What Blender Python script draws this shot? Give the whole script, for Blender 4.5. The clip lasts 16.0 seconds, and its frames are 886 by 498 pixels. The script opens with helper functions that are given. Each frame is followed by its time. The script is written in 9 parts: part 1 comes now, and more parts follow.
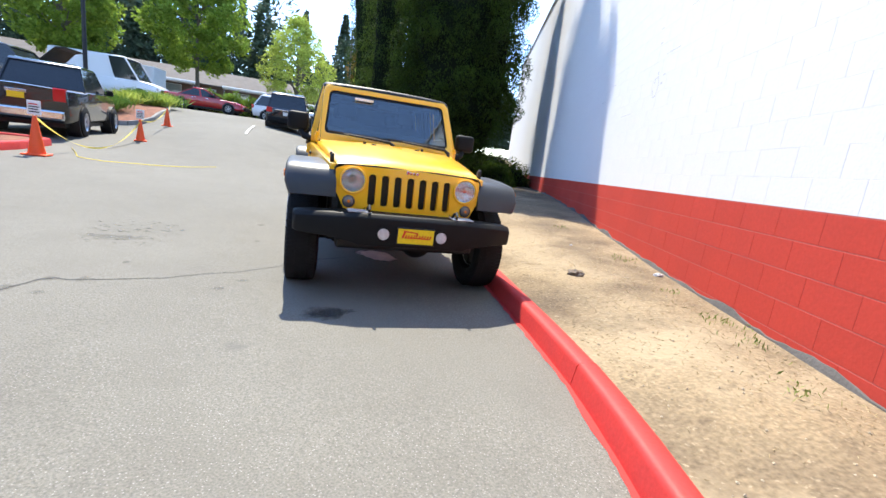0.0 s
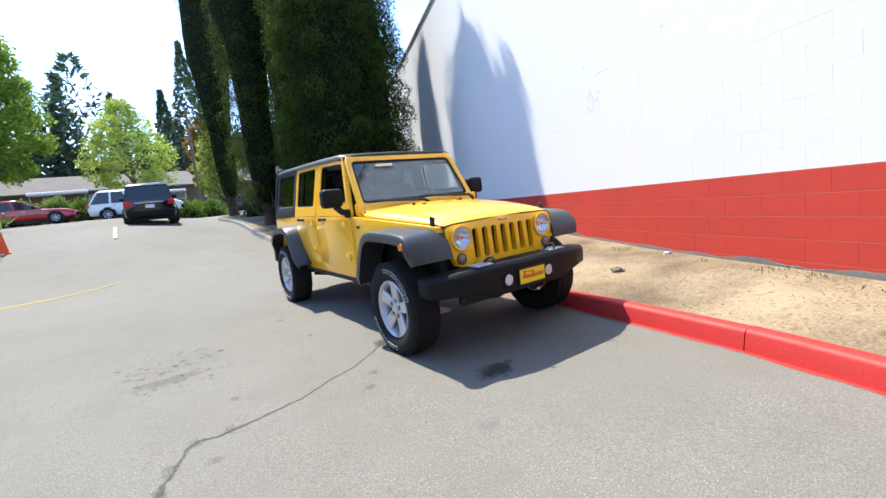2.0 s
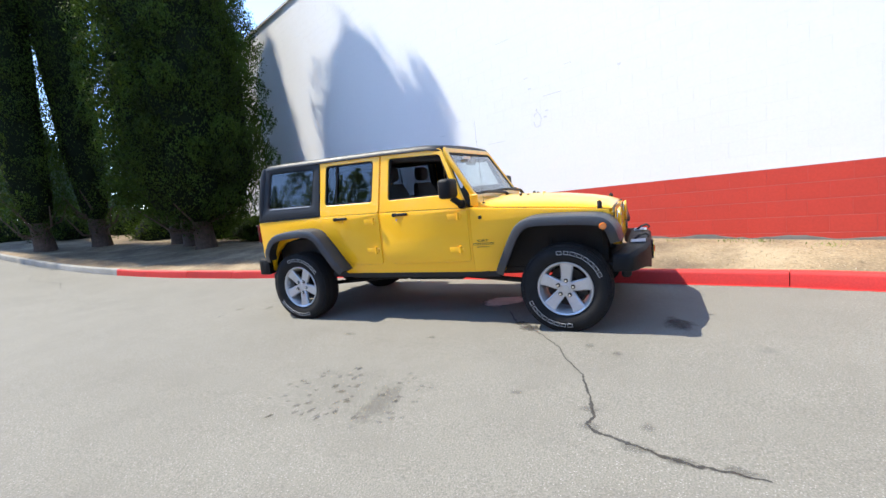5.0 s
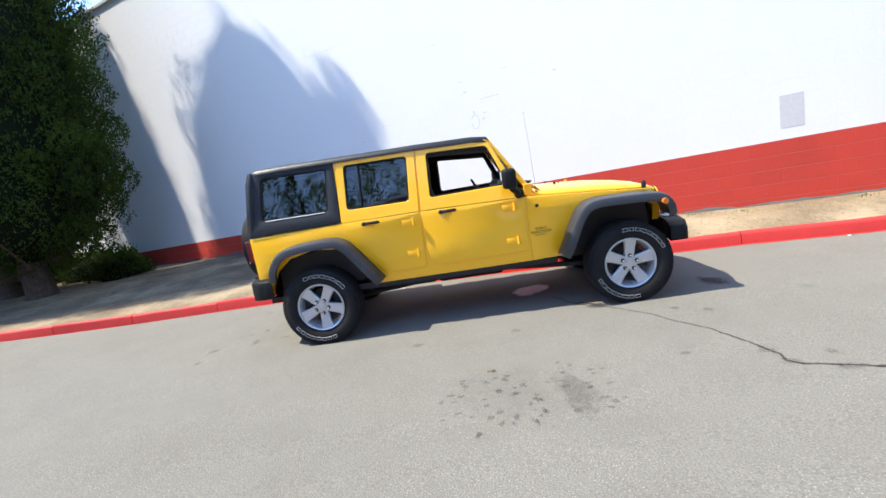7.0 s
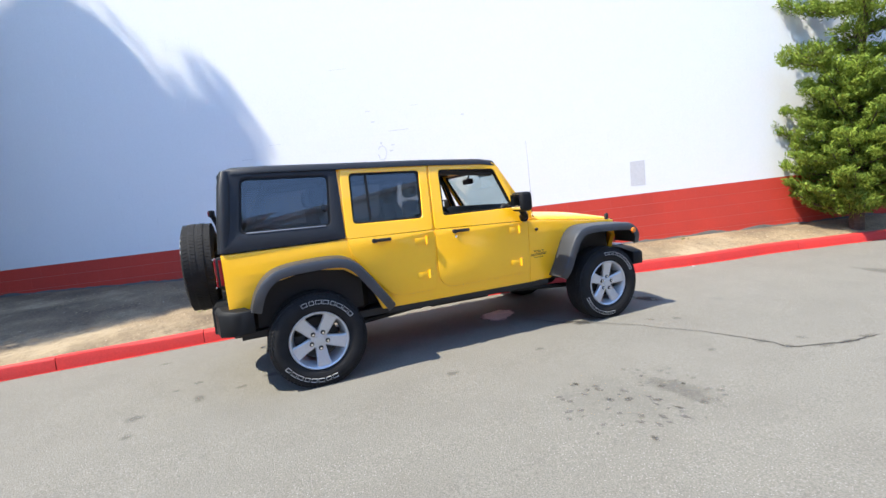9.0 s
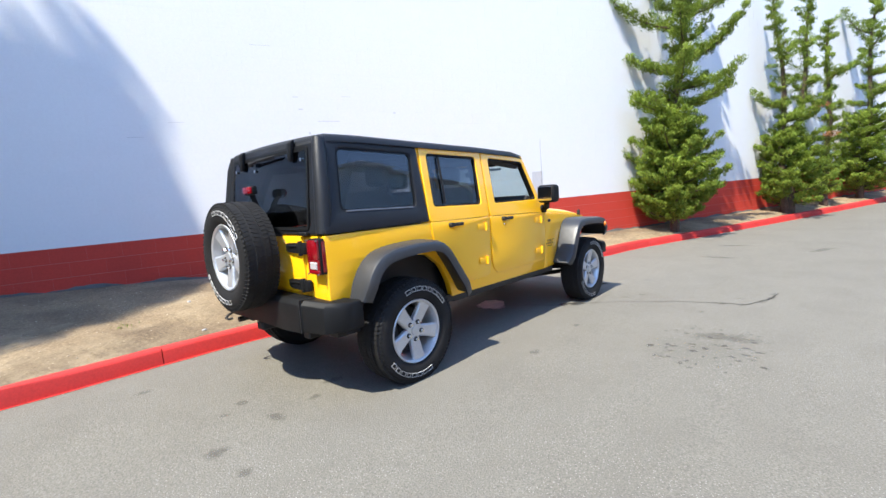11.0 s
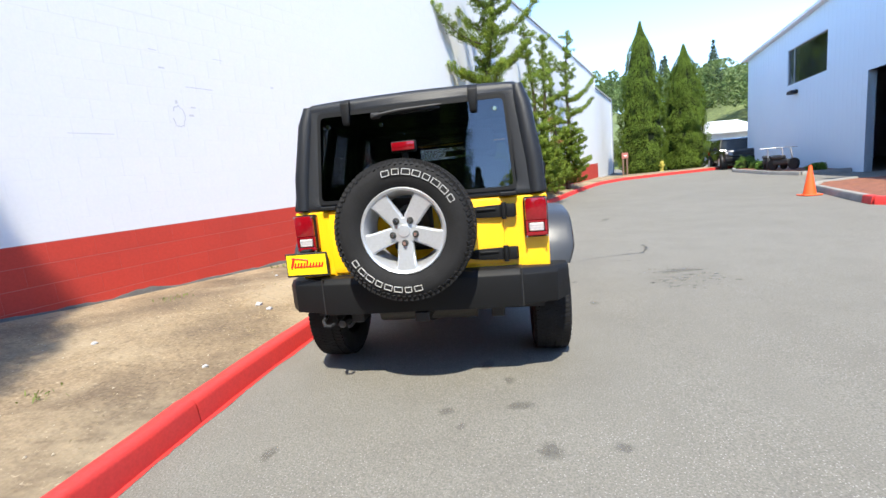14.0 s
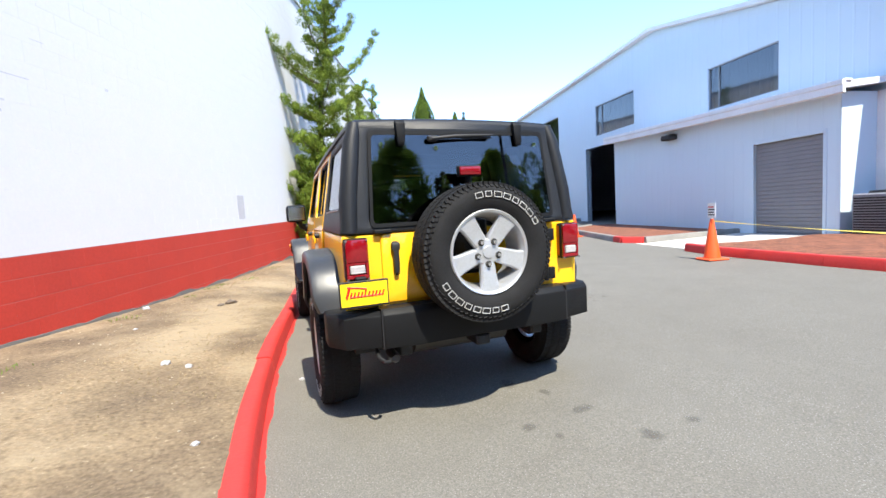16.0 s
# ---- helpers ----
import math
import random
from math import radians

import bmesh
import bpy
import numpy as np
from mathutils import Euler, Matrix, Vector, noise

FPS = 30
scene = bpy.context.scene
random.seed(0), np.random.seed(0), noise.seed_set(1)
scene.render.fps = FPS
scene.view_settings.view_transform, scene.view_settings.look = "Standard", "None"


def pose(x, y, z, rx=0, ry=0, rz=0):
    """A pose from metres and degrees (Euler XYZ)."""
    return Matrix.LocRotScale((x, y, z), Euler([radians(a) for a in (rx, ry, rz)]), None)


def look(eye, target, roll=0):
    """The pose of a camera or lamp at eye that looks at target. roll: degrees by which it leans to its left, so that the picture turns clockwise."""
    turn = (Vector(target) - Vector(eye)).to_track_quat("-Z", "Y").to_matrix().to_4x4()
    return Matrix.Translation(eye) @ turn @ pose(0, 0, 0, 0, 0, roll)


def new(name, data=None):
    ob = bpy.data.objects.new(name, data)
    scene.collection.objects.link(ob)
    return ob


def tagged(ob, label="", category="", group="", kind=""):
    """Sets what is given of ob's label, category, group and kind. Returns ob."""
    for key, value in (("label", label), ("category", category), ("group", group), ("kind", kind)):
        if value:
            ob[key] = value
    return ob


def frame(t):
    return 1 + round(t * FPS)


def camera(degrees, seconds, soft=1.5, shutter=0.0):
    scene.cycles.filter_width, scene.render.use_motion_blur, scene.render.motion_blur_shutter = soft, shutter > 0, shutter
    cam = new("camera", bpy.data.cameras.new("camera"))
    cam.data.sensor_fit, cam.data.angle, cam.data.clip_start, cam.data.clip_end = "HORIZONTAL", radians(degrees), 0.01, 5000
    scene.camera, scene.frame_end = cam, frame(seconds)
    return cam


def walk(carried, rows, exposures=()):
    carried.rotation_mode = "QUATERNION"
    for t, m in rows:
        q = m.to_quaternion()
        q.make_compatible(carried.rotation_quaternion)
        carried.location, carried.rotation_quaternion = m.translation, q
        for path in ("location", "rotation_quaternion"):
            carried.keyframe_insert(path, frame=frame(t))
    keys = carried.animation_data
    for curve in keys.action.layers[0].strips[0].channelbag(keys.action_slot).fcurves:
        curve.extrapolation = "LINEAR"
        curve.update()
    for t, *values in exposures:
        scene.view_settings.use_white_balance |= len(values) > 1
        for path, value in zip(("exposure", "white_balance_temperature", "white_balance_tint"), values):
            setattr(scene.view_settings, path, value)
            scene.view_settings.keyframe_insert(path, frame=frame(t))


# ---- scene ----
cam = camera(90.59, 16.0)
PATH = [
    (0, (-0.789, -5.265, 1.197), (-0.173, -3.411, 0.768), 7.72),
    (0.5, (-1.118, -5.092, 1.201), (-0.442, -3.275, 0.712), 5.91),
    (1, (-1.557, -4.954, 1.243), (-0.711, -3.197, 0.798), -3.32),
    (1.5, (-1.995, -4.746, 1.259), (-1.082, -2.991, 0.963), -6.41),
    (2, (-2.471, -4.559, 1.267), (-1.343, -2.929, 1.010), -5.91),
    (2.5, (-2.911, -4.316, 1.270), (-1.670, -2.767, 1.023), -7.88),
    (3, (-3.313, -4.000, 1.271), (-1.976, -2.526, 1.075), -5.58),
    (3.2, (-3.484, -3.870, 1.263), (-2.051, -2.494, 1.033), -5.25),
    (5.3, (-4.687, -1.853, 1.339), (-2.855, -1.099, 1.065), -5.90),
    (5.5, (-4.758, -1.649, 1.357), (-2.893, -0.986, 1.070), -6.26),
    (6, (-4.843, -1.134, 1.386), (-2.941, -0.595, 1.087), -9.20),
    (6.5, (-4.915, -0.639, 1.376), (-2.961, -0.296, 1.127), -8.46),
    (7, (-4.921, -0.141, 1.387), (-2.952, 0.029, 1.084), -9.38),
    (7.5, (-4.854, 0.346, 1.392), (-2.869, 0.379, 1.150), -7.04),
    (8, (-4.765, 0.844, 1.400), (-2.806, 0.502, 1.189), -5.85),
    (8.5, (-4.582, 1.312, 1.393), (-2.654, 0.814, 1.207), -4.74),
    (9, (-4.409, 1.800, 1.382), (-2.570, 1.044, 1.166), -5.27),
    (9.2, (-4.334, 1.991, 1.402), (-2.528, 1.168, 1.156), -4.66),
    (11.3, (-2.924, 3.790, 1.290), (-1.638, 2.274, 1.066), -4.52),
    (11.5, (-2.771, 3.902, 1.278), (-1.515, 2.362, 1.048), -5.29),
    (12, (-2.348, 4.150, 1.270), (-1.176, 2.544, 1.053), -4.42),
    (12.5, (-1.927, 4.377, 1.262), (-1.043, 2.600, 1.017), -4.71),
    (13, (-1.463, 4.489, 1.248), (-0.712, 2.649, 1.018), -3.97),
    (13.5, (-0.976, 4.624, 1.241), (-0.532, 2.686, 1.024), -2.25),
    (14, (-0.530, 4.661, 1.216), (-0.232, 2.703, 0.933), -5.08),
    (14.5, (-0.106, 4.640, 1.233), (-0.041, 2.654, 1.010), -2.87),
    (15, (0.287, 4.632, 1.224), (0.064, 2.659, 0.982), -3.83),
    (15.5, (0.686, 4.545, 1.228), (0.359, 2.582, 1.024), -3.28),
    (16, (1.081, 4.516, 1.222), (0.383, 2.648, 1.060), -3.39),
]
SKY_STRENGTH, SUN_STRENGTH = 0.235, 3.7
walk(cam, [(t, look(eye, target, roll)) for t, eye, target, roll in PATH], exposures=[(0.0, 1.47), (2.5, 1.43), (9.0, 1.43), (12.5, 1.36), (16.0, 1.40)])

# ---- light ----
SUN_TO = Vector((-0.05, 0.66, 1.0)).normalized()
world = bpy.data.worlds.new("sky")
scene.world = world
world.use_nodes = True
wn = world.node_tree.nodes
sky = wn.new("ShaderNodeTexSky")
sky.sky_type = "NISHITA"
sky.sun_disc = False
sky.sun_elevation = math.asin(SUN_TO.z)
sky.sun_rotation = math.atan2(SUN_TO.x, SUN_TO.y)
sky.air_density, sky.dust_density, sky.ozone_density = 0.9, 0.0, 2.3
sky.altitude = 1500
wn["Background"].inputs["Strength"].default_value = SKY_STRENGTH
world.node_tree.links.new(sky.outputs["Color"], wn["Background"].inputs["Color"])
sun_data = bpy.data.lights.new("sun", "SUN")
sun_data.energy, sun_data.angle, sun_data.color = SUN_STRENGTH, radians(0.55), (1.0, 0.94, 0.80)
sun = new("sun", sun_data)
sun.matrix_world = look((0, 0, 30), Vector((0, 0, 30)) - SUN_TO)

# ---- materials ----


def links_of(m):
    return m.node_tree.nodes, m.node_tree.links


def surf(name, base, rough=0.5, metal=0.0, var=0.18, scale=2.0, fine=70.0, fine_var=0.1, bump=0.1, bump_scale=90.0,
         coat=0.0, spec=0.5, tint=None, random_var=0.0, rough_var=0.1, world_space=False):
    """A principled surface with large stains, fine grain and a little relief."""
    m = bpy.data.materials.new(name)
    m.use_nodes = True
    n, l = links_of(m)
    b = n["Principled BSDF"]
    space = n.new("ShaderNodeNewGeometry").outputs["Position"] if world_space else n.new("ShaderNodeTexCoord").outputs["Object"]
    big, small = n.new("ShaderNodeTexNoise"), n.new("ShaderNodeTexNoise")
    big.inputs["Scale"].default_value, big.inputs["Detail"].default_value = scale, 6
    small.inputs["Scale"].default_value, small.inputs["Detail"].default_value = fine, 3
    for t in (big, small):
        l.new(space, t.inputs["Vector"])
    tint = tint or [c * 0.75 for c in base]
    mix = n.new("ShaderNodeMix")
    mix.data_type = "RGBA"
    mix.inputs[6].default_value = (*base, 1)
    mix.inputs[7].default_value = (*tint, 1)
    ramp = n.new("ShaderNodeMapRange")
    ramp.inputs["From Min"].default_value, ramp.inputs["From Max"].default_value = 0.4, 0.7
    ramp.inputs["To Max"].default_value = min(1.0, var * 4)
    l.new(big.outputs["Fac"], ramp.inputs["Value"])
    l.new(ramp.outputs["Result"], mix.inputs[0])
    hsv = n.new("ShaderNodeHueSaturation")
    l.new(mix.outputs[2], hsv.inputs["Color"])
    val = n.new("ShaderNodeMapRange")
    val.inputs["From Min"].default_value, val.inputs["From Max"].default_value = 0.3, 0.7
    val.inputs["To Min"].default_value, val.inputs["To Max"].default_value = 1 - fine_var, 1 + fine_var
    l.new(small.outputs["Fac"], val.inputs["Value"])
    last = val.outputs["Result"]
    if random_var:
        info, rv, mul = n.new("ShaderNodeObjectInfo"), n.new("ShaderNodeMapRange"), n.new("ShaderNodeMath")
        rv.inputs["To Min"].default_value, rv.inputs["To Max"].default_value = 1 - random_var, 1 + random_var
        mul.operation = "MULTIPLY"
        l.new(info.outputs["Random"], rv.inputs["Value"])
        l.new(rv.outputs["Result"], mul.inputs[0])
        l.new(last, mul.inputs[1])
        last = mul.outputs[0]
    l.new(last, hsv.inputs["Value"])
    l.new(hsv.outputs["Color"], b.inputs["Base Color"])
    rr = n.new("ShaderNodeMapRange")
    rr.inputs["To Min"].default_value, rr.inputs["To Max"].default_value = max(0.0, rough - rough_var), min(1.0, rough + rough_var)
    l.new(big.outputs["Fac"], rr.inputs["Value"])
    l.new(rr.outputs["Result"], b.inputs["Roughness"])
    b.inputs["Metallic"].default_value = metal
    b.inputs["Coat Weight"].default_value = coat
    b.inputs["Coat Roughness"].default_value = 0.04
    b.inputs["Specular IOR Level"].default_value = spec
    if bump:
        bt, bp = n.new("ShaderNodeTexNoise"), n.new("ShaderNodeBump")
        bt.inputs["Scale"].default_value, bt.inputs["Detail"].default_value = bump_scale, 4
        bp.inputs["Strength"].default_value, bp.inputs["Distance"].default_value = bump, 0.01
        l.new(space, bt.inputs["Vector"])
        l.new(bt.outputs["Fac"], bp.inputs["Height"])
        l.new(bp.outputs["Normal"], b.inputs["Normal"])
    return m


def leaf_mat(name, base, tint, trans=0.35, random_var=0.35):
    """Thin leaves: light passes through a little; every clump differs."""
    m = bpy.data.materials.new(name)
    m.use_nodes = True
    n, l = links_of(m)
    b = n["Principled BSDF"]
    b.inputs["Roughness"].default_value = 0.6
    b.inputs["Specular IOR Level"].default_value = 0.12
    geo, mix = n.new("ShaderNodeNewGeometry"), n.new("ShaderNodeMix")
    mix.data_type = "RGBA"
    mix.inputs[6].default_value, mix.inputs[7].default_value = (*base, 1), (*tint, 1)
    l.new(geo.outputs["Random Per Island"], mix.inputs[0])
    co, no, hs, mr = n.new("ShaderNodeTexCoord"), n.new("ShaderNodeTexNoise"), n.new("ShaderNodeHueSaturation"), n.new("ShaderNodeMapRange")
    no.inputs["Scale"].default_value = 1.3
    l.new(co.outputs["Object"], no.inputs["Vector"])
    mr.inputs["From Min"].default_value, mr.inputs["From Max"].default_value = 0.3, 0.7
    mr.inputs["To Min"].default_value, mr.inputs["To Max"].default_value = 1 - random_var, 1 + random_var
    l.new(no.outputs["Fac"], mr.inputs["Value"])
    l.new(mr.outputs["Result"], hs.inputs["Value"])
    l.new(mix.outputs[2], hs.inputs["Color"])
    l.new(hs.outputs["Color"], b.inputs["Base Color"])
    tr, add = n.new("ShaderNodeBsdfTranslucent"), n.new("ShaderNodeMixShader")
    l.new(hs.outputs["Color"], tr.inputs["Color"])
    add.inputs[0].default_value = trans
    l.new(b.outputs[0], add.inputs[1])
    l.new(tr.outputs[0], add.inputs[2])
    l.new(add.outputs[0], n["Material Output"].inputs["Surface"])
    return m


def glass_mat(name, tint, rough=0.0, gloss=0.04):
    """Tinted car or window glass: a clear tint under a mirror coat; gloss: mirror share seen square on."""
    m = bpy.data.materials.new(name)
    m.use_nodes = True
    n, l = links_of(m)
    n.remove(n["Principled BSDF"])
    tr, gl, mix, lw = n.new("ShaderNodeBsdfTransparent"), n.new("ShaderNodeBsdfGlossy"), n.new("ShaderNodeMixShader"), n.new("ShaderNodeLayerWeight")
    pw, mr = n.new("ShaderNodeMath"), n.new("ShaderNodeMapRange")
    tr.inputs["Color"].default_value = (*tint, 1)
    gl.inputs["Roughness"].default_value = rough
    gl.inputs["Color"].default_value = (0.95, 0.97, 1.0, 1)
    lw.inputs["Blend"].default_value = 0.5
    pw.operation = "POWER"
    pw.inputs[1].default_value = 5.0
    mr.inputs["To Min"].default_value = gloss
    l.new(lw.outputs["Facing"], pw.inputs[0])
    l.new(pw.outputs[0], mr.inputs["Value"])
    l.new(mr.outputs["Result"], mix.inputs[0])
    l.new(tr.outputs[0], mix.inputs[1])
    l.new(gl.outputs[0], mix.inputs[2])
    l.new(mix.outputs[0], n["Material Output"].inputs["Surface"])
    return m


def ground_mat():
    """Worn grey asphalt with stone specks, patches and oil, turning to dry grass far from the lot."""
    m = surf("asphalt", (0.168, 0.159, 0.136), rough=0.86, var=0.08, scale=0.33, fine=110, fine_var=0.27, bump=0.5, bump_scale=110,
             tint=(0.136, 0.128, 0.110), spec=0.3)
    n, l = links_of(m)
    b = n["Principled BSDF"]
    col = b.inputs["Base Color"].links[0].from_socket
    co = n.new("ShaderNodeTexCoord")
    # pale stones in the wearing course
    vo, st = n.new("ShaderNodeTexVoronoi"), n.new("ShaderNodeMapRange")
    vo.inputs["Scale"].default_value = 62
    l.new(co.outputs["Object"], vo.inputs["Vector"])
    st.inputs["From Min"].default_value, st.inputs["From Max"].default_value = 0.24, 0.10
    st.inputs["To Max"].default_value = 0.75
    l.new(vo.outputs["Distance"], st.inputs["Value"])
    patch, pr, mul = n.new("ShaderNodeTexNoise"), n.new("ShaderNodeMapRange"), n.new("ShaderNodeMath")
    patch.inputs["Scale"].default_value, patch.inputs["Detail"].default_value = 0.9, 5
    l.new(co.outputs["Object"], patch.inputs["Vector"])
    pr.inputs["From Min"].default_value, pr.inputs["From Max"].default_value = 0.28, 0.58
    l.new(patch.outputs["Fac"], pr.inputs["Value"])
    mul.operation = "MULTIPLY"
    l.new(st.outputs["Result"], mul.inputs[0])
    l.new(pr.outputs["Result"], mul.inputs[1])
    mx = n.new("ShaderNodeMix")
    mx.data_type = "RGBA"
    l.new(mul.outputs[0], mx.inputs[0])
    l.new(col, mx.inputs[6])
    mx.inputs[7].default_value = (0.40, 0.385, 0.355, 1)
    # brownish worn patches at arm's length
    mid, md, mm = n.new("ShaderNodeTexNoise"), n.new("ShaderNodeMapRange"), n.new("ShaderNodeMix")
    mid.inputs["Scale"].default_value, mid.inputs["Detail"].default_value, mid.inputs["Roughness"].default_value = 1.7, 9, 0.68
    l.new(co.outputs["Object"], mid.inputs["Vector"])
    md.inputs["From Min"].default_value, md.inputs["From Max"].default_value = 0.44, 0.66
    md.inputs["To Max"].default_value = 0.30
    l.new(mid.outputs["Fac"], md.inputs["Value"])
    mm.data_type = "RGBA"
    l.new(md.outputs["Result"], mm.inputs[0])
    l.new(mx.outputs[2], mm.inputs[6])
    mm.inputs[7].default_value = (0.118, 0.108, 0.092, 1)
    # small dark drips
    v2, d2 = n.new("ShaderNodeTexVoronoi"), n.new("ShaderNodeMapRange")
    v2.inputs["Scale"].default_value = 0.85
    l.new(co.outputs["Object"], v2.inputs["Vector"])
    wob, addv = n.new("ShaderNodeTexNoise"), n.new("ShaderNodeMath")
    wob.inputs["Scale"].default_value = 9
    l.new(co.outputs["Object"], wob.inputs["Vector"])
    addv.operation = "MULTIPLY_ADD"
    l.new(wob.outputs["Fac"], addv.inputs[0])
    addv.inputs[1].default_value = 0.12
    l.new(v2.outputs["Distance"], addv.inputs[2])
    d2.inputs["From Min"].default_value, d2.inputs["From Max"].default_value = 0.125, 0.085
    d2.inputs["To Max"].default_value = 0.35
    l.new(addv.outputs[0], d2.inputs["Value"])
    dk = n.new("ShaderNodeMix")
    dk.data_type = "RGBA"
    l.new(d2.outputs["Result"], dk.inputs[0])
    l.new(mm.outputs[2], dk.inputs[6])
    dk.inputs[7].default_value = (0.10, 0.098, 0.094, 1)
    # dry grass beyond the lot
    ln, far, gm = n.new("ShaderNodeVectorMath"), n.new("ShaderNodeMapRange"), n.new("ShaderNodeMix")
    ln.operation = "LENGTH"
    l.new(co.outputs["Object"], ln.inputs[0])
    far.inputs["From Min"].default_value, far.inputs["From Max"].default_value = 62, 70
    l.new(ln.outputs["Value"], far.inputs["Value"])
    gm.data_type = "RGBA"
    l.new(far.outputs["Result"], gm.inputs[0])
    l.new(dk.outputs[2], gm.inputs[6])
    gm.inputs[7].default_value = (0.07, 0.09, 0.03, 1)
    l.new(gm.outputs[2], b.inputs["Base Color"])
    return m


def dirt_mat():
    """Dry soil: straw-coloured and worn ahead of the car, browner and littered where the trees stand."""
    m = surf("dry_dirt", (0.262, 0.197, 0.120), rough=0.95, var=0.30, scale=1.1, fine=45, fine_var=0.28, bump=0.7, bump_scale=30, tint=(0.125, 0.094, 0.064), spec=0.2)
    n, l = links_of(m)
    b = n["Principled BSDF"]
    col = b.inputs["Base Color"].links[0].from_socket
    co, sep, no, ad, mr, mx = (n.new("ShaderNode" + k) for k in ("TexCoord", "SeparateXYZ", "TexNoise", "Math", "MapRange", "Mix"))
    l.new(co.outputs["Object"], sep.inputs[0])
    no.inputs["Scale"].default_value, no.inputs["Detail"].default_value = 1.3, 6
    l.new(co.outputs["Object"], no.inputs["Vector"])
    ad.operation = "MULTIPLY_ADD"
    ad.inputs[1].default_value = 5.0
    l.new(no.outputs["Fac"], ad.inputs[0])
    l.new(sep.outputs["Y"], ad.inputs[2])
    mr.inputs["From Min"].default_value, mr.inputs["From Max"].default_value = 1.5, 5.5
    l.new(ad.outputs[0], mr.inputs["Value"])
    mx.data_type, mx.blend_type = "RGBA", "MULTIPLY"
    l.new(mr.outputs["Result"], mx.inputs[0])
    l.new(col, mx.inputs[6])
    mx.inputs[7].default_value = (0.78, 0.77, 0.80, 1)
    last = mx.outputs[2]
    # straw patches, damp brown patches and scattered dark litter, from coarse to fine
    for scale, lo, hi, share, tone in ((0.8, 0.48, 0.64, 0.80, (0.33, 0.262, 0.170)), (2.1, 0.52, 0.68, 0.45, (0.115, 0.083, 0.056)), (13.0, 0.56, 0.68, 0.42, (0.075, 0.053, 0.036)), (31.0, 0.60, 0.70, 0.6, (0.42, 0.34, 0.23))):
        tx, rg, mm = (n.new("ShaderNode" + k) for k in ("TexNoise", "MapRange", "Mix"))
        tx.inputs["Scale"].default_value, tx.inputs["Detail"].default_value, tx.inputs["Roughness"].default_value = scale, 7, 0.62
        l.new(co.outputs["Object"], tx.inputs["Vector"])
        rg.inputs["From Min"].default_value, rg.inputs["From Max"].default_value, rg.inputs["To Max"].default_value = lo, hi, share
        l.new(tx.outputs["Fac"], rg.inputs["Value"])
        mm.data_type = "RGBA"
        l.new(rg.outputs["Result"], mm.inputs[0])
        l.new(last, mm.inputs[6])
        mm.inputs[7].default_value = (*tone, 1)
        last = mm.outputs[2]
    l.new(last, b.inputs["Base Color"])
    return m


def stain_mat(name, base, strength, reach=1.5, grain=16.0, rough=0.75):
    """A soft-edged stain: ragged towards its rim, letting the asphalt show through."""
    m = surf(name, base, rough=rough, var=0.3, scale=8, fine=120, fine_var=0.2, bump=0.3, bump_scale=120)
    n, l = links_of(m)
    co, sub, ln, inv = n.new("ShaderNodeTexCoord"), n.new("ShaderNodeVectorMath"), n.new("ShaderNodeVectorMath"), n.new("ShaderNodeMath")
    sub.operation, ln.operation, inv.operation = "MULTIPLY_ADD", "LENGTH", "MULTIPLY_ADD"
    sub.inputs[1].default_value, sub.inputs[2].default_value = (2, 2, 0), (-1, -1, 0)
    l.new(co.outputs["Generated"], sub.inputs[0])
    l.new(sub.outputs[0], ln.inputs[0])
    inv.inputs[1].default_value, inv.inputs[2].default_value = -reach, reach * 0.92
    l.new(ln.outputs["Value"], inv.inputs[0])
    no, ad, mr = n.new("ShaderNodeTexNoise"), n.new("ShaderNodeMath"), n.new("ShaderNodeMapRange")
    no.inputs["Scale"].default_value, no.inputs["Detail"].default_value, no.inputs["Roughness"].default_value = grain, 7, 0.7
    l.new(co.outputs["Object"], no.inputs["Vector"])
    ad.operation = "MULTIPLY_ADD"
    ad.inputs[1].default_value = 2.4
    l.new(no.outputs["Fac"], ad.inputs[0])
    l.new(inv.outputs[0], ad.inputs[2])
    mr.inputs["From Min"].default_value, mr.inputs["From Max"].default_value, mr.inputs["To Max"].default_value = 1.25, 2.0, strength
    l.new(ad.outputs[0], mr.inputs["Value"])
    l.new(mr.outputs["Result"], n["Principled BSDF"].inputs["Alpha"])
    return m


ASPHALT = ground_mat()
DIRT = dirt_mat()
STRAW = leaf_mat("dry_grass", (0.38, 0.31, 0.18), (0.29, 0.23, 0.13), trans=0.2)
WEED = leaf_mat("weeds", (0.14, 0.20, 0.05), (0.26, 0.28, 0.10), trans=0.3)
KERB_RED = surf("red_kerb_paint", (0.54, 0.040, 0.034), rough=0.55, var=0.12, scale=5, fine=60, fine_var=0.08, bump=0.16, bump_scale=30, tint=(0.44, 0.040, 0.040), random_var=0.06, spec=0.25)
CONCRETE = surf("concrete", (0.25, 0.24, 0.22), rough=0.9, var=0.2, scale=3, fine=90, fine_var=0.15, bump=0.4, bump_scale=70, tint=(0.18, 0.175, 0.16), random_var=0.06)
WALL_WHITE = surf("white_wall_paint", (0.735, 0.735, 0.745), rough=0.75, var=0.05, scale=0.7, fine=30, fine_var=0.015, bump=0.14, bump_scale=45, tint=(0.71, 0.71, 0.715), random_var=0.006, world_space=True)
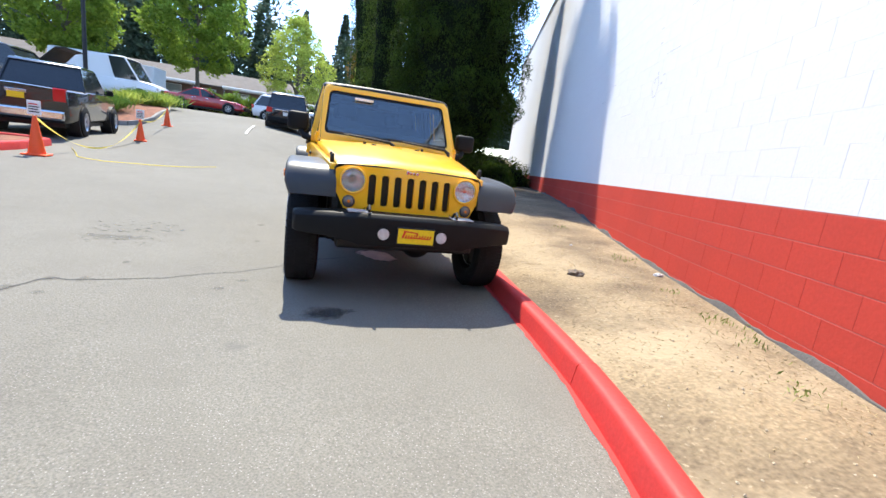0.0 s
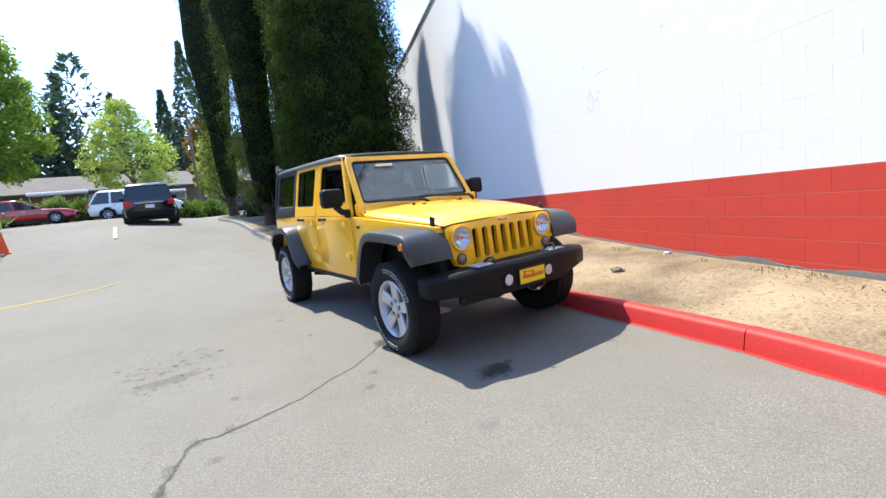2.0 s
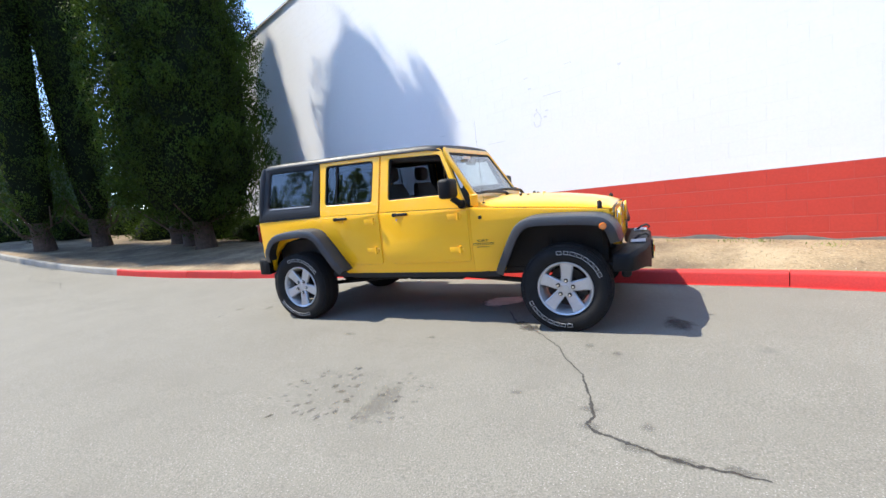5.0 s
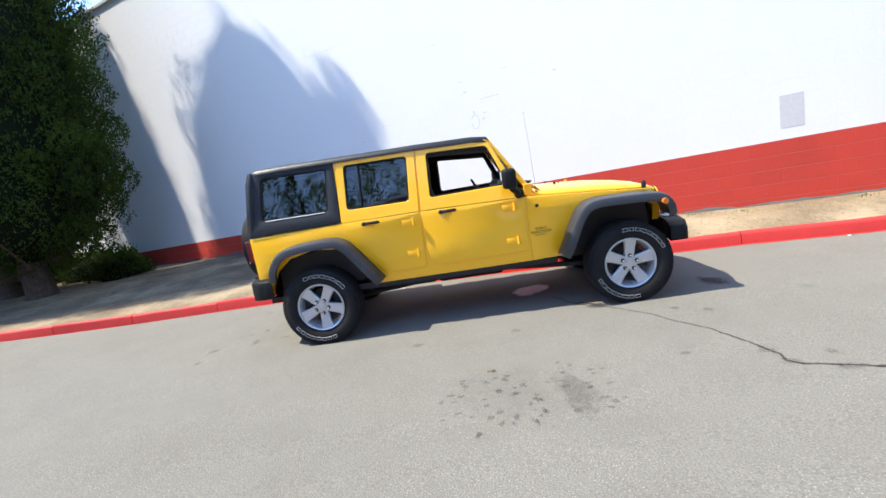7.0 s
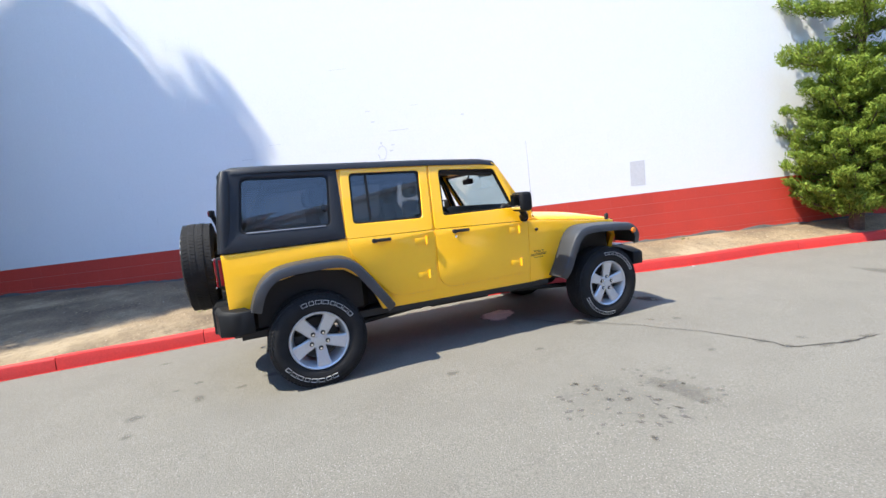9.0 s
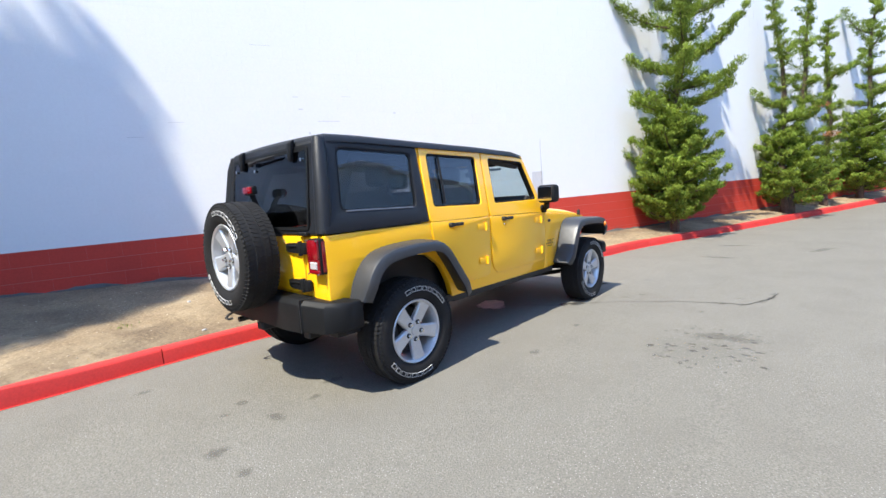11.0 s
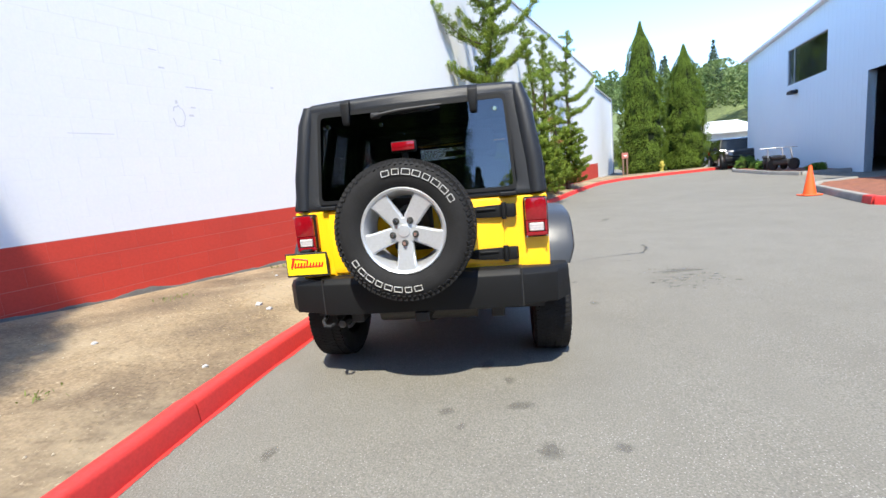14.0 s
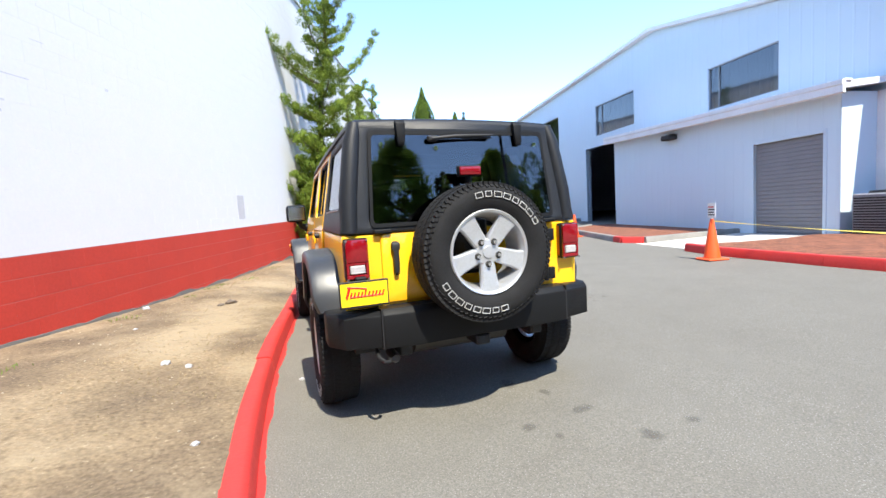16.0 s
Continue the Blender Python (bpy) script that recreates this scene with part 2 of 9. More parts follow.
WALL_RED = surf("red_wall_paint", (0.52, 0.052, 0.034), rough=0.70, spec=0.25, var=0.16, scale=1.5, fine=40, fine_var=0.06, bump=0.10, bump_scale=55, tint=(0.44, 0.050, 0.036), random_var=0.03, world_space=True)
JOINT_WHITE = surf("white_joint", (0.72, 0.72, 0.73), rough=0.85, var=0.06, bump=0.2)
# paler than the red wall: light caught along the joints is put into the colour
JOINT_RED = surf("lit_red_joint", (0.50, 0.115, 0.09), rough=0.8, var=0.1, bump=0.2)
PATCH_GREY = surf("grey_paint_patch", (0.56, 0.55, 0.555), rough=0.7, var=0.05, bump=0.15)
SIDING = surf("pale_blue_siding", (0.585, 0.695, 0.775), rough=0.7, var=0.07, scale=0.8, fine_var=0.02, bump=0.05, tint=(0.545, 0.65, 0.735))
TRIM_WHITE = surf("white_trim", (0.78, 0.78, 0.78), rough=0.6, var=0.08, bump=0.08)
ROLLER = surf("grey_roller_door", (0.22, 0.22, 0.235), rough=0.55, var=0.06, bump=0.05)
# near-black stand-in for the shade inside open bays
DARK = surf("interior_shade", (0.02, 0.02, 0.022), rough=0.9, var=0.1, bump=0.0)
MULCH = surf("red_brown_mulch", (0.23, 0.085, 0.045), rough=0.95, var=0.25, scale=6, fine=35, fine_var=0.4, bump=1.0, bump_scale=30, tint=(0.13, 0.05, 0.03))
PLASTIC = surf("black_plastic", (0.008, 0.0085, 0.0095), rough=0.55, var=0.1, scale=4, fine=200, fine_var=0.12, bump=0.12, bump_scale=260, spec=0.2)
PLASTIC_GREY = surf("weathered_flare_plastic", (0.034, 0.037, 0.043), rough=0.38, var=0.12, scale=3, fine=220, fine_var=0.1, bump=0.10, bump_scale=280, spec=0.55)
BLACK = surf("black_metal", (0.012, 0.012, 0.013), rough=0.6, var=0.15, bump=0.1)
RUBBER = surf("tyre_rubber", (0.014, 0.014, 0.0148), rough=0.78, var=0.2, scale=8, fine=120, fine_var=0.15, bump=0.2, bump_scale=160, spec=0.25)
LETTER = surf("raised_white_letter", (0.50, 0.50, 0.49), rough=0.7, var=0.1, bump=0.05)
ALLOY = surf("silver_alloy", (0.56, 0.575, 0.60), rough=0.34, metal=0.55, var=0.08, scale=9, fine_var=0.05, bump=0.04, coat=0.3)
STEEL = surf("dull_steel", (0.30, 0.30, 0.31), rough=0.45, metal=0.9, var=0.15, bump=0.08)
CHROME = surf("chrome", (0.78, 0.79, 0.80), rough=0.12, metal=1.0, var=0.03, bump=0.0, rough_var=0.04)
YELLOW = surf("yellow_car_paint", (1.0, 0.520, 0.008), rough=0.34, var=0.04, scale=1.2, fine=300, fine_var=0.03, bump=0.012, bump_scale=400, coat=0.7, tint=(0.98, 0.505, 0.008), rough_var=0.03)
HARDTOP = surf("black_hardtop", (0.012, 0.0135, 0.017), rough=0.46, var=0.08, scale=2, fine=350, fine_var=0.18, bump=0.15, bump_scale=420, spec=0.36)
TINT_GLASS = glass_mat("dark_tinted_glass", (0.38, 0.40, 0.42), gloss=0.07)
SCREEN_GLASS = glass_mat("windscreen_glass", (0.74, 0.82, 0.82), gloss=0.11)
REFLECTOR = surf("lamp_reflector", (0.82, 0.84, 0.86), rough=0.20, metal=0.85, var=0.04, bump=0.0)
DEAD_LEAF = leaf_mat("dead_twigs", (0.42, 0.20, 0.09), (0.34, 0.17, 0.08), trans=0.2)
LENS = glass_mat("lamp_lens", (0.95, 0.96, 0.97), gloss=0.05)
RED_LENS = surf("red_lamp_lens", (0.22, 0.003, 0.008), rough=0.12, var=0.05, bump=0.0, coat=0.6, rough_var=0.03)
TAIL_LENS = surf("bright_red_tail_lens", (0.55, 0.010, 0.014), rough=0.15, var=0.05, bump=0.0, coat=0.5, rough_var=0.03)
WHITE_LENS = surf("white_lamp_lens", (0.50, 0.47, 0.47), rough=0.15, var=0.05, bump=0.0, coat=0.5, rough_var=0.03)
AMBER_LENS = surf("amber_lamp_lens", (0.80, 0.20, 0.02), rough=0.15, var=0.05, bump=0.0, coat=0.5, rough_var=0.03)
PLATE_YELLOW = surf("yellow_dealer_plate", (0.86, 0.62, 0.01), rough=0.4, var=0.04, bump=0.0)
PLATE_RED = surf("red_plate_script", (0.70, 0.020, 0.010), rough=0.5, var=0.04, bump=0.0)
DECAL = surf("black_decal", (0.02, 0.016, 0.012), rough=0.5, var=0.05, bump=0.0)
SEAT = surf("dark_seat_cloth", (0.035, 0.035, 0.037), rough=0.9, var=0.15, bump=0.2)
ORANGE = surf("orange_cone", (0.95, 0.105, 0.016), rough=0.5, var=0.12, scale=6, bump=0.06, tint=(0.82, 0.10, 0.02))
TAPE = leaf_mat("yellow_tape", (0.78, 0.66, 0.16), (0.72, 0.60, 0.14), trans=0.4, random_var=0.1)
LINE_WHITE = surf("worn_white_line", (0.62, 0.60, 0.56), rough=0.8, var=0.25, scale=6, bump=0.2)
TAR = surf("tar_crack_filler", (0.034, 0.031, 0.027), rough=0.7, var=0.2, bump=0.3)
OIL = stain_mat("oil_stain", (0.040, 0.038, 0.036), 0.68)
DAMP = stain_mat("damp_patch", (0.070, 0.064, 0.056), 0.26)
WASH = stain_mat("old_oil_wash", (0.060, 0.054, 0.046), 0.09, reach=1.1, grain=9.0)
BARK = surf("bark", (0.085, 0.055, 0.040), rough=0.95, var=0.3, scale=6, fine=25, fine_var=0.3, bump=1.0, bump_scale=22)
BARK_GREY = surf("grey_bark", (0.16, 0.135, 0.11), rough=0.95, var=0.3, scale=6, fine=25, fine_var=0.3, bump=0.9, bump_scale=22)
CYPRESS = leaf_mat("dark_cypress_leaf", (0.029, 0.053, 0.008), (0.054, 0.088, 0.013), trans=0.42, random_var=0.5)
# near-black: the shade between the leaves is put into this core colour
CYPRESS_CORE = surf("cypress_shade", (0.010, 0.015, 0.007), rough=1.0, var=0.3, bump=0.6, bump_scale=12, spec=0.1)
JUNIPER = leaf_mat("juniper_leaf", (0.090, 0.150, 0.018), (0.270, 0.340, 0.055), trans=0.2, random_var=0.3)
ARBOR = leaf_mat("arborvitae_leaf", (0.085, 0.130, 0.014), (0.110, 0.165, 0.022), trans=0.2, random_var=0.25)
MAPLE = leaf_mat("bright_green_leaf", (0.15, 0.235, 0.030), (0.27, 0.37, 0.060), trans=0.5)
LIME = leaf_mat("yellow_green_leaf", (0.34, 0.43, 0.07), (0.48, 0.54, 0.13), trans=0.4)
HEDGE = leaf_mat("hedge_leaf", (0.09, 0.17, 0.03), (0.16, 0.27, 0.05), trans=0.25)
HEDGE_LEAF = leaf_mat("sunlit_hedge_leaf", (0.13, 0.22, 0.03), (0.24, 0.35, 0.06), trans=0.35)
# far foliage made paler: the haze of distance is put into both colours
FIR = leaf_mat("hazy_far_fir", (0.060, 0.092, 0.058), (0.105, 0.140, 0.085), trans=0.2)
FAR_TREE = leaf_mat("hazy_far_broadleaf", (0.11, 0.165, 0.055), (0.185, 0.235, 0.09), trans=0.3)
RUST_LEAF = leaf_mat("rusty_leaf", (0.35, 0.16, 0.06), (0.30, 0.24, 0.07), trans=0.3)
HILL = surf("wooded_hillside", (0.12, 0.15, 0.05), rough=1.0, var=0.25, scale=0.15, fine=1.5, fine_var=0.4, bump=0.0, tint=(0.10, 0.13, 0.05))
ROOF_BROWN = surf("brown_shingle_roof", (0.125, 0.11, 0.10), rough=0.95, var=0.15, scale=1, fine=12, fine_var=0.15, bump=0.3, bump_scale=15)
TIMBER = surf("brown_timber_wall", (0.16, 0.10, 0.07), rough=0.85, var=0.2, scale=2, bump=0.2)

# ---- building blocks ----


def part(name, bm, material, parent, label="", smooth=False, angle=35):
    """Links a bmesh as one mesh object under a thing or a part."""
    me = bpy.data.meshes.new(name)
    bm.to_mesh(me)
    bm.free()
    return part_mesh(name, me, material, parent, label, smooth, angle)


def part_mesh(name, me, material, parent, label="", smooth=False, angle=35):
    me.materials.append(material)
    if smooth:
        me.shade_smooth()
        me.set_sharp_from_angle(angle=radians(angle))
    ob = new(name, me)
    if parent is not None:
        ob.parent = parent
    if label:
        ob["label"] = label
    return ob


def thing(name, label, category, m=None, group="", kind=""):
    """An empty at the base of a thing, which parents its parts."""
    ob = new(name)
    ob.empty_display_size = 0.2
    if m is not None:
        ob.matrix_basis = m
    return tagged(ob, label, category, group, kind)


def box(bm, lo, hi, bevel=0.0, m=None, seg=1):
    r = bmesh.ops.create_cube(bm, size=1.0)
    c = [(a + b) / 2 for a, b in zip(lo, hi)]
    s = [abs(b - a) for a, b in zip(lo, hi)]
    t = Matrix.Translation(c) @ Matrix.Diagonal((*s, 1))
    bmesh.ops.transform(bm, matrix=t, verts=r["verts"])
    vs = r["verts"]
    if bevel:
        es = list({e for v in vs for e in v.link_edges})
        out = bmesh.ops.bevel(bm, geom=es, offset=min(bevel, min(s) * 0.45), segments=seg, affect="EDGES", profile=0.5)
        vs = list({v for f in out["faces"] for v in f.verts} | {v for v in vs if v.is_valid})
    if m is not None:
        bmesh.ops.transform(bm, matrix=m, verts=vs)
    return vs


def boxm(lo, hi, bevel=0.0, m=None, seg=1):
    bm = bmesh.new()
    box(bm, lo, hi, bevel, m, seg)
    return bm


def cyl(bm, a, b, r, r2=None, n=16, caps=True):
    a, b = Vector(a), Vector(b)
    d = b - a
    m = Matrix.Translation((a + b) / 2) @ d.to_track_quat("Z", "Y").to_matrix().to_4x4()
    return bmesh.ops.create_cone(bm, cap_ends=caps, segments=n, radius1=r, radius2=r if r2 is None else r2, depth=d.length, matrix=m)["verts"]


def cylm(a, b, r, r2=None, n=16):
    bm = bmesh.new()
    cyl(bm, a, b, r, r2, n)
    return bm


def lathe(bm, prof, n=32, m=None, close=False):
    """Turns (radius, height) pairs round z."""
    rings = []
    for r, h in prof:
        rings.append([bm.verts.new((r * math.cos(2 * math.pi * i / n), r * math.sin(2 * math.pi * i / n), h)) for i in range(n)])
    pairs = list(zip(rings, rings[1:])) + ([(rings[-1], rings[0])] if close else [])
    for p, q in pairs:
        for i in range(n):
            bm.faces.new((p[i], p[(i + 1) % n], q[(i + 1) % n], q[i]))
    if not close:
        for ring, flip in ((rings[0], True), (rings[-1], False)):
            bm.faces.new(ring[::-1] if flip else ring)
    if m is not None:
        bmesh.ops.transform(bm, matrix=m, verts=[v for r in rings for v in r])
    return rings


def loft(bm, rings, caps=True, closed=True):
    """Skins a row of rings that have the same number of points."""
    vs = [[bm.verts.new(p) for p in ring] for ring in rings]
    k = len(vs[0])
    for p, q in zip(vs, vs[1:]):
        for i in range(k if closed else k - 1):
            j = (i + 1) % k
            bm.faces.new((p[i], p[j], q[j], q[i]))
    if caps:
        bm.faces.new(vs[0][::-1])
        bm.faces.new(vs[-1])
    return vs


def prism(bm, outline, a, b, axis="x"):
    """Extrudes a 2D outline along an axis from a to b (outline in the two other axes, in order)."""
    def at(p, w):
        return {"x": (w, p[0], p[1]), "y": (p[0], w, p[1]), "z": (p[0], p[1], w)}[axis]
    v1, v2 = [bm.verts.new(at(p, a)) for p in outline], [bm.verts.new(at(p, b)) for p in outline]
    f1, f2 = bm.faces.new(v1[::-1]), bm.faces.new(v2)
    for i in range(len(v1)):
        j = (i + 1) % len(v1)
        bm.faces.new((v1[i], v1[j], v2[j], v2[i]))
    bmesh.ops.recalc_face_normals(bm, faces=list({f for v in v1 + v2 for f in v.link_faces}))
    return v1, v2


def soften(bm, width, seg=2, angle=25):
    """Rounds all edges that are sharper than angle."""
    es = [e for e in bm.edges if len(e.link_faces) == 2 and e.calc_face_angle(0) > radians(angle)]
    bmesh.ops.bevel(bm, geom=es, offset=width, segments=seg, affect="EDGES", profile=0.5, clamp_overlap=True)
    return bm


def tube(bm, pts, r, n=8):
    """A round bar through points; r may be a list."""
    pts = [Vector(p) for p in pts]
    rs = r if isinstance(r, (list, tuple)) else [r] * len(pts)
    rings, ref = [], Vector((0, 0, 1))
    for i, p in enumerate(pts):
        d = (pts[min(i + 1, len(pts) - 1)] - pts[max(i - 1, 0)]).normalized()
        if abs(d.dot(ref)) > 0.95:
            ref = Vector((1, 0, 0))
        u = d.cross(ref).normalized()
        v = d.cross(u)
        rings.append([p + rs[i] * (math.cos(2 * math.pi * k / n) * u + math.sin(2 * math.pi * k / n) * v) for k in range(n)])
    loft(bm, rings)


def raw_mesh(name, verts, faces):
    me = bpy.data.meshes.new(name)
    me.from_pydata(verts, [], faces)
    me.update()
    return me


def quads(name, centres, length, width, up, rng, out=None):
    """Many small leaves as one mesh: quads round centres, pointing roughly along up and facing out (one way per leaf)."""
    n = len(centres)
    up = up + rng.normal(0, 0.55, (n, 3))
    up /= np.linalg.norm(up, axis=1)[:, None]
    side = np.cross(up, rng.normal(0, 1, (n, 3)) if out is None else out + rng.normal(0, 0.45, (n, 3)))
    side /= np.linalg.norm(side, axis=1)[:, None] + 1e-9
    ln = (length * rng.uniform(0.6, 1.3, n))[:, None]
    wd = (width * rng.uniform(0.6, 1.3, n))[:, None]
    a, b = centres - up * ln * 0.5, centres + up * ln * 0.5
    v = np.stack([a, centres - side * wd * 0.5, b, centres + side * wd * 0.5], axis=1).reshape(-1, 3)
    me = bpy.data.meshes.new(name)
    me.vertices.add(4 * n)
    me.vertices.foreach_set("co", v.ravel())
    me.loops.add(4 * n)
    me.loops.foreach_set("vertex_index", np.arange(4 * n, dtype=np.int32))
    me.polygons.add(n)
    me.polygons.foreach_set("loop_start", np.arange(0, 4 * n, 4, dtype=np.int32))
    me.update()
    me.validate()
    return me


def rpoly(corners, r, k=4):
    """A polygon with rounded corners; r may be a list."""
    out, n = [], len(corners)
    for i, c in enumerate(corners):
        c = Vector(c)
        p, q = Vector(corners[i - 1]), Vector(corners[(i + 1) % n])
        rr = r[i] if isinstance(r, (list, tuple)) else r
        rr = min(rr, (p - c).length * 0.49, (q - c).length * 0.49)
        a, b = c + (p - c).normalized() * rr, c + (q - c).normalized() * rr
        for j in range(k + 1):
            t = j / k
            out.append(tuple((1 - t) ** 2 * a + 2 * t * (1 - t) * c + t * t * b))
    return out


def plate(bm, outline, mapf, t):
    """A sheet of thickness t in the shape of a 2D outline, laid on a surface."""
    a, b = [bm.verts.new(mapf(u, v, 0)) for u, v in outline], [bm.verts.new(mapf(u, v, -t)) for u, v in outline]
    bm.faces.new(a)
    bm.faces.new(b[::-1])
    for i in range(len(a)):
        j = (i + 1) % len(a)
        bm.faces.new((a[i], a[j], b[j], b[i]))


def plate_hole(bm, outer, inner, mapf, t):
    rings = [[mapf(u, v, 0) for u, v in outer], [mapf(u, v, 0) for u, v in inner], [mapf(u, v, -t) for u, v in inner], [mapf(u, v, -t) for u, v in outer]]
    loft(bm, rings + [rings[0]], caps=False)
    bmesh.ops.remove_doubles(bm, verts=bm.verts[:], dist=1e-5)


def tidy(bm):
    bmesh.ops.recalc_face_normals(bm, faces=bm.faces[:])
    return bm

# ---- the lie of the land ----


def soft(v, w=1.5):
    return w * math.log1p(math.exp(min(v / w, 40.0)))


RISE = [(3, 0.0), (5, 0.06), (6.5, 0.13), (8, 0.22), (10, 0.40), (12, 0.68), (14.3, 1.08), (16.3, 1.25), (20, 1.45), (24, 1.6), (28, 1.72), (33, 1.85), (48, 2.2)]
RISE_Y, RISE_Z = [p[0] for p in RISE], [p[1] for p in RISE]


def gz(x, y):
    """Height of the ground: level beside the car, rising behind it, and gently ahead of it."""
    u = min(1.0, max(0.0, (x + 3) / 4.2))
    w = min(1.0, max(0.0, (-3 - x) / 3)) * min(1.0, max(0.0, (21 - y) / 6))
    rise = sum(float(np.interp(y + o - 2.2 * u, RISE_Y, RISE_Z)) for o in (-0.5, 0.0, 0.5)) / 3
    side = min(0.18, 0.04 * soft(-x - 2.5, 1.0)) * min(1.0, max(0.0, 1 - (y - 4) / 4))
    rise *= (1 - 0.3 * u) * (1 - 0.2 * w)
    level = min(1.0, max(0.0, (-5.7 - x) / 1.2)) * min(1.0, max(0.0, (17.5 - y) / 3.5))  # the parking bay stays level
    return rise + (min(rise, 0.30) - rise) * level + side + 0.03 * soft(-max(y, -45) - 6)


def along(table, y):
    ys = [p[0] for p in table]
    return float(np.interp(y, ys, [p[1] for p in table]))


# kerb: x of its road-side foot by y, red as far as y = 8.95, bare beyond
KERB = [(-26.6, -20.0), (-24.9, -14.5), (-23.6, -11.5), (-22.5, -9.2), (-20.9, -6.5), (-18.7, -4.85), (-12.5, -2.30), (-6.8, -0.13), (-5.2, 0.27), (-4.4, 0.43), (-3.9, 0.57), (-3.35, 0.70),
        (-2.45, 0.83), (-1.3, 0.96), (0.0, 1.12), (1.3, 1.23), (2.3, 1.265), (3.2, 1.25), (4.0, 1.25), (5.3, 1.21), (7.0, 1.14), (8.9, 1.12), (10.5, 1.15), (12.2, 1.22), (15, 1.28),
        (18, 1.25), (20.5, 1.2), (22.5, 1.5), (24.5, 3.2), (26, 6.5), (26.8, 12.0), (27.2, 20.0)]
WALL_D = Vector((0.3593, 0.9332, 0.0))
WALL_P = Vector((3.355, -0.375, 0.0))
WALL_N = Vector((-0.9332, 0.3593, 0.0))
WALL_S0, WALL_S1 = -28.5, 25.0


def smooth_curve(table, step=0.25):
    """Points of a rounded line through a table of (y, x)."""
    ys = np.array([p[0] for p in table], float)
    xs = np.array([p[1] for p in table], float)
    t = np.arange(len(ys))
    tt = np.linspace(0, len(ys) - 1, int(len(ys) * 8))
    out = []
    for u in tt:
        i = min(int(u), len(ys) - 2)
        f = u - i
        p = []
        for arr in (xs, ys):
            m0 = (arr[i + 1] - arr[max(i - 1, 0)]) / (2 if i else 1)
            m1 = (arr[min(i + 2, len(arr) - 1)] - arr[i]) / (2 if i + 2 < len(arr) else 1)
            h = (2 * f**3 - 3 * f**2 + 1, f**3 - 2 * f**2 + f, -2 * f**3 + 3 * f**2, f**3 - f**2)
            p.append(h[0] * arr[i] + h[1] * m0 + h[2] * arr[i + 1] + h[3] * m1)
        out.append((p[0], p[1]))
    return out


KERB_LINE = smooth_curve(KERB)


def kerb_x(y):
    return float(np.interp(y, [p[1] for p in KERB_LINE], [p[0] for p in KERB_LINE]))


def wall_x(y):
    return WALL_P.x + 0.385 * (y - WALL_P.y)


def wall_base(y):
    return along([(-28, 0.92), (-15, 0.56), (-8, 0.37), (-5.7, 0.32), (-4.2, 0.275), (-1.5, 0.265), (0.8, 0.32), (2, 0.38), (5.6, 0.41), (8, 0.33), (10, 0.32), (14, 0.50), (20, 1.0), (24, 1.4)], y)


def build_ground():
    def ticks(lo, hi, a, b, fine):
        mid = np.arange(a, b + 1e-6, fine)
        left = a - np.geomspace(1, a - lo, 14)[::-1]
        right = b + np.geomspace(1, hi - b, 14)
        return np.concatenate([left, mid, right])
    xs, ys = ticks(-900, 900, -28, 14, 0.7), ticks(-900, 900, -34, 44, 0.7)
    verts = [(x, y, gz(x, y)) for y in ys for x in xs]
    w = len(xs)
    faces = [(j * w + i, j * w + i + 1, (j + 1) * w + i + 1, (j + 1) * w + i) for j in range(len(ys) - 1) for i in range(w - 1)]
    ob = part_mesh("ground", raw_mesh("ground", verts, faces), ASPHALT, None, smooth=True, angle=60)
    tagged(ob, "worn grey asphalt lot with pale stones and oil spots", "asphalt", kind="structure")


def dirt_z(x, y):
    x0, x1 = kerb_x(y) + 0.12, wall_x(y)
    f = min(1.0, max(0.0, (x - x0) / max(0.3, x1 - x0)))
    lo, hi = gz(x0, y) + 0.135, wall_base(y)
    if y > 12:
        hi = hi + (gz(x, y) + 0.13 - hi) * min(1, (y - 12) / 8)
    z = lo + (hi - lo) * f
    if x1 - x0 > 0.4:
        hump = math.sin(math.pi * min(1, f * 1.05)) * min(1.0, (x1 - x0))
        z += hump * (0.035 + 0.05 * noise.noise((x * 0.9, y * 0.9, 3.1)) + 0.022 * noise.noise((x * 3.1, y * 3.1, 1.7)))
    return z


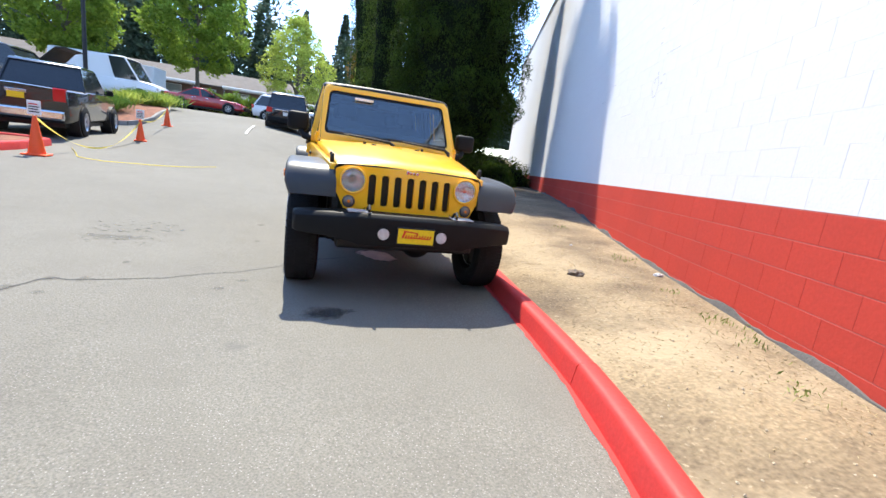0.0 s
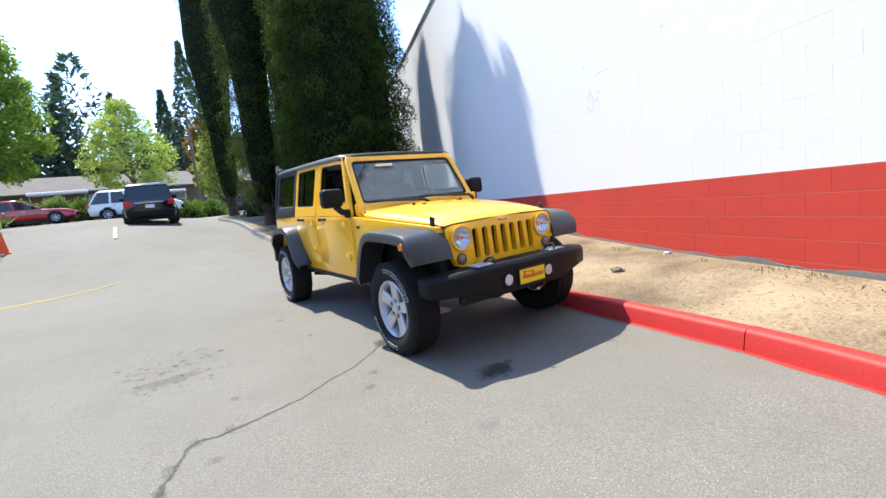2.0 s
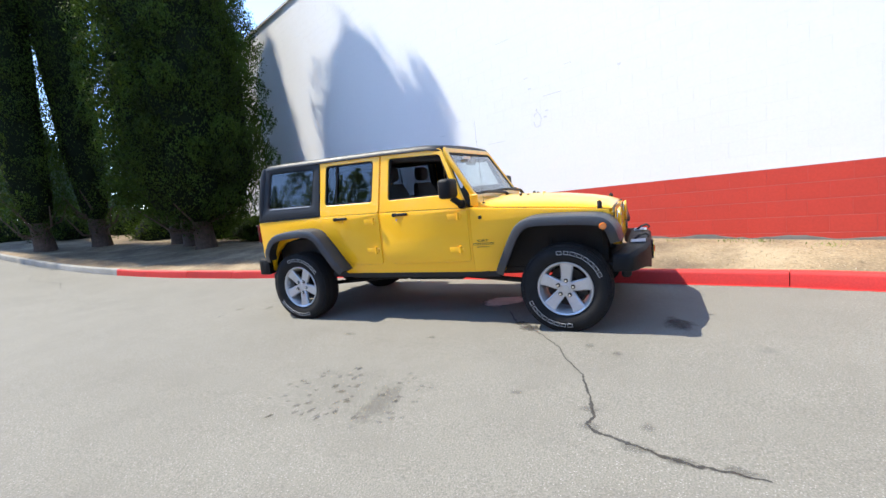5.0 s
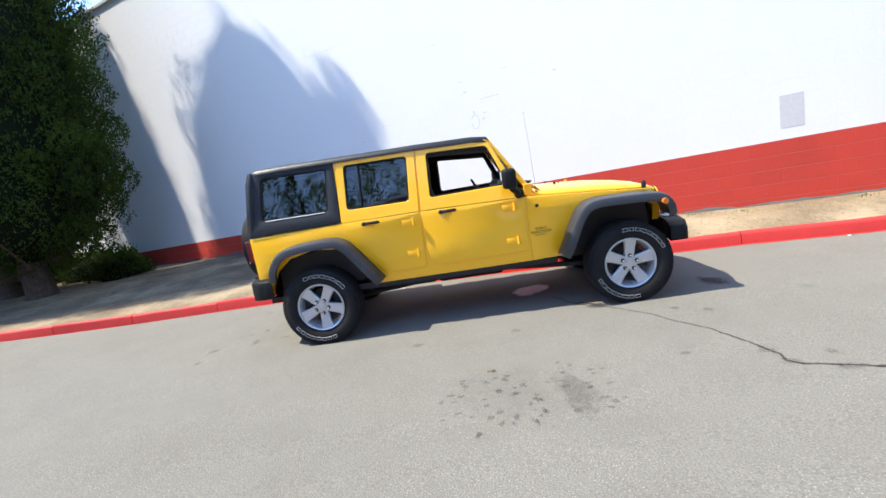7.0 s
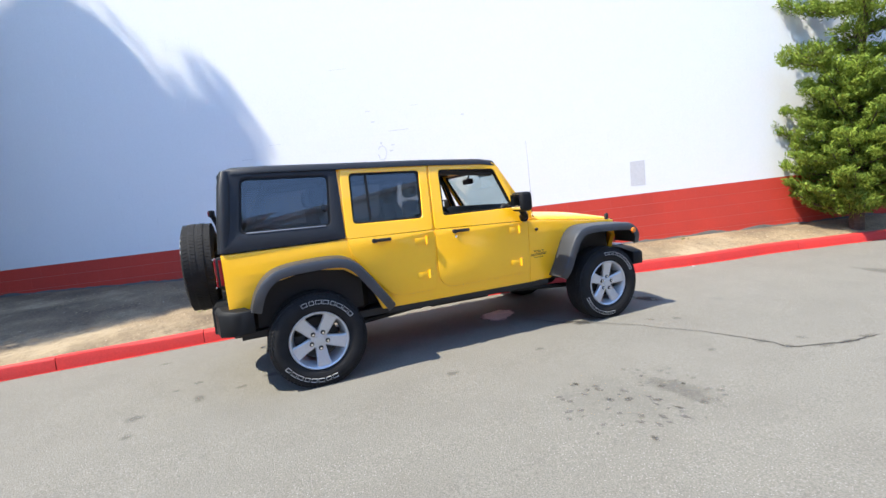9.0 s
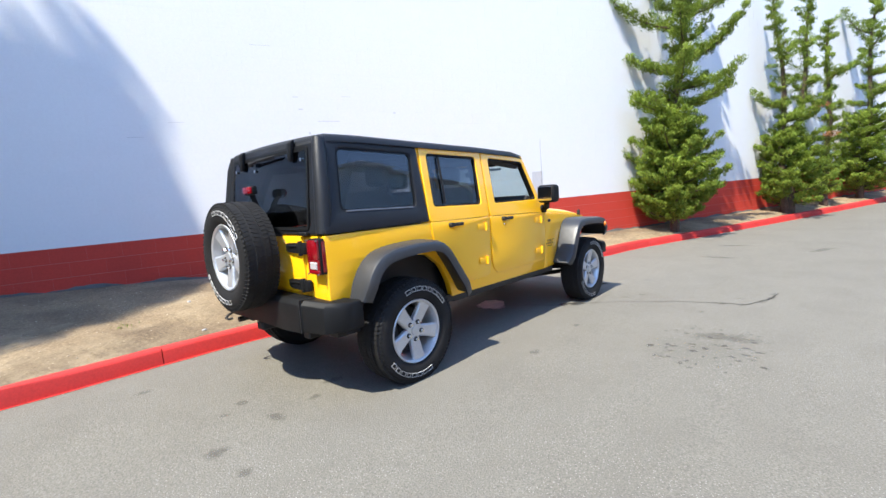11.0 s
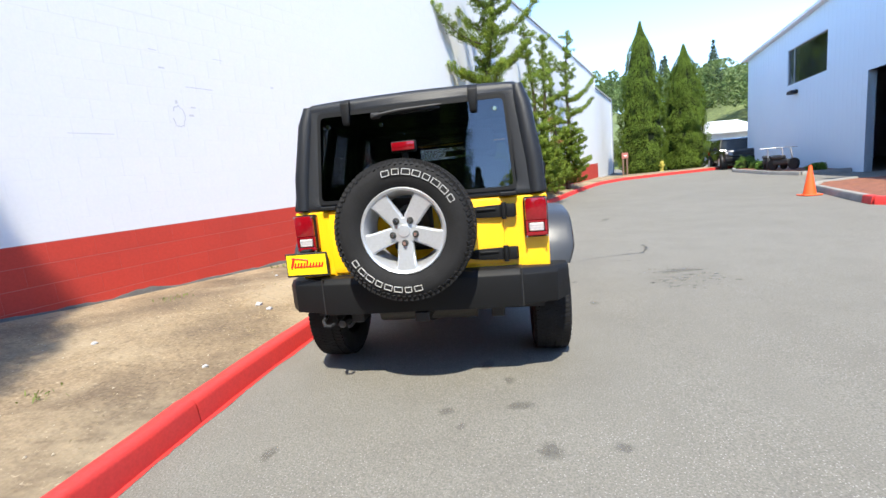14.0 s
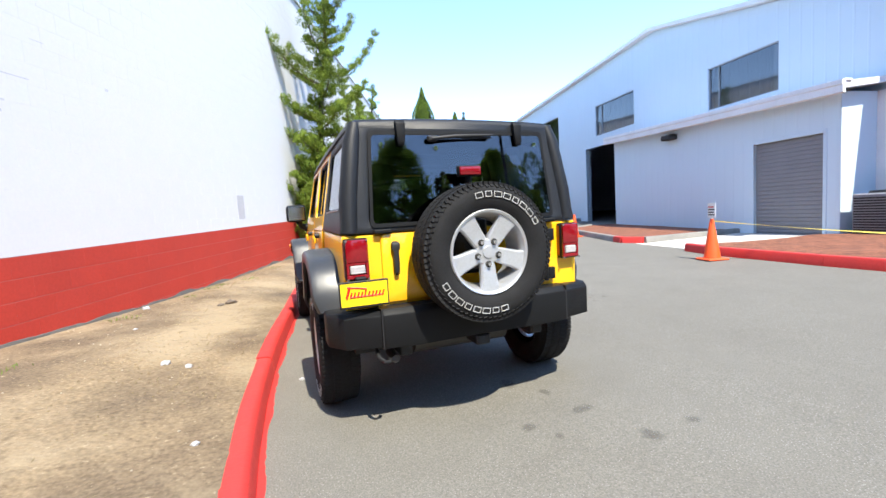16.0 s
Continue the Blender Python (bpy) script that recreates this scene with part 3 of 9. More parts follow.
def build_dirt():
    verts, faces, rows = [], [], 26
    ys = np.concatenate([np.arange(-26.5, -9, 0.4), np.arange(-9, 9, 0.14), np.arange(9, 27.0, 0.3)])
    for y in ys:
        x0, x1 = kerb_x(y) + 0.05, max(wall_x(y) + 0.12, kerb_x(y) + 0.5)
        for i in range(rows):
            x = x0 + (x1 - x0) * i / (rows - 1)
            verts.append((x, y, dirt_z(x, y)))
    faces = [(j * rows + i, j * rows + i + 1, (j + 1) * rows + i + 1, (j + 1) * rows + i) for j in range(len(ys) - 1) for i in range(rows - 1)]
    ob = part_mesh("ground_strip", raw_mesh("ground_strip", verts, faces), DIRT, None, smooth=True, angle=70)
    tagged(ob, "bare dry tan dirt strip between kerb and wall", "dirt", kind="structure")
    rng = np.random.default_rng(4)
    # dead grass lying in patches
    pts = []
    while len(pts) < 9000:
        y = rng.uniform(-10, 16)
        f = rng.uniform(0.03, 1) ** 1.0
        x = kerb_x(y) + 0.15 + f * (wall_x(y) - kerb_x(y) - 0.2)
        if noise.noise((x * 0.8, y * 0.8, 9.0)) + 0.35 * noise.noise((x * 3, y * 3, 2)) > rng.uniform(-0.15, 0.35):
            pts.append((x, y, dirt_z(x, y) + rng.uniform(0.001, 0.004)))
    p = np.array(pts)
    flat = np.stack([rng.normal(0, 1, len(p)), rng.normal(0, 1, len(p)), rng.uniform(0.0, 0.06, len(p))], axis=1)
    ob = part_mesh("dry_grass", quads("dry_grass", p, 0.030, 0.004, flat, rng), STRAW, None)
    tagged(ob, "flattened straw-coloured dead grass on the dirt", "grass", kind="stuff")
    pts = []
    for cx, cy, r, k in ((2.11, -3.07, 0.10, 40), (2.0, -3.40, 0.08, 30), (2.3, -2.4, 0.06, 20), (1.65, -3.9, 0.08, 30), (2.75, -1.2, 0.1, 40), (1.2, -5.2, 0.08, 30), (3.0, 0.6, 0.07, 25), (2.2, 2.6, 0.05, 20)):
        for _ in range(k):
            x, y = cx + rng.normal(0, r), cy + rng.normal(0, r)
            pts.append((x, y, dirt_z(x, y) + 0.018))
    p = np.array(pts)
    ob = part_mesh("weeds", quads("weeds", p, 0.045, 0.010, np.tile([0, 0, 1.0], (len(p), 1)), rng), WEED, None)
    tagged(ob, "small green weed tufts in the dry dirt", "weed", kind="stuff")


def build_kerb():
    joints = [-26.5, -25.0, -23.5, -20.5, -17.5, -14.5, -11.5, -9.0, -6.4, -3.36, -1.3, 0.75, 2.55, 3.92, 5.27, 6.55, 7.8, 8.95]
    bare = [8.95, 10.8, 12.4, 14.0, 15.6, 17.2, 18.8, 20.4, 22.0, 23.4, 24.6, 25.6, 26.4, 27.0]
    prof = [(0, -0.04), (0.018, 0.115), (0.03, 0.137), (0.055, 0.146), (0.125, 0.146), (0.145, 0.132), (0.152, -0.04)]

    def run(name, label, table, mat):
        root = thing(name, label, "kerb", kind="structure")
        rng = random.Random(5)
        for y0, y1 in zip(table, table[1:]):
            k = max(3, int((y1 - y0) / 0.3))
            rings, up = [], rng.uniform(-0.006, 0.006)
            for i in range(k + 1):
                y = y0 + 0.004 + (y1 - y0 - 0.008) * i / k
                x = kerb_x(y)
                worn = min(1.0, max(0.0, (y - 2.5) / 2.0)) if mat is KERB_RED else 0.0
                wide, rag = 1 - 0.38 * worn, 1 + 1.6 * worn
                d = Vector((kerb_x(y + 0.05) - kerb_x(y - 0.05), 0.1, 0)).normalized()
                out = Vector((d.y, -d.x, 0))
                rings.append([Vector((x, y, gz(x, y))) + out * (p[0] * wide + 0.004 * rag * noise.noise((y * 4, p[0] * 30, 1))) + Vector((0, 0, p[1] + up + 0.005 * rag * noise.noise((y * 3, p[0] * 20, 5)))) for p in prof])
            bm = bmesh.new()
            loft(bm, rings)
            bmesh.ops.recalc_face_normals(bm, faces=bm.faces[:])
            part("kerb_stone", bm, mat, root, smooth=True, angle=50)
    run("kerb_red", "concrete kerb painted bright red along the lot", joints, KERB_RED)
    run("kerb_bare", "bare grey concrete kerb round the tree bed", bare, CONCRETE)
    # paint that ran over the asphalt at the kerb's foot
    rng = random.Random(8)
    verts, faces = [], []
    ys = np.arange(-26.5, 8.95, 0.05)
    for y in ys:
        x = kerb_x(y)
        w = 0.010 + 0.022 * (0.5 + noise.noise((y * 2.3, 0, 0))) + rng.uniform(0, 0.015)
        w *= 1 - 0.85 * min(1.0, max(0.0, (y - 2.5) / 2.0))
        verts += [(x - w, y, gz(x, y) + 0.003), (x + 0.03, y, gz(x, y) + 0.004)]
    faces = [(2 * i, 2 * i + 1, 2 * i + 3, 2 * i + 2) for i in range(len(ys) - 1)]
    tagged(part_mesh("kerb_overspray", raw_mesh("kerb_overspray", verts, faces), KERB_RED, None), "ragged red paint along the kerb foot", "paint", kind="structure")


def wall_pt(s, off, z):
    p = WALL_P + WALL_D * s + WALL_N * off
    return (p.x, p.y, z)


def course_z(k, s):
    """Height of the k-th joint above the top of the red band."""
    return 1.058 - 0.0271 * s + 0.2 * k


def wall_top(s):
    return 7.33 - 0.006 * s


def build_wall():
    th = 0.34
    root = thing("wall_block", "tall painted block wall, white above a red band", "wall", kind="structure")
    # the body behind the blocks, in two colours of joint
    for name, lo, hi, mat in (("wall_core", 0, None, JOINT_WHITE), ("wall_core_base", None, 0, JOINT_RED)):
        bm = bmesh.new()
        rings = []
        for s in (WALL_S0, WALL_S1):
            z0 = course_z(0, s) if lo == 0 else -0.6
            z1 = wall_top(s) if hi is None else course_z(0, s)
            rings.append([wall_pt(s, -0.0009, z0), wall_pt(s, -th, z0), wall_pt(s, -th, z1), wall_pt(s, -0.0009, z1)])
        loft(bm, rings)
        bmesh.ops.recalc_face_normals(bm, faces=bm.faces[:])
        part(name, bm, mat, root)
    bm = bmesh.new()
    rings = [[wall_pt(s, 0.05, wall_top(s)), wall_pt(s, -th - 0.05, wall_top(s)), wall_pt(s, -th - 0.05, wall_top(s) + 0.07), wall_pt(s, 0.05, wall_top(s) + 0.07)] for s in (WALL_S0, WALL_S1)]
    loft(bm, rings)
    bmesh.ops.recalc_face_normals(bm, faces=bm.faces[:])
    part("coping", bm, surf("pale_coping", (0.58, 0.56, 0.55), rough=0.6), root, "thin pale metal coping")
    # the far sides and the roof of the same building
    bm = bmesh.new()
    depth = 16
    for s in (WALL_S0, WALL_S1):
        sg = 1 if s < 0 else -1
        rings = [[wall_pt(s, -th, -0.6), wall_pt(s + sg * 0.3, -th, -0.6), wall_pt(s + sg * 0.3, -th, wall_top(s)), wall_pt(s, -th, wall_top(s))],
                 [wall_pt(s, -depth, -0.6), wall_pt(s + sg * 0.3, -depth, -0.6), wall_pt(s + sg * 0.3, -depth, wall_top(s)), wall_pt(s, -depth, wall_top(s))]]
        loft(bm, rings)
    loft(bm, [[wall_pt(s, -depth, -0.6), wall_pt(s, -depth - 0.3, -0.6), wall_pt(s, -depth - 0.3, wall_top(s)), wall_pt(s, -depth, wall_top(s))] for s in (WALL_S0, WALL_S1)])
    loft(bm, [[wall_pt(s, -th, 6.6), wall_pt(s, -depth, 6.6), wall_pt(s, -depth, 6.8), wall_pt(s, -th, 6.8)] for s in (WALL_S0 + 0.3, WALL_S1 - 0.3)])
    bmesh.ops.recalc_face_normals(bm, faces=bm.faces[:])
    part("side_walls_and_roof", bm, WALL_WHITE, root)


def build_footing():
    """Rough grey mortar along the foot of the wall."""
    rings = []
    for s in np.arange(-22.0, 12.0, 0.08):
        y = WALL_P.y + WALL_D.y * s
        z = wall_base(y)
        h = 0.030 + 0.050 * noise.noise((s * 2.1, 0, 4)) + 0.02 * noise.noise((s * 9, 0, 1))
        o = 0.012 + 0.008 * noise.noise((s * 5, 2, 0))
        rings.append([wall_pt(s, -0.01, z - 0.1), wall_pt(s, o + 0.02, z - 0.1), wall_pt(s, o, z + h * 0.7), wall_pt(s, 0.004, z + h), wall_pt(s, -0.01, z + h)])
    bm = bmesh.new()
    loft(bm, rings)
    tagged(part("wall_footing", tidy(bm), surf("grey_mortar", (0.115, 0.105, 0.098), rough=0.95, var=0.3, scale=5, bump=0.6, bump_scale=40), None, smooth=True), "rough grey mortar along the foot of the wall", "footing", kind="structure")


build_ground()
build_dirt()
build_kerb()
build_wall()
build_footing()

# ---- trees and plants ----


def unit(v):
    return v / (np.linalg.norm(v, axis=1)[:, None] + 1e-9)


def clump_leaves(rng, centres, radii, per, flat=1.0):
    """Leaf places round clump centres, mostly near each clump's skin, and the way out of the clump."""
    n = len(centres)
    d = unit(rng.normal(0, 1, (n * per, 3)))
    r = np.repeat(radii, per) * rng.uniform(0.45, 1.0, n * per)
    off = d * r[:, None] * np.array([1, 1, flat])
    return np.repeat(centres, per, axis=0) + off, d


def along_skin(way, d):
    """The part of a direction that lies along a clump's skin, and a little of the way out."""
    return way - 0.85 * d * np.sum(way * d, axis=1)[:, None] + 0.15 * d


def trunk_mesh(pts, radii, n=10):
    bm = bmesh.new()
    tube(bm, pts, radii, n)
    return bm


def cypress(label, x, y, z, prof, seed, spacing=0.50, per=280):
    """A tall dense column of separate rounded tufts. prof: (height, reach) from the foot up."""
    rng = np.random.default_rng(seed)
    t = thing("cypress_tree", label, "tree", Matrix.Translation((x, y, z)), group="row of tall cypresses")
    hs, rs = np.array([p[0] for p in prof]), np.array([p[1] for p in prof])

    def radius(v):
        return np.interp(v, hs, rs)
    centres, sizes, grid = [], [], {}
    area = float(np.sum(0.5 * (rs[1:] + rs[:-1]) * np.diff(hs))) * 2 * np.pi
    for _ in range(int(area * 40)):
        v, a = rng.uniform(hs[0], hs[-1]), rng.uniform(0, 2 * np.pi)
        if rng.uniform(0, rs.max()) > radius(v) + 0.1:
            continue
        cr = min(rng.uniform(0.30, 0.58), 0.22 + 0.5 * float(radius(v)))
        q = max(0.0, (radius(v) - cr * 0.8) * rng.uniform(0.74, 1.07))
        c = np.array([q * math.cos(a), q * math.sin(a), v])
        key = tuple(int(k) for k in np.floor(c / spacing))
        near = [o for i in (-1, 0, 1) for j in (-1, 0, 1) for k in (-1, 0, 1) for o in grid.get((key[0] + i, key[1] + j, key[2] + k), ())]
        if any(np.dot(c - o, c - o) < spacing**2 for o in near):
            continue
        grid.setdefault(key, []).append(c)
        centres.append(c)
        sizes.append(cr)
    c, cr = np.array(centres), np.array(sizes)
    d = unit(rng.normal(0, 1, (len(c) * per, 3)) + np.array([0, 0, 0.25]))
    knob = 1 + 0.22 * np.sin(d[:, 0] * 7 + np.repeat(c[:, 2] * 3, per)) * np.cos(d[:, 1] * 6 + d[:, 2] * 7)
    r = np.repeat(cr, per) * rng.uniform(0.72, 1.0, len(d)) ** 0.7 * knob
    p = np.repeat(c, per, axis=0) + d * r[:, None] * np.array([1, 1, 1.15])
    out = unit(np.stack([p[:, 0], p[:, 1], np.full(len(p), 0.3)], axis=1))
    part_mesh("crown", quads("crown", p, 0.078, 0.030, along_skin(0.3 * out + np.array([0, 0, 1.0]), d), rng, out=d), CYPRESS, t)
    # solid core blocks light and darkens gaps; fuller above, for a solid wall shadow
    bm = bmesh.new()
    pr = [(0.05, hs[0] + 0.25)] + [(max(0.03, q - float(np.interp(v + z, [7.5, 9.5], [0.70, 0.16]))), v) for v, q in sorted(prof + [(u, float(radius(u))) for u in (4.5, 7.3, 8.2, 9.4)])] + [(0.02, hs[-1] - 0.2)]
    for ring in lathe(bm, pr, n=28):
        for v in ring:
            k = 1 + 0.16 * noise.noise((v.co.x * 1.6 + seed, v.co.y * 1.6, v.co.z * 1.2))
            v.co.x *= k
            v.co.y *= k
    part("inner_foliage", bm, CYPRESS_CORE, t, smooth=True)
    part("trunk", trunk_mesh([(0, 0, -0.3), (0.03, 0, 0.1), (0.0, 0.02, 0.9), (0, 0, 3.0)], [0.36, 0.28, 0.23, 0.18], 12), BARK, t, smooth=True)
    for i in range(9):
        a, q = i * 0.9 + seed, float(radius(hs[0] + 0.5)) * 0.8
        w = trunk_mesh([(0.15 * math.cos(a), 0.15 * math.sin(a), 0.35 + 0.09 * i), (q * 0.6 * math.cos(a + 0.2), q * 0.6 * math.sin(a + 0.2), 0.42 + 0.1 * i), (q * math.cos(a), q * math.sin(a), 1.0 + 0.1 * i)], [0.05, 0.035, 0.012], 6)
        part("limb", w, BARK, t, smooth=True)
    return t


def juniper(label, x, y, z, r0, skirt, leaders, seed, boughs=58, dead=0, arms=()):
    """A twisted juniper: a dense skirt of tufted boughs, and upswept leaders wrapped in tufts.
    leaders: (foot x, foot y, top x, top y, height, bough reach)."""
    rng = np.random.default_rng(seed)
    t = thing("juniper_tree", label, "tree", Matrix.Translation((x, y, z)), group="junipers along the wall")
    centres, radii = [], []

    heads = []

    def bough(base, a, reach, rise, step, fat, bare=0.25):
        def at(u):
            return base + np.array([math.cos(a) * reach * u, math.sin(a) * reach * u, rise * (0.12 * u + 0.88 * u**2.6)])
        part("bough", trunk_mesh([tuple(at(u)) for u in (0, 0.3, 0.55, 0.8, 1.0)], [0.030, 0.024, 0.018, 0.011, 0.004], 5), BARK, t)
        side = np.array([-math.sin(a), math.cos(a), 0.0])
        for i, u in enumerate(np.arange(bare, 1.02, step / max(reach, 0.2))):
            q, ahead = at(u), unit((at(u + 0.05) - at(u))[None])[0]
            centres.append(q + rng.normal(0, 0.015, 3) + np.array([0, 0, 0.03]))
            radii.append((0.055 + 0.075 * (1 - u * 0.75)) * fat * rng.uniform(0.8, 1.15))
            heads.append(ahead)
            way = unit((ahead * 0.7 + side * (1 if i % 2 else -1) + np.array([0, 0, rng.uniform(0.1, 0.6)]))[None])[0]
            reach_s = rng.uniform(0.10, 0.26) * fat * (1.15 - 0.75 * u)
            for k in (0.6, 1.0):
                centres.append(q + way * reach_s * k)
                radii.append(rng.uniform(0.055, 0.085) * fat)
                heads.append(way)

    for fx, fy, tx, ty, h, reach in leaders:
        vs = np.linspace(0, 1, 12)
        path = np.array([(fx + (tx - fx) * v**1.4 + 0.06 * math.sin(v * 9 + seed), fy + (ty - fy) * v**1.4 + 0.06 * math.cos(v * 8 + seed), v * h) for v in vs])
        part("trunk", trunk_mesh([tuple(p + [0, 0, -0.15 if i == 0 else 0]) for i, p in enumerate(path)], [0.11 * (1 - 0.88 * i / 11) for i in range(12)], 8), BARK, t, smooth=True)
        n = int((h - skirt * 0.8) * 5.2)
        for i in range(n):
            v = skirt * 0.8 / h + (1 - skirt * 0.8 / h) * (i + rng.uniform(0, 1)) / n
            base = np.array([np.interp(v, vs, path[:, k]) for k in range(3)])
            re = reach * np.interp(v, [0, 0.45, 0.75, 0.92, 1.0], [1.2, 1.0, 0.62, 0.34, 0.08]) * rng.uniform(0.7, 1.7)
            if i % 5 == 4 and v < 0.88:
                re *= 1.8
            bough(base, i * 2.4 + rng.uniform(-0.5, 0.5), re, re * rng.uniform(0.30, 0.75), 0.11, 1.40, 0.10)
        for v in np.arange(skirt / h, 1.0, 0.10 / h):
            centres.append(np.array([np.interp(v, vs, path[:, k]) for k in range(3)]) + rng.normal(0, 0.05, 3))
            radii.append(0.17 * (1.25 - v * 0.7))
            heads.append(np.array([0.0, 0.0, 1.0]))
    for az, aa, reach, rise in arms:
        q = np.array([np.interp(az / leaders[0][4], np.linspace(0, 1, 12), [leaders[0][k] + (leaders[0][k + 2] - leaders[0][k]) * v**1.4 for v in np.linspace(0, 1, 12)]) for k in (0, 1)] + [az])
        bough(q, radians(aa), reach * 1.3, rise * 0.9, 0.10, 1.75, 0.08)
    for i in range(boughs):
        v = (i + rng.uniform(0, 1)) / boughs
        re = r0 * np.interp(v, [0, 0.15, 0.5, 1.0], [0.72, 1.0, 0.95, 0.62]) * rng.uniform(0.70, 1.12)
        foot = np.array([leaders[i % len(leaders)][0], leaders[i % len(leaders)][1], 0.22 + v * skirt])
        bough(foot, i * 2.4 + rng.uniform(-0.4, 0.4), re, re * rng.uniform(0.12, 0.55), 0.14, 1.45)
    p, d = clump_leaves(rng, np.array(centres), np.array(radii), 60, flat=0.85)
    way = np.repeat(np.array(heads), 60, axis=0)
    part_mesh("foliage", quads("foliage", p, 0.075, 0.019, along_skin(0.8 * way + np.array([0, 0, 0.6]), d), rng, out=d), JUNIPER, t)
    for k in range(dead):
        c = np.array([(0.15 * math.cos(k * 2.1 + 2.4), 0.30 * math.sin(k * 2.1 + 2.4), 0.0)]) + np.array([[leaders[0][2] * 0.5, leaders[0][3] * 0.5, skirt + 0.9 + 0.45 * k]])
        q, d = clump_leaves(rng, c, np.array([0.22]), 160, flat=0.4)
        part_mesh("dead_twig", quads("dead_twig", q, 0.09, 0.02, d + np.array([0, 0, 0.3]), rng), DEAD_LEAF, t, "dry brown dead foliage")
    return t


def arborvitae(label, x, y, z, h, r, seed, skirt=0.36):
    """A dense clipped cone above a clipped cylinder."""
    rng = np.random.default_rng(seed)
    t = thing("arborvitae", label, "tree", Matrix.Translation((x, y, z)), group="clipped conifers by the bend")
    n = 95000
    v = rng.uniform(0, 1, n)
    prof = lambda q: np.interp(q, [0, 0.04, skirt - 0.03, skirt, skirt + 0.03, 0.62, 0.80, 0.89, 0.93, 1.0], [0.80, 0.97, 1.0, 0.84, 0.92, 0.76, 0.48, 0.26, 0.14, 0.03])  # noqa: E731
    keep = rng.uniform(0, 1, n) < prof(v) + 0.05
    v = v[keep]
    a = rng.uniform(0, 2 * np.pi, len(v))
    lump = np.array([noise.noise((math.cos(q) * 2.5 + seed, math.sin(q) * 2.5, w * h * 1.1)) for q, w in zip(a, v)])
    lump2 = np.array([noise.noise((math.cos(q) * 7 + seed, math.sin(q) * 7, w * h * 3.0)) for q, w in zip(a, v)])
    rr = r * prof(v) * (rng.uniform(0.88, 1.02, len(v)) + 0.30 * lump + 0.12 * lump2)
    p = np.stack([rr * np.cos(a), rr * np.sin(a), v * h], axis=1)
    out = np.stack([np.cos(a), np.sin(a), np.full(len(v), 0.9)], axis=1)
    part_mesh("foliage", quads("foliage", p, 0.085, 0.036, along_skin(np.tile([0, 0, 1.0], (len(p), 1)), unit(out)), rng, out=out), ARBOR, t)
    # dark core, coloured for the shade inside the cone
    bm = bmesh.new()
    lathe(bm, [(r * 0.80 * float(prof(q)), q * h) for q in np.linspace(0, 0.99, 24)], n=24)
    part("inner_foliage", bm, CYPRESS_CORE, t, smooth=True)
    part("trunk", cylm((0, 0, -0.2), (0, 0, 0.6), 0.15, 0.12, 8), BARK, t)
    return t


def broadleaf(label, x, y, z, h, r, bottom, mat, seed, leaf=0.30, clumps=170, per=42, trunk_r=0.17, group="parking lot trees", peak=0.45, squash=1.0):
    """A young street tree: trunk, forked limbs, and an open crown in clumps."""
    rng = np.random.default_rng(seed)
    t = thing("broadleaf_tree", label, "tree", Matrix.Translation((x, y, z)), group=group)
    part("trunk", trunk_mesh([(0, 0, -0.3), (0.04, 0.02, bottom * 0.6), (0, 0, bottom), (0.05, -0.03, bottom + (h - bottom) * 0.75)], [trunk_r * 1.2, trunk_r, trunk_r * 0.85, trunk_r * 0.2], 9), BARK_GREY, t, smooth=True)
    centres = []
    for i in range(clumps):
        u = rng.uniform(0.0, 1.0)
        rad = np.interp(u, [0, 0.15, peak, 0.8, 1.0], [0.45, 0.85, 1.0, 0.55, 0.08]) * r
        a = rng.uniform(0, 2 * np.pi)
        q = rad * rng.uniform(0.35, 1.08) ** 0.6
        centres.append((q * math.cos(a), q * math.sin(a) * squash, bottom + u * (h - bottom) + rng.normal(0, 0.15)))
    centres = np.array(centres)
    for i in range(11):
        a, u = i * 2.4 + seed, 0.1 + 0.065 * i
        q = r * 0.75 * (1 - u * 0.5)
        z0 = bottom + u * (h - bottom) * 0.55
        part("limb", trunk_mesh([(0, 0, z0), (q * 0.5 * math.cos(a), q * 0.5 * math.sin(a), z0 + q * 0.45), (q * math.cos(a), q * math.sin(a), z0 + q * 0.8)], [trunk_r * 0.45, trunk_r * 0.3, 0.02], 6), BARK_GREY, t)
    p, d = clump_leaves(rng, centres, rng.uniform(0.35, 0.75, clumps) * r / 3.2, per, flat=0.75)
    part_mesh("crown", quads("crown", p, leaf, leaf * 0.6, d + np.array([0, 0, 0.2]), rng), mat, t)
    return t


def shrub(name, label, x, y, z, rx, ry, h, mat, seed, n=2600, leaf=0.09, group=""):
    rng = np.random.default_rng(seed)
    t = thing(name, label, "shrub", Matrix.Translation((x, y, z)), group=group)
    d = unit(rng.normal(0, 1, (n, 3)))
    d[:, 2] = np.abs(d[:, 2])
    lump = np.array([0.82 + 0.30 * noise.noise((v[0] * 2.2 + seed, v[1] * 2.2, v[2] * 2.2)) for v in d])
    p = d * (lump * rng.uniform(0.72, 1.03, n))[:, None] * np.array([rx, ry, h])
    part_mesh("foliage", quads("foliage", p, leaf, leaf * 0.5, d + np.array([0, 0, 0.5]), rng), mat, t)
    # dark core, coloured for the shade inside the bush
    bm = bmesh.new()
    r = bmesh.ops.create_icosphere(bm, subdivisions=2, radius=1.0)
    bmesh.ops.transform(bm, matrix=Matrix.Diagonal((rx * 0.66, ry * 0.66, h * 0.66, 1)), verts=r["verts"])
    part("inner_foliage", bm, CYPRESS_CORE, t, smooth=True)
    return t


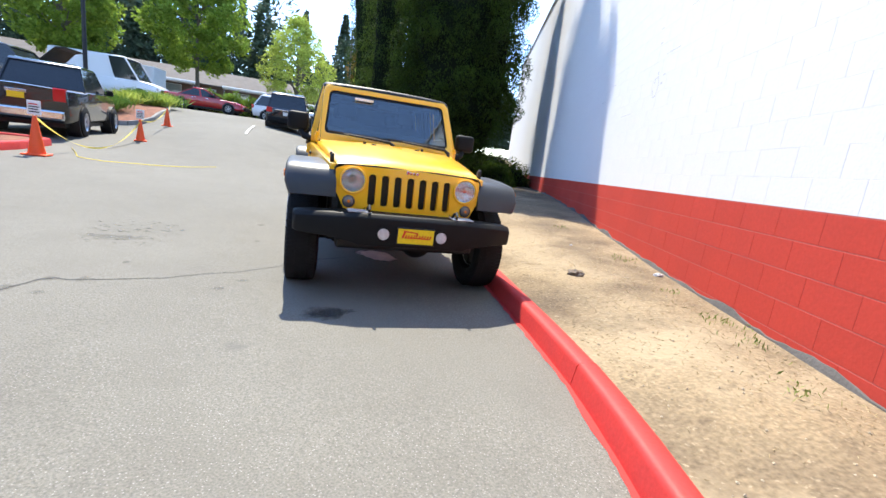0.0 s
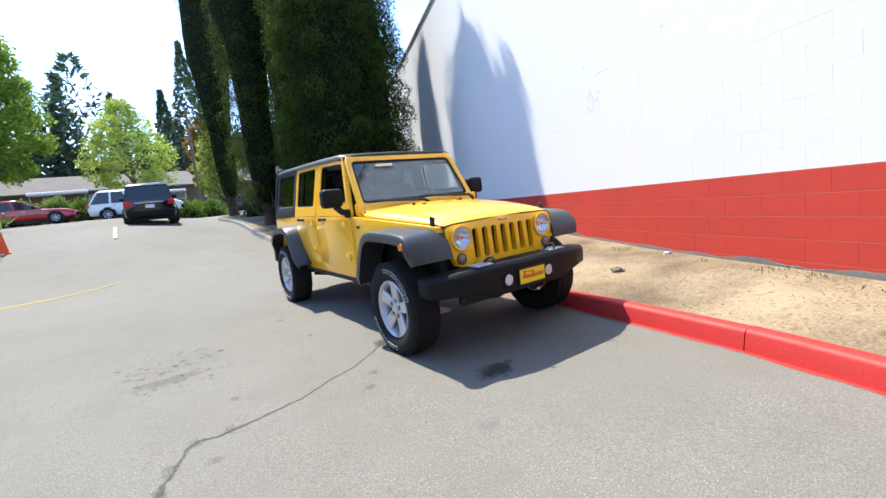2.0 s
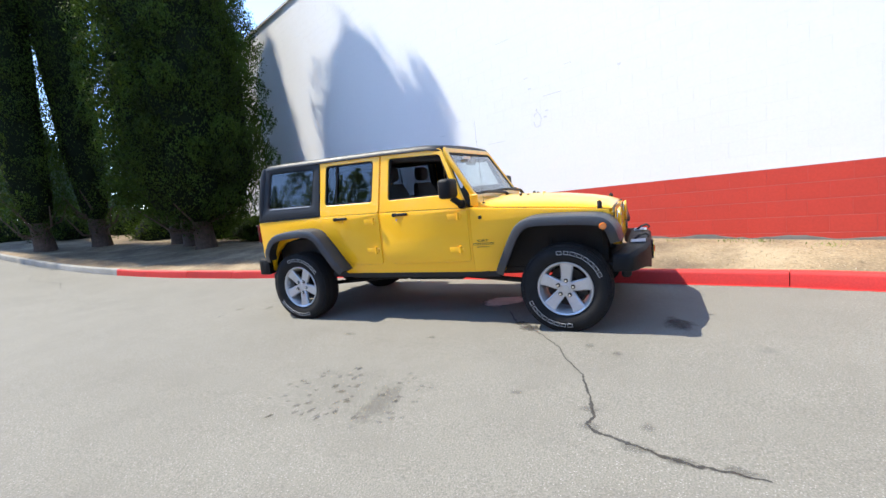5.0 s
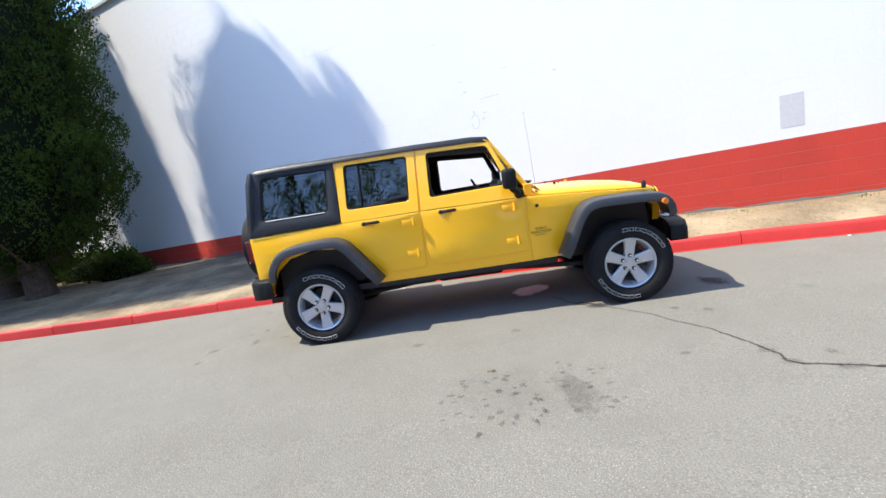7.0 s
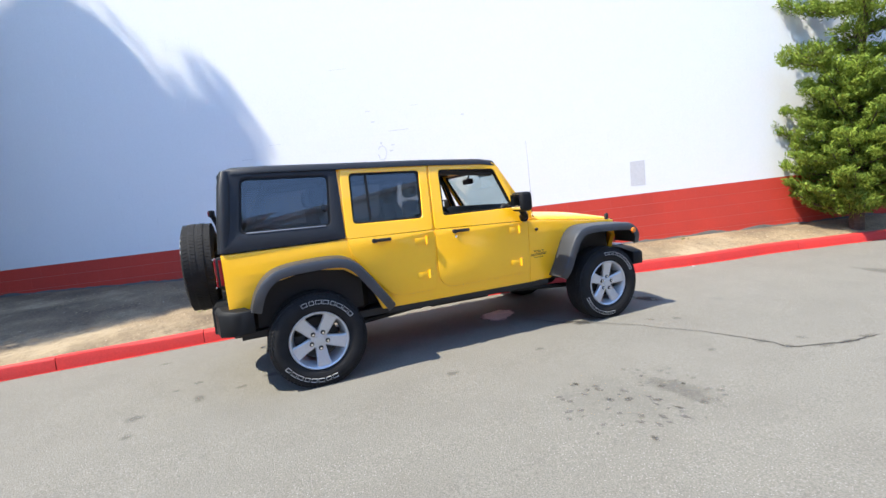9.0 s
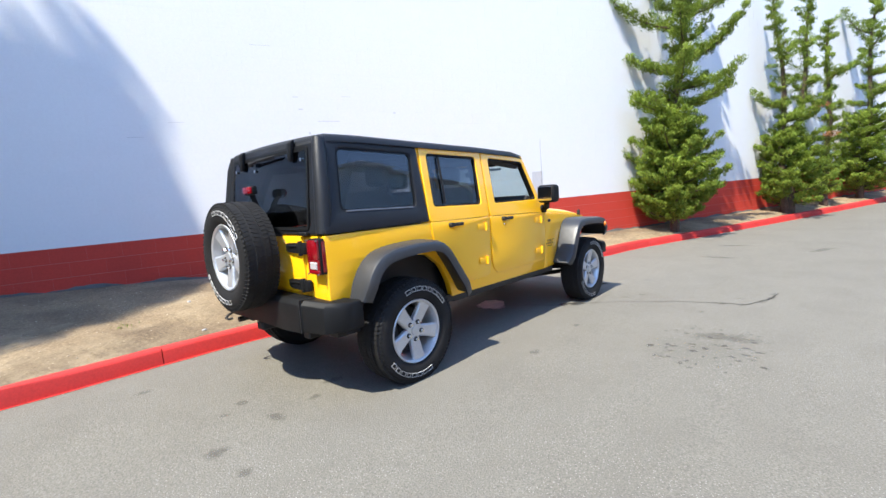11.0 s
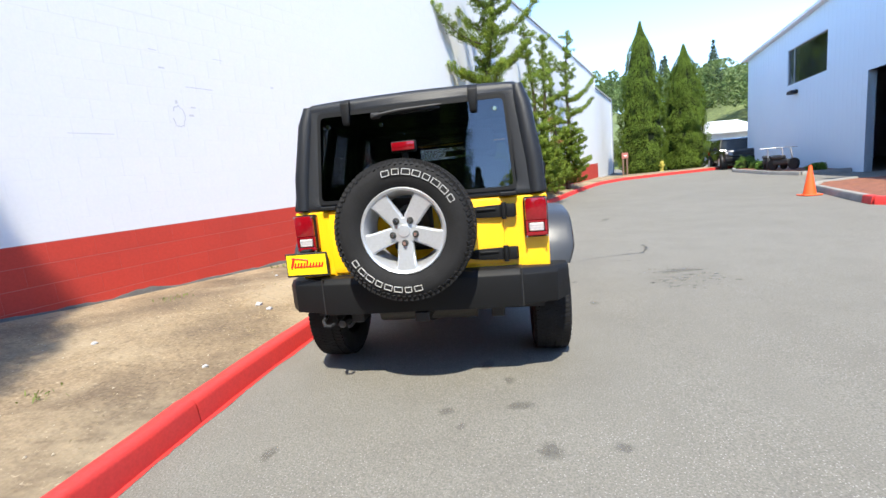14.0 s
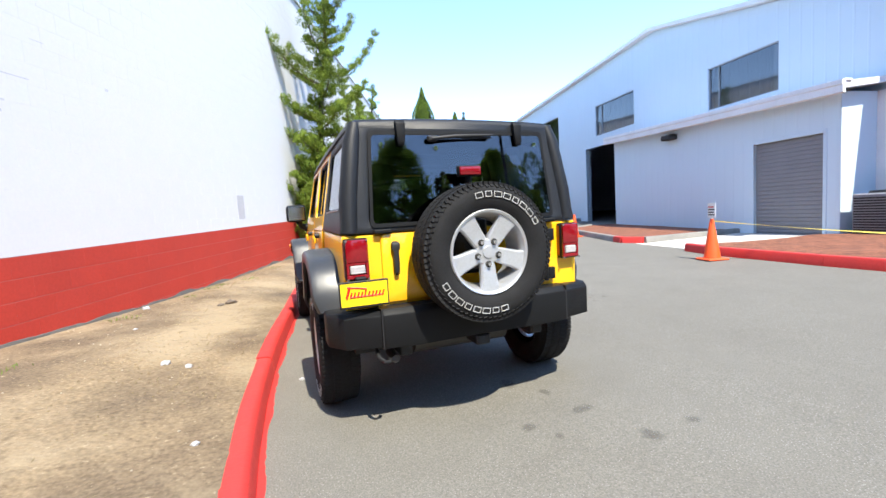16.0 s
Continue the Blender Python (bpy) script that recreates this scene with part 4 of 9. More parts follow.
def far_woods(name, label, bases, mat, seed, conifer=0.7, leaf=1.25, dense=1.0):
    """Many far trees as one mass of foliage. bases: x, y, z, height, radius."""
    rng = np.random.default_rng(seed)
    cs, ds = [], []
    for x, y, z, h, r in bases:
        n = int((330 + 20 * h) * dense)
        u = rng.uniform(0, 1, n) ** (1.25 if rng.uniform() < conifer else 0.8)
        a = rng.uniform(0, 2 * np.pi, n)
        if rng.uniform() < conifer:
            saw = 0.72 + 0.28 * ((u * 11) % 1.0)
            rad = r * (1.02 - u) * saw * rng.uniform(0.6, 1.05, n)
            dirs = np.stack([np.cos(a), np.sin(a), np.full(n, -0.25)], axis=1)
        else:
            rad = r * np.interp(u, [0, 0.3, 0.7, 1], [0.5, 1.0, 0.85, 0.15]) * rng.uniform(0.65, 1.05, n)
            dirs = np.stack([np.cos(a), np.sin(a), np.full(n, 0.5)], axis=1)
        cs.append(np.stack([x + rad * np.cos(a), y + rad * np.sin(a), z + u * h], axis=1))
        ds.append(dirs)
    ob = part_mesh(name, quads(name, np.concatenate(cs), leaf, leaf * 0.30, np.concatenate(ds), rng), mat, None)
    return tagged(ob, label, "woods", kind="stuff")


def column(h, r, foot=0.8):
    return [(foot, r * 0.45), (foot + 0.6, r * 0.85), (3.0, r), (h * 0.6, r), (h * 0.78, r * 0.85), (h * 0.9, r * 0.5), (h, 0.05)]


cypress("broad dark green cypress with a thin spire in the dirt bed", 3.72, 9.35, dirt_z(3.72, 9.35), [(0.75, 0.9), (1.15, 1.75), (2.2, 2.2), (5.6, 2.2), (7.2, 2.1), (8.7, 1.85), (10.2, 1.50), (11.8, 0.74), (13.0, 0.55), (14.2, 0.05)], 1, per=640)
cypress("tall slim dark green cypress in the tree bed", 2.25, 14.7, dirt_z(2.25, 14.7), column(15.0, 1.32, 0.55), 2)
cypress("tall slim dark green cypress in the tree bed", 3.5, 14.1, dirt_z(3.5, 14.1), column(15.5, 1.25, 0.55), 3)
cypress("tall slim dark green cypress at the end of the tree bed", 2.2, 22.3, dirt_z(2.2, 22.3), column(15.5, 1.25, 0.7), 5)
# next three are mostly hidden, set to shape the tree shadow on the wall
cypress("hidden cypress added to fill out the tree shadow on the wall", 4.30, 10.73, dirt_z(4.3, 10.73), [(0.8, 0.5), (1.6, 0.9), (4.0, 1.15), (11.95, 1.15), (13.95, 0.80), (14.6, 0.50), (15.0, 0.05)], 8)
cypress("tall pointed cypress close to the white wall", 4.57, 11.73, dirt_z(4.57, 11.73), [(0.8, 0.5), (1.6, 0.9), (4.0, 1.2), (11.65, 1.2), (13.65, 0.75), (14.5, 0.45), (14.95, 0.05)], 6)
cypress("tall slim cypress close to the white wall", 6.5, 14.8, dirt_z(6.5, 14.8), column(15.6 - dirt_z(6.5, 14.8), 1.0), 7)
shrub("dark_shrub", "low dark shrub under the cypress by the wall", 6.4, 10.2, dirt_z(6.4, 10.2), 1.5, 1.2, 1.0, CYPRESS, 31)
shrub("dark_shrub", "low dark shrub under the cypress by the wall", 6.9, 12.6, dirt_z(6.9, 12.6), 1.5, 1.3, 1.2, CYPRESS, 32)
# shrubs added to keep the low gaps between the trunks dark
for i, (x, y, r, h) in enumerate(((5.6, 9.0, 0.8, 0.7), (3.9, 17.0, 1.2, 1.3), (3.0, 19.0, 1.2, 1.3), (5.9, 12.0, 1.3, 1.3), (5.6, 14.2, 1.4, 1.4), (5.9, 16.5, 1.5, 1.5), (5.6, 18.8, 1.4, 1.4), (5.2, 20.8, 1.3, 1.3))):
    shrub("dark_shrub", "low dark shrub added to darken the gaps behind the cypress trunks", x, y, dirt_z(x, y), r, r, h, CYPRESS, 33 + i, group="dark shrubs")

juniper("tall bright green juniper in front of the white wall", -0.10, -7.75, dirt_z(-0.10, -7.75), 1.08, 2.3, [(0, 0, -0.65, 0.1, 8.7, 0.42)], 11, boughs=84,
        arms=[(4.5, 37, 1.35, 1.1), (4.7, 186, 1.2, 1.5), (5.3, 60, 0.8, 1.0), (5.6, 205, 0.75, 1.0), (3.6, 30, 0.9, 0.5), (3.9, 190, 0.75, 0.6), (3.0, 15, 0.95, 0.35), (3.2, 200, 0.85, 0.4), (3.4, 110, 0.8, 0.5), (2.7, 60, 0.95, 0.3), (2.8, 160, 0.85, 0.3), (4.2, 100, 0.7, 0.6), (4.9, 340, 0.7, 0.8), (6.2, 20, 0.5, 0.8), (6.4, 180, 0.5, 0.8)])
juniper("green juniper with two twisted tops before the wall", -1.85, -12.2, dirt_z(-1.85, -12.2), 0.92, 2.0, [(0, 0, 0.30, 0.5, 6.0, 0.17), (-0.1, -0.1, -0.45, -0.4, 5.9, 0.17)], 12, boughs=58,
        arms=[(2.5, 190, 0.7, 0.6), (2.9, 30, 0.5, 0.5), (4.3, 200, 0.4, 0.6)])
juniper("thin juniper with brown dead twigs before the wall", -2.65, -14.2, dirt_z(-2.65, -14.2), 0.45, 1.2, [(0, 0, 0.05, 0.1, 5.4, 0.16)], 13, boughs=16, dead=3, arms=[(3.0, 340, 0.5, 0.5), (3.8, 200, 0.6, 0.5)])
juniper("dark green juniper with upswept arms before the wall", -3.5, -16.6, dirt_z(-3.5, -16.6), 1.0, 2.4, [(0, 0, -0.15, 0.1, 6.9, 0.30)], 14, boughs=62, arms=[(4.0, 195, 1.0, 1.0), (3.3, 185, 0.9, 0.8), (5.2, 20, 0.6, 0.9)])

arborvitae("clipped green conifer with a rounded skirt at the kerb bend", -10.15, -28.2, gz(-10.15, -28.2), 10.1, 1.55, 21, skirt=0.33)
arborvitae("clipped green conifer at the kerb bend", -13.4, -29.6, gz(-13.4, -29.6), 8.6, 1.55, 22, skirt=0.30)

broadleaf("leafy bright green street tree behind the hedge", -10.3, 40.0, gz(-10.3, 40), 15.3, 3.9, 3.3, MAPLE, 41, clumps=430, per=60, leaf=0.30, peak=0.30)
broadleaf("small yellow-green tree behind the hedge", -1.9, 35.5, gz(-1.9, 35.5), 8.2, 2.9, 2.0, LIME, 42, clumps=260, per=52, leaf=0.19, peak=0.35)
broadleaf("bright green tree beside the light pole", -15.7, 30.0, gz(-15.7, 30), 10.5, 3.0, 2.5, MAPLE, 43, clumps=400, per=60, leaf=0.25)
broadleaf("small tree turning rusty at the lot edge", 4.6, 40.0, gz(4.6, 40), 7.5, 2.0, 1.6, LIME, 44, clumps=170, per=60, leaf=0.22)
broadleaf("small tree with rusty leaves at the lot edge", 4.1, 44.0, gz(4.1, 44), 9.3, 1.7, 3.0, RUST_LEAF, 45, clumps=150, per=60, leaf=0.24)
for i in range(8):
    x = -7.5 + 1.4 * i
    shrub("hedge_bush", "rounded green hedge bush along the lot edge", x, 31.0 + 0.2 * math.sin(i * 2.1), gz(x, 31.0) - 0.05, 1.35, 1.0, 1.75 + 0.15 * math.sin(i * 1.7), HEDGE_LEAF, 60 + i, n=2200, leaf=0.16, group="hedge bushes")

rng_w = random.Random(77)
bases = []
for i in range(46):
    x = -75 + 150 * i / 45 + rng_w.uniform(-3, 3)
    y = rng_w.uniform(72, 96)
    bases.append((x, y, 4.0, rng_w.uniform(10, 19), rng_w.uniform(2.6, 4.2)))
for i in range(44):
    x = -78 + 2.9 * i + rng_w.uniform(-1, 1)
    bases.append((x, rng_w.uniform(67, 71), 3.5, rng_w.uniform(14, 20) if x < -5 else rng_w.uniform(8, 12), rng_w.uniform(3.2, 4.6)))
for i in range(40):
    bases.append((-34 + 1.7 * i + rng_w.uniform(-0.6, 0.6), rng_w.uniform(64.5, 66), 3.0, rng_w.uniform(6.5, 9.5) + (4.0 if i < 16 else 0.0), rng_w.uniform(1.9, 2.8)))
far_woods("firs_uphill", "tall dark firs standing above the low school building", [(7.0, 72, 3.0, 24, 5.5), (11.0, 74, 3.0, 20, 5.0), (4.0, 76, 3.0, 18, 4.5), (-22, 70, 3, 20, 5.5), (-28, 72, 3, 22, 6)], FIR, 15, conifer=1.1, leaf=0.9, dense=5.0)
far_woods("woods_uphill", "dark fir woods behind the low school building", bases, FIR, 5, conifer=0.75)
bases = []
for i in range(60):
    y = -70 + 150 * i / 59
    tall = 9 if y > 2 else 0
    bases.append((-48 + rng_w.uniform(-7, 7), y, 1.0, tall + rng_w.uniform(11, 19), rng_w.uniform(3, 4.6) + 0.15 * tall))
far_woods("woods_side", "mixed green trees across the road", bases, FAR_TREE, 6, conifer=0.45, leaf=0.85, dense=1.9)

# ---- pale blue workshop across the lot ----
BX = Vector((0.1428, 0.9897, 0.0))   # along the front, towards +y
BN = Vector((-0.9897, 0.1428, 0.0))  # into the building
BM = Matrix((( BX.x, BN.x, 0, -10.25), (BX.y, BN.y, 0, -0.95), (0, 0, 1, 0), (0, 0, 0, 1)))


def ribbed(bm, x0, x1, z0, z1, y, step=0.3):
    """Sheet cladding with shallow upright ribs (front face towards -y)."""
    n = max(1, int(round((x1 - x0) / step)))
    w = (x1 - x0) / n
    xs = []
    for i in range(n):
        a = x0 + i * w
        xs += [(a, 0.0), (a + w * 0.80, 0.0), (a + w * 0.85, -0.004), (a + w * 0.95, -0.004)]
    xs.append((x1, 0.0))
    top = [bm.verts.new((x, y + d, z1(x) if callable(z1) else z1)) for x, d in xs]
    bot = [bm.verts.new((x, y + d, z0(x) if callable(z0) else z0)) for x, d in xs]
    for i in range(len(xs) - 1):
        bm.faces.new((bot[i], bot[i + 1], top[i + 1], top[i]))


def wall_with_holes(parent, x0, x1, z0, ztop, y, th, holes, mat, name="wall_front"):
    """A front wall cut round rectangular openings (x0, x1, z0, z1), in columns."""
    cuts = sorted({x0, x1, *[h[0] for h in holes], *[h[1] for h in holes]})
    bm = bmesh.new()
    for a, b in zip(cuts, cuts[1:]):
        m = (a + b) / 2
        here = sorted([h for h in holes if h[0] <= m <= h[1]], key=lambda h: h[2])
        lo = z0
        for h in here + [None]:
            hi = (lambda x: ztop(x)) if h is None else h[2]
            lo_v = lo
            if h is None or h[2] > lo_v + 0.01:
                zt = (ztop if h is None else (lambda x, q=h[2]: q))
                ribbed(bm, a, b, lo_v, zt, y, 0.3)
                vs = [bm.verts.new(p) for p in ((a, y + th, lo_v), (b, y + th, lo_v), (b, y + th, zt(b)), (a, y + th, zt(a)))]
                bm.faces.new(vs[::-1])
            if h is not None:
                lo = h[3]
        for h in here:  # reveals
            for p in (((h[0], y, h[2]), (h[1], y, h[2]), (h[1], y + th, h[2]), (h[0], y + th, h[2])), ((h[0], y, h[3]), (h[0], y + th, h[3]), (h[1], y + th, h[3]), (h[1], y, h[3])),
                      ((h[0], y, h[2]), (h[0], y + th, h[2]), (h[0], y + th, h[3]), (h[0], y, h[3])), ((h[1], y, h[2]), (h[1], y, h[3]), (h[1], y + th, h[3]), (h[1], y + th, h[2]))):
                bm.faces.new([bm.verts.new(q) for q in p])
    return part(name, bm, mat, parent)


WIN_FRAME = surf("grey_window_frame", (0.30, 0.32, 0.35), rough=0.5, metal=0.4)


def framed_window(parent, x0, x1, z0, z1, y, glass, split=0.16):
    bm = bmesh.new()
    w = 0.035
    for a, b in (((x0, z0), (x1, z0 + w)), ((x0, z1 - w), (x1, z1)), ((x0, z0 + w), (x0 + w, z1 - w)), ((x1 - w, z0 + w), (x1, z1 - w))):
        box(bm, (a[0], y - 0.02, a[1]), (b[0], y + 0.05, b[1]), 0.006)
    fr = part("window", bm, WIN_FRAME, parent)
    xs = x0 + (x1 - x0) * split
    for a, b in ((x0 + w, xs - 0.02), (xs + 0.02, x1 - w)):
        part("pane", boxm((a, y + 0.02, z0 + w), (b, y + 0.028, z1 - w)), glass, fr, "dark glass pane")
    part("mullion", boxm((xs - 0.02, y - 0.01, z0 + w), (xs + 0.02, y + 0.04, z1 - w)), WIN_FRAME, fr)


SHOP_GLASS = glass_mat("shop_window_glass", (0.52, 0.54, 0.57), rough=0.05, gloss=0.10)
CURTAIN = surf("grey_curtain", (0.36, 0.37, 0.38), rough=0.9, var=0.2, scale=1.5, bump=0.1)
CURTAIN_PALE = surf("pale_curtain", (0.72, 0.71, 0.69), rough=0.9, var=0.12, scale=1.5, bump=0.1)


def curtain(parent, x0, x1, z0, z1, y, mat, pleat=0.17):
    """A hanging cloth with soft upright pleats."""
    n = max(4, int((x1 - x0) / pleat) * 4)
    verts, faces = [], []
    for i in range(n + 1):
        x = x0 + (x1 - x0) * i / n
        d = 0.05 * math.sin(i * math.pi / 2 + 0.4) + 0.03 * math.sin(i * 0.7)
        verts += [(x, y + d, z0), (x, y + d, z1), (x, y + d + 0.006, z0), (x, y + d + 0.006, z1)]
    for i in range(n):
        k, q = 4 * i, 4 * i + 4
        faces += [(k, q, q + 1, k + 1), (k + 2, k + 3, q + 3, q + 2)]
    return part_mesh("curtain", raw_mesh("curtain", verts, faces), mat, parent, smooth=True, angle=80)


def build_workshop():
    b = thing("workshop_building", "pale blue metal-clad workshop with high windows and an open bay", "building", BM)
    L, R, off = -23.5, 9.0, 1.2
    top = lambda x: float(np.interp(x, [-23.5, -7.6, 9.0], [6.75, 7.46, 3.5]))  # noqa: E731
    wins = [(-5.15, -2.8, 4.0, 5.30), (-11.6, -8.85, 4.36, 5.70), (-18.6, -15.2, 4.45, 6.05)]
    bay = (-12.55, -8.9, -0.3, 3.88)
    wall_with_holes(b, L, R, -0.3, top, off, 0.25, wins + [bay], SIDING)
    for w in wins:
        framed_window(b, *w, off + 0.05, SHOP_GLASS)
        x0, x1, z0, z1 = w
        curtain(b, x0 + (x1 - x0) * 0.80, x1 + 0.1, z0 - 0.1, z1 + 0.1, off + 0.36, CURTAIN_PALE)
        curtain(b, x0 - 0.1, x0 + (x1 - x0) * 0.78, z0 - 0.1, z1 + 0.1, off + 0.50, CURTAIN)
    # dim hall behind, its shade put into near-black parts; one wall and roof
    bm = bmesh.new()
    dep = 14
    for x in (L, R):
        vs = [bm.verts.new(p) for p in ((x, off, -0.3), (x, off + dep, -0.3), (x, off + dep, top(x)), (x, off, top(x)))]
        bm.faces.new(vs if x == L else vs[::-1])
    vs = [bm.verts.new(p) for p in ((L, off + dep, -0.3), (R, off + dep, -0.3), (R, off + dep, top(R)), (-7.6, off + dep, top(-7.6)), (L, off + dep, top(L)))]
    bm.faces.new(vs)
    part("wall_rear", bm, SIDING, b)
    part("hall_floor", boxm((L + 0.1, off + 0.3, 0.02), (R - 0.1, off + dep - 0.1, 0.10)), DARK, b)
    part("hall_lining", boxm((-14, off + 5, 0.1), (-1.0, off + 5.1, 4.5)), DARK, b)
    bm = bmesh.new()
    for a, c in ((L - 0.25, -7.6), (-7.6, R + 0.25)):
        za, zc = top(max(a, L)), top(min(c, R))
        loft(bm, [[(a, off - 0.25, za), (a, off + dep + 0.2, za), (a, off + dep + 0.2, za + 0.12), (a, off - 0.25, za + 0.12)], [(c, off - 0.25, zc), (c, off + dep + 0.2, zc), (c, off + dep + 0.2, zc + 0.12), (c, off - 0.25, zc + 0.12)]])
    bmesh.ops.recalc_face_normals(bm, faces=bm.faces[:])
    part("roof", bm, TRIM_WHITE, b, "pale metal roof with white edge")
    for x, z in ((-17.7, 4.05), (-5.3, 3.20)):
        y = off if x < -10 else 0.0
        bm = bmesh.new()
        box(bm, (x - 0.22, y - 0.30, z - 0.08), (x + 0.22, y - 0.012, z + 0.08), 0.03)
        box(bm, (x - 0.05, y - 0.05, z), (x + 0.05, y + 0.0, z + 0.12), 0.01)
        part("wall_lamp", bm, BLACK, b, "dark wall lamp")
    # the low annex in front
    eave = lambda x: 3.34 - 0.036 * x  # noqa: E731
    a = new("annex")
    a.parent = b
    wall_with_holes(a, -8.45, -0.4, -0.2, eave, 0.0, 0.2, [(-2.45, -0.75, 0.10, 2.50)], SIDING, "annex_wall")
    part("annex_side", boxm((-0.6, 0.012, -0.2), (-0.4, 1.19, 3.3)), SIDING, a)
    part("annex_side", boxm((-8.45, 0.012, -0.2), (-8.25, 1.19, 3.55)), SIDING, a)
    bm = bmesh.new()
    loft(bm, [[(x, -0.28, eave(x) - 0.04), (x, 1.18, eave(x) + 0.12), (x, 1.18, eave(x) + 0.24), (x, -0.28, eave(x) + 0.10)] for x in (-8.6, -0.15)])
    part("annex_roof", tidy(bm), TRIM_WHITE, a)
    bm = bmesh.new()
    loft(bm, [[(x, -0.36, eave(x) - 0.13), (x, -0.285, eave(x) - 0.15), (x, -0.285, eave(x) + 0.12), (x, -0.38, eave(x) + 0.12), (x, -0.38, eave(x) + 0.03), (x, -0.36, eave(x) + 0.01)] for x in (-8.62, -0.12)])
    tidy(bm)
    part("gutter", bm, TRIM_WHITE, a, "white gutter")
    for i in range(29):
        x = -8.55 + 0.3 * i
        part("roof_rib", boxm((x - 0.03, -0.30, eave(x) + 0.095), (x + 0.03, -0.1, eave(x) + 0.145), 0.01), TRIM_WHITE, a)
    d = part("roller_door", boxm((-2.45, 0.08, 0.10), (-0.75, 0.12, 2.50)), ROLLER, a, "closed grey roller door")
    for i in range(24):
        z = 0.15 + 0.097 * i
        part("slat", boxm((-2.44, 0.066, z), (-0.76, 0.082, z + 0.085), 0.008), ROLLER, d)
    bm = bmesh.new()
    for p, q in (((-2.53, -0.015, 0.05), (-2.45, 0.05, 2.58)), ((-0.75, -0.015, 0.05), (-0.67, 0.05, 2.58)), ((-2.45, -0.015, 2.50), (-0.75, 0.05, 2.58))):
        box(bm, p, q, 0.006)
    part("door_trim", bm, SIDING, a)
    # machine stand
    m = thing("air_conditioner", "grey outdoor air conditioner beside the annex", "air conditioner", BM @ Matrix.Translation((0.25, 0.35, 0.12)))
    part("casing", boxm((-0.42, -0.36, 0.06), (0.42, 0.36, 1.0), 0.03), ROLLER, m)
    for i in range(15):
        part("louvre", boxm((-0.38, -0.372, 0.12 + 0.055 * i), (0.38, -0.355, 0.15 + 0.055 * i), 0.003), BLACK, m)
    part("fan_guard", cylm((0, 0, 1.0), (0, 0, 1.05), 0.3, 0.28, 24), BLACK, m)
    part("pad", boxm((-0.5, -0.45, -0.08), (0.5, 0.45, 0.06), 0.01), CONCRETE, m)
    e = thing("electric_meter", "small grey meter box on the annex wall", "meter", BM @ Matrix.Translation((0.05, 0.96, 1.45)))
    bm = bmesh.new()
    box(bm, (-0.11, -0.08, -0.18), (0.11, 0.02, 0.18), 0.01)
    cyl(bm, (0, -0.08, 0.05), (0, -0.16, 0.05), 0.08, n=18)
    part("box", bm, STEEL, e)
    bm = bmesh.new()
    box(bm, (-0.06, 0.0, -1.35), (-0.02, 0.04, -0.18))
    part("conduit", bm, STEEL, e)
    # white instead of siding blue: the sun on this face is put into its colour
    part("wall_return", boxm((-0.4, 1.0, -0.2), (8.8, 1.19, 3.3)), TRIM_WHITE, a)


def bed(name, label, outline, z, mat, kerb_mat_of, kind="structure"):
    """A raised planting bed inside a kerb; outline in world x, y; the kerb skips edges whose material is None."""
    root = thing(name, label, "planting bed", kind=kind)
    bm = bmesh.new()
    vs = [bm.verts.new((x, y, gz(x, y) + z)) for x, y in outline]
    f = bm.faces.new(vs)
    bmesh.ops.triangulate(bm, faces=[f])
    bmesh.ops.subdivide_edges(bm, edges=bm.edges[:], cuts=5, use_grid_fill=True)
    for v in bm.verts:
        v.co.z += 0.03 * noise.noise((v.co.x * 2, v.co.y * 2, 0.5))
    bmesh.ops.recalc_face_normals(bm, faces=bm.faces[:])
    if bm.faces[:][0].normal.z < 0:
        bmesh.ops.reverse_faces(bm, faces=bm.faces[:])
    part("bed_fill", bm, mat, root, smooth=True)
    n = len(outline)
    for i in range(n):
        m = kerb_mat_of(i)
        if m is None:
            continue
        p, q = Vector((*outline[i], 0)), Vector((*outline[(i + 1) % n], 0))
        d = (q - p).normalized()
        o = Vector((d.y, -d.x, 0)) * 0.09
        bm = bmesh.new()
        rings = []
        k = max(2, int((q - p).length / 0.5))
        for j in range(k + 1):
            c = p + (q - p) * j / k
            g = gz(c.x, c.y)
            rings.append([c + o * s + Vector((0, 0, g + h)) for s, h in ((1, -0.05), (0.85, 0.12), (0.6, 0.15), (-0.6, 0.15), (-0.85, 0.13), (-1, -0.05))])
        loft(bm, rings)
        bmesh.ops.recalc_face_normals(bm, faces=bm.faces[:])
        part("kerb_stone", bm, m, root, smooth=True, angle=50)
    return root


build_workshop()


def front(x, y=0.0):
    p = BM @ Vector((x, y, 0))
    return (p.x, p.y)


# beds by the annex: kerbed mulch on both sides of the concrete apron
bed("bed_left", "red-brown mulch bed with a grey kerb and red kerb tip", [(-7.22, -4.40), (-7.45, -3.95), front(-2.95), front(-8.7), (-10.6, -9.8), (-9.3, -9.2), (-8.6, -8.3), (-8.15, -7.0), (-7.36, -4.82)], 0.10, MULCH,
    lambda i: {0: KERB_RED, 1: CONCRETE, 2: None, 3: None, 8: KERB_RED}.get(i, CONCRETE))
bed("bed_right", "red-brown mulch bed behind a red kerb", [(-6.7, -2.05), (-6.45, -1.2), (-6.25, 0.6), (-6.15, 2.6), (-6.2, 5.5), (-6.40, 7.1), (-6.75, 7.45), (-9.3, 7.0), front(2.2), front(-0.5)], 0.10, MULCH,
    lambda i: KERB_RED if i < 7 else None)
bm = bmesh.new()
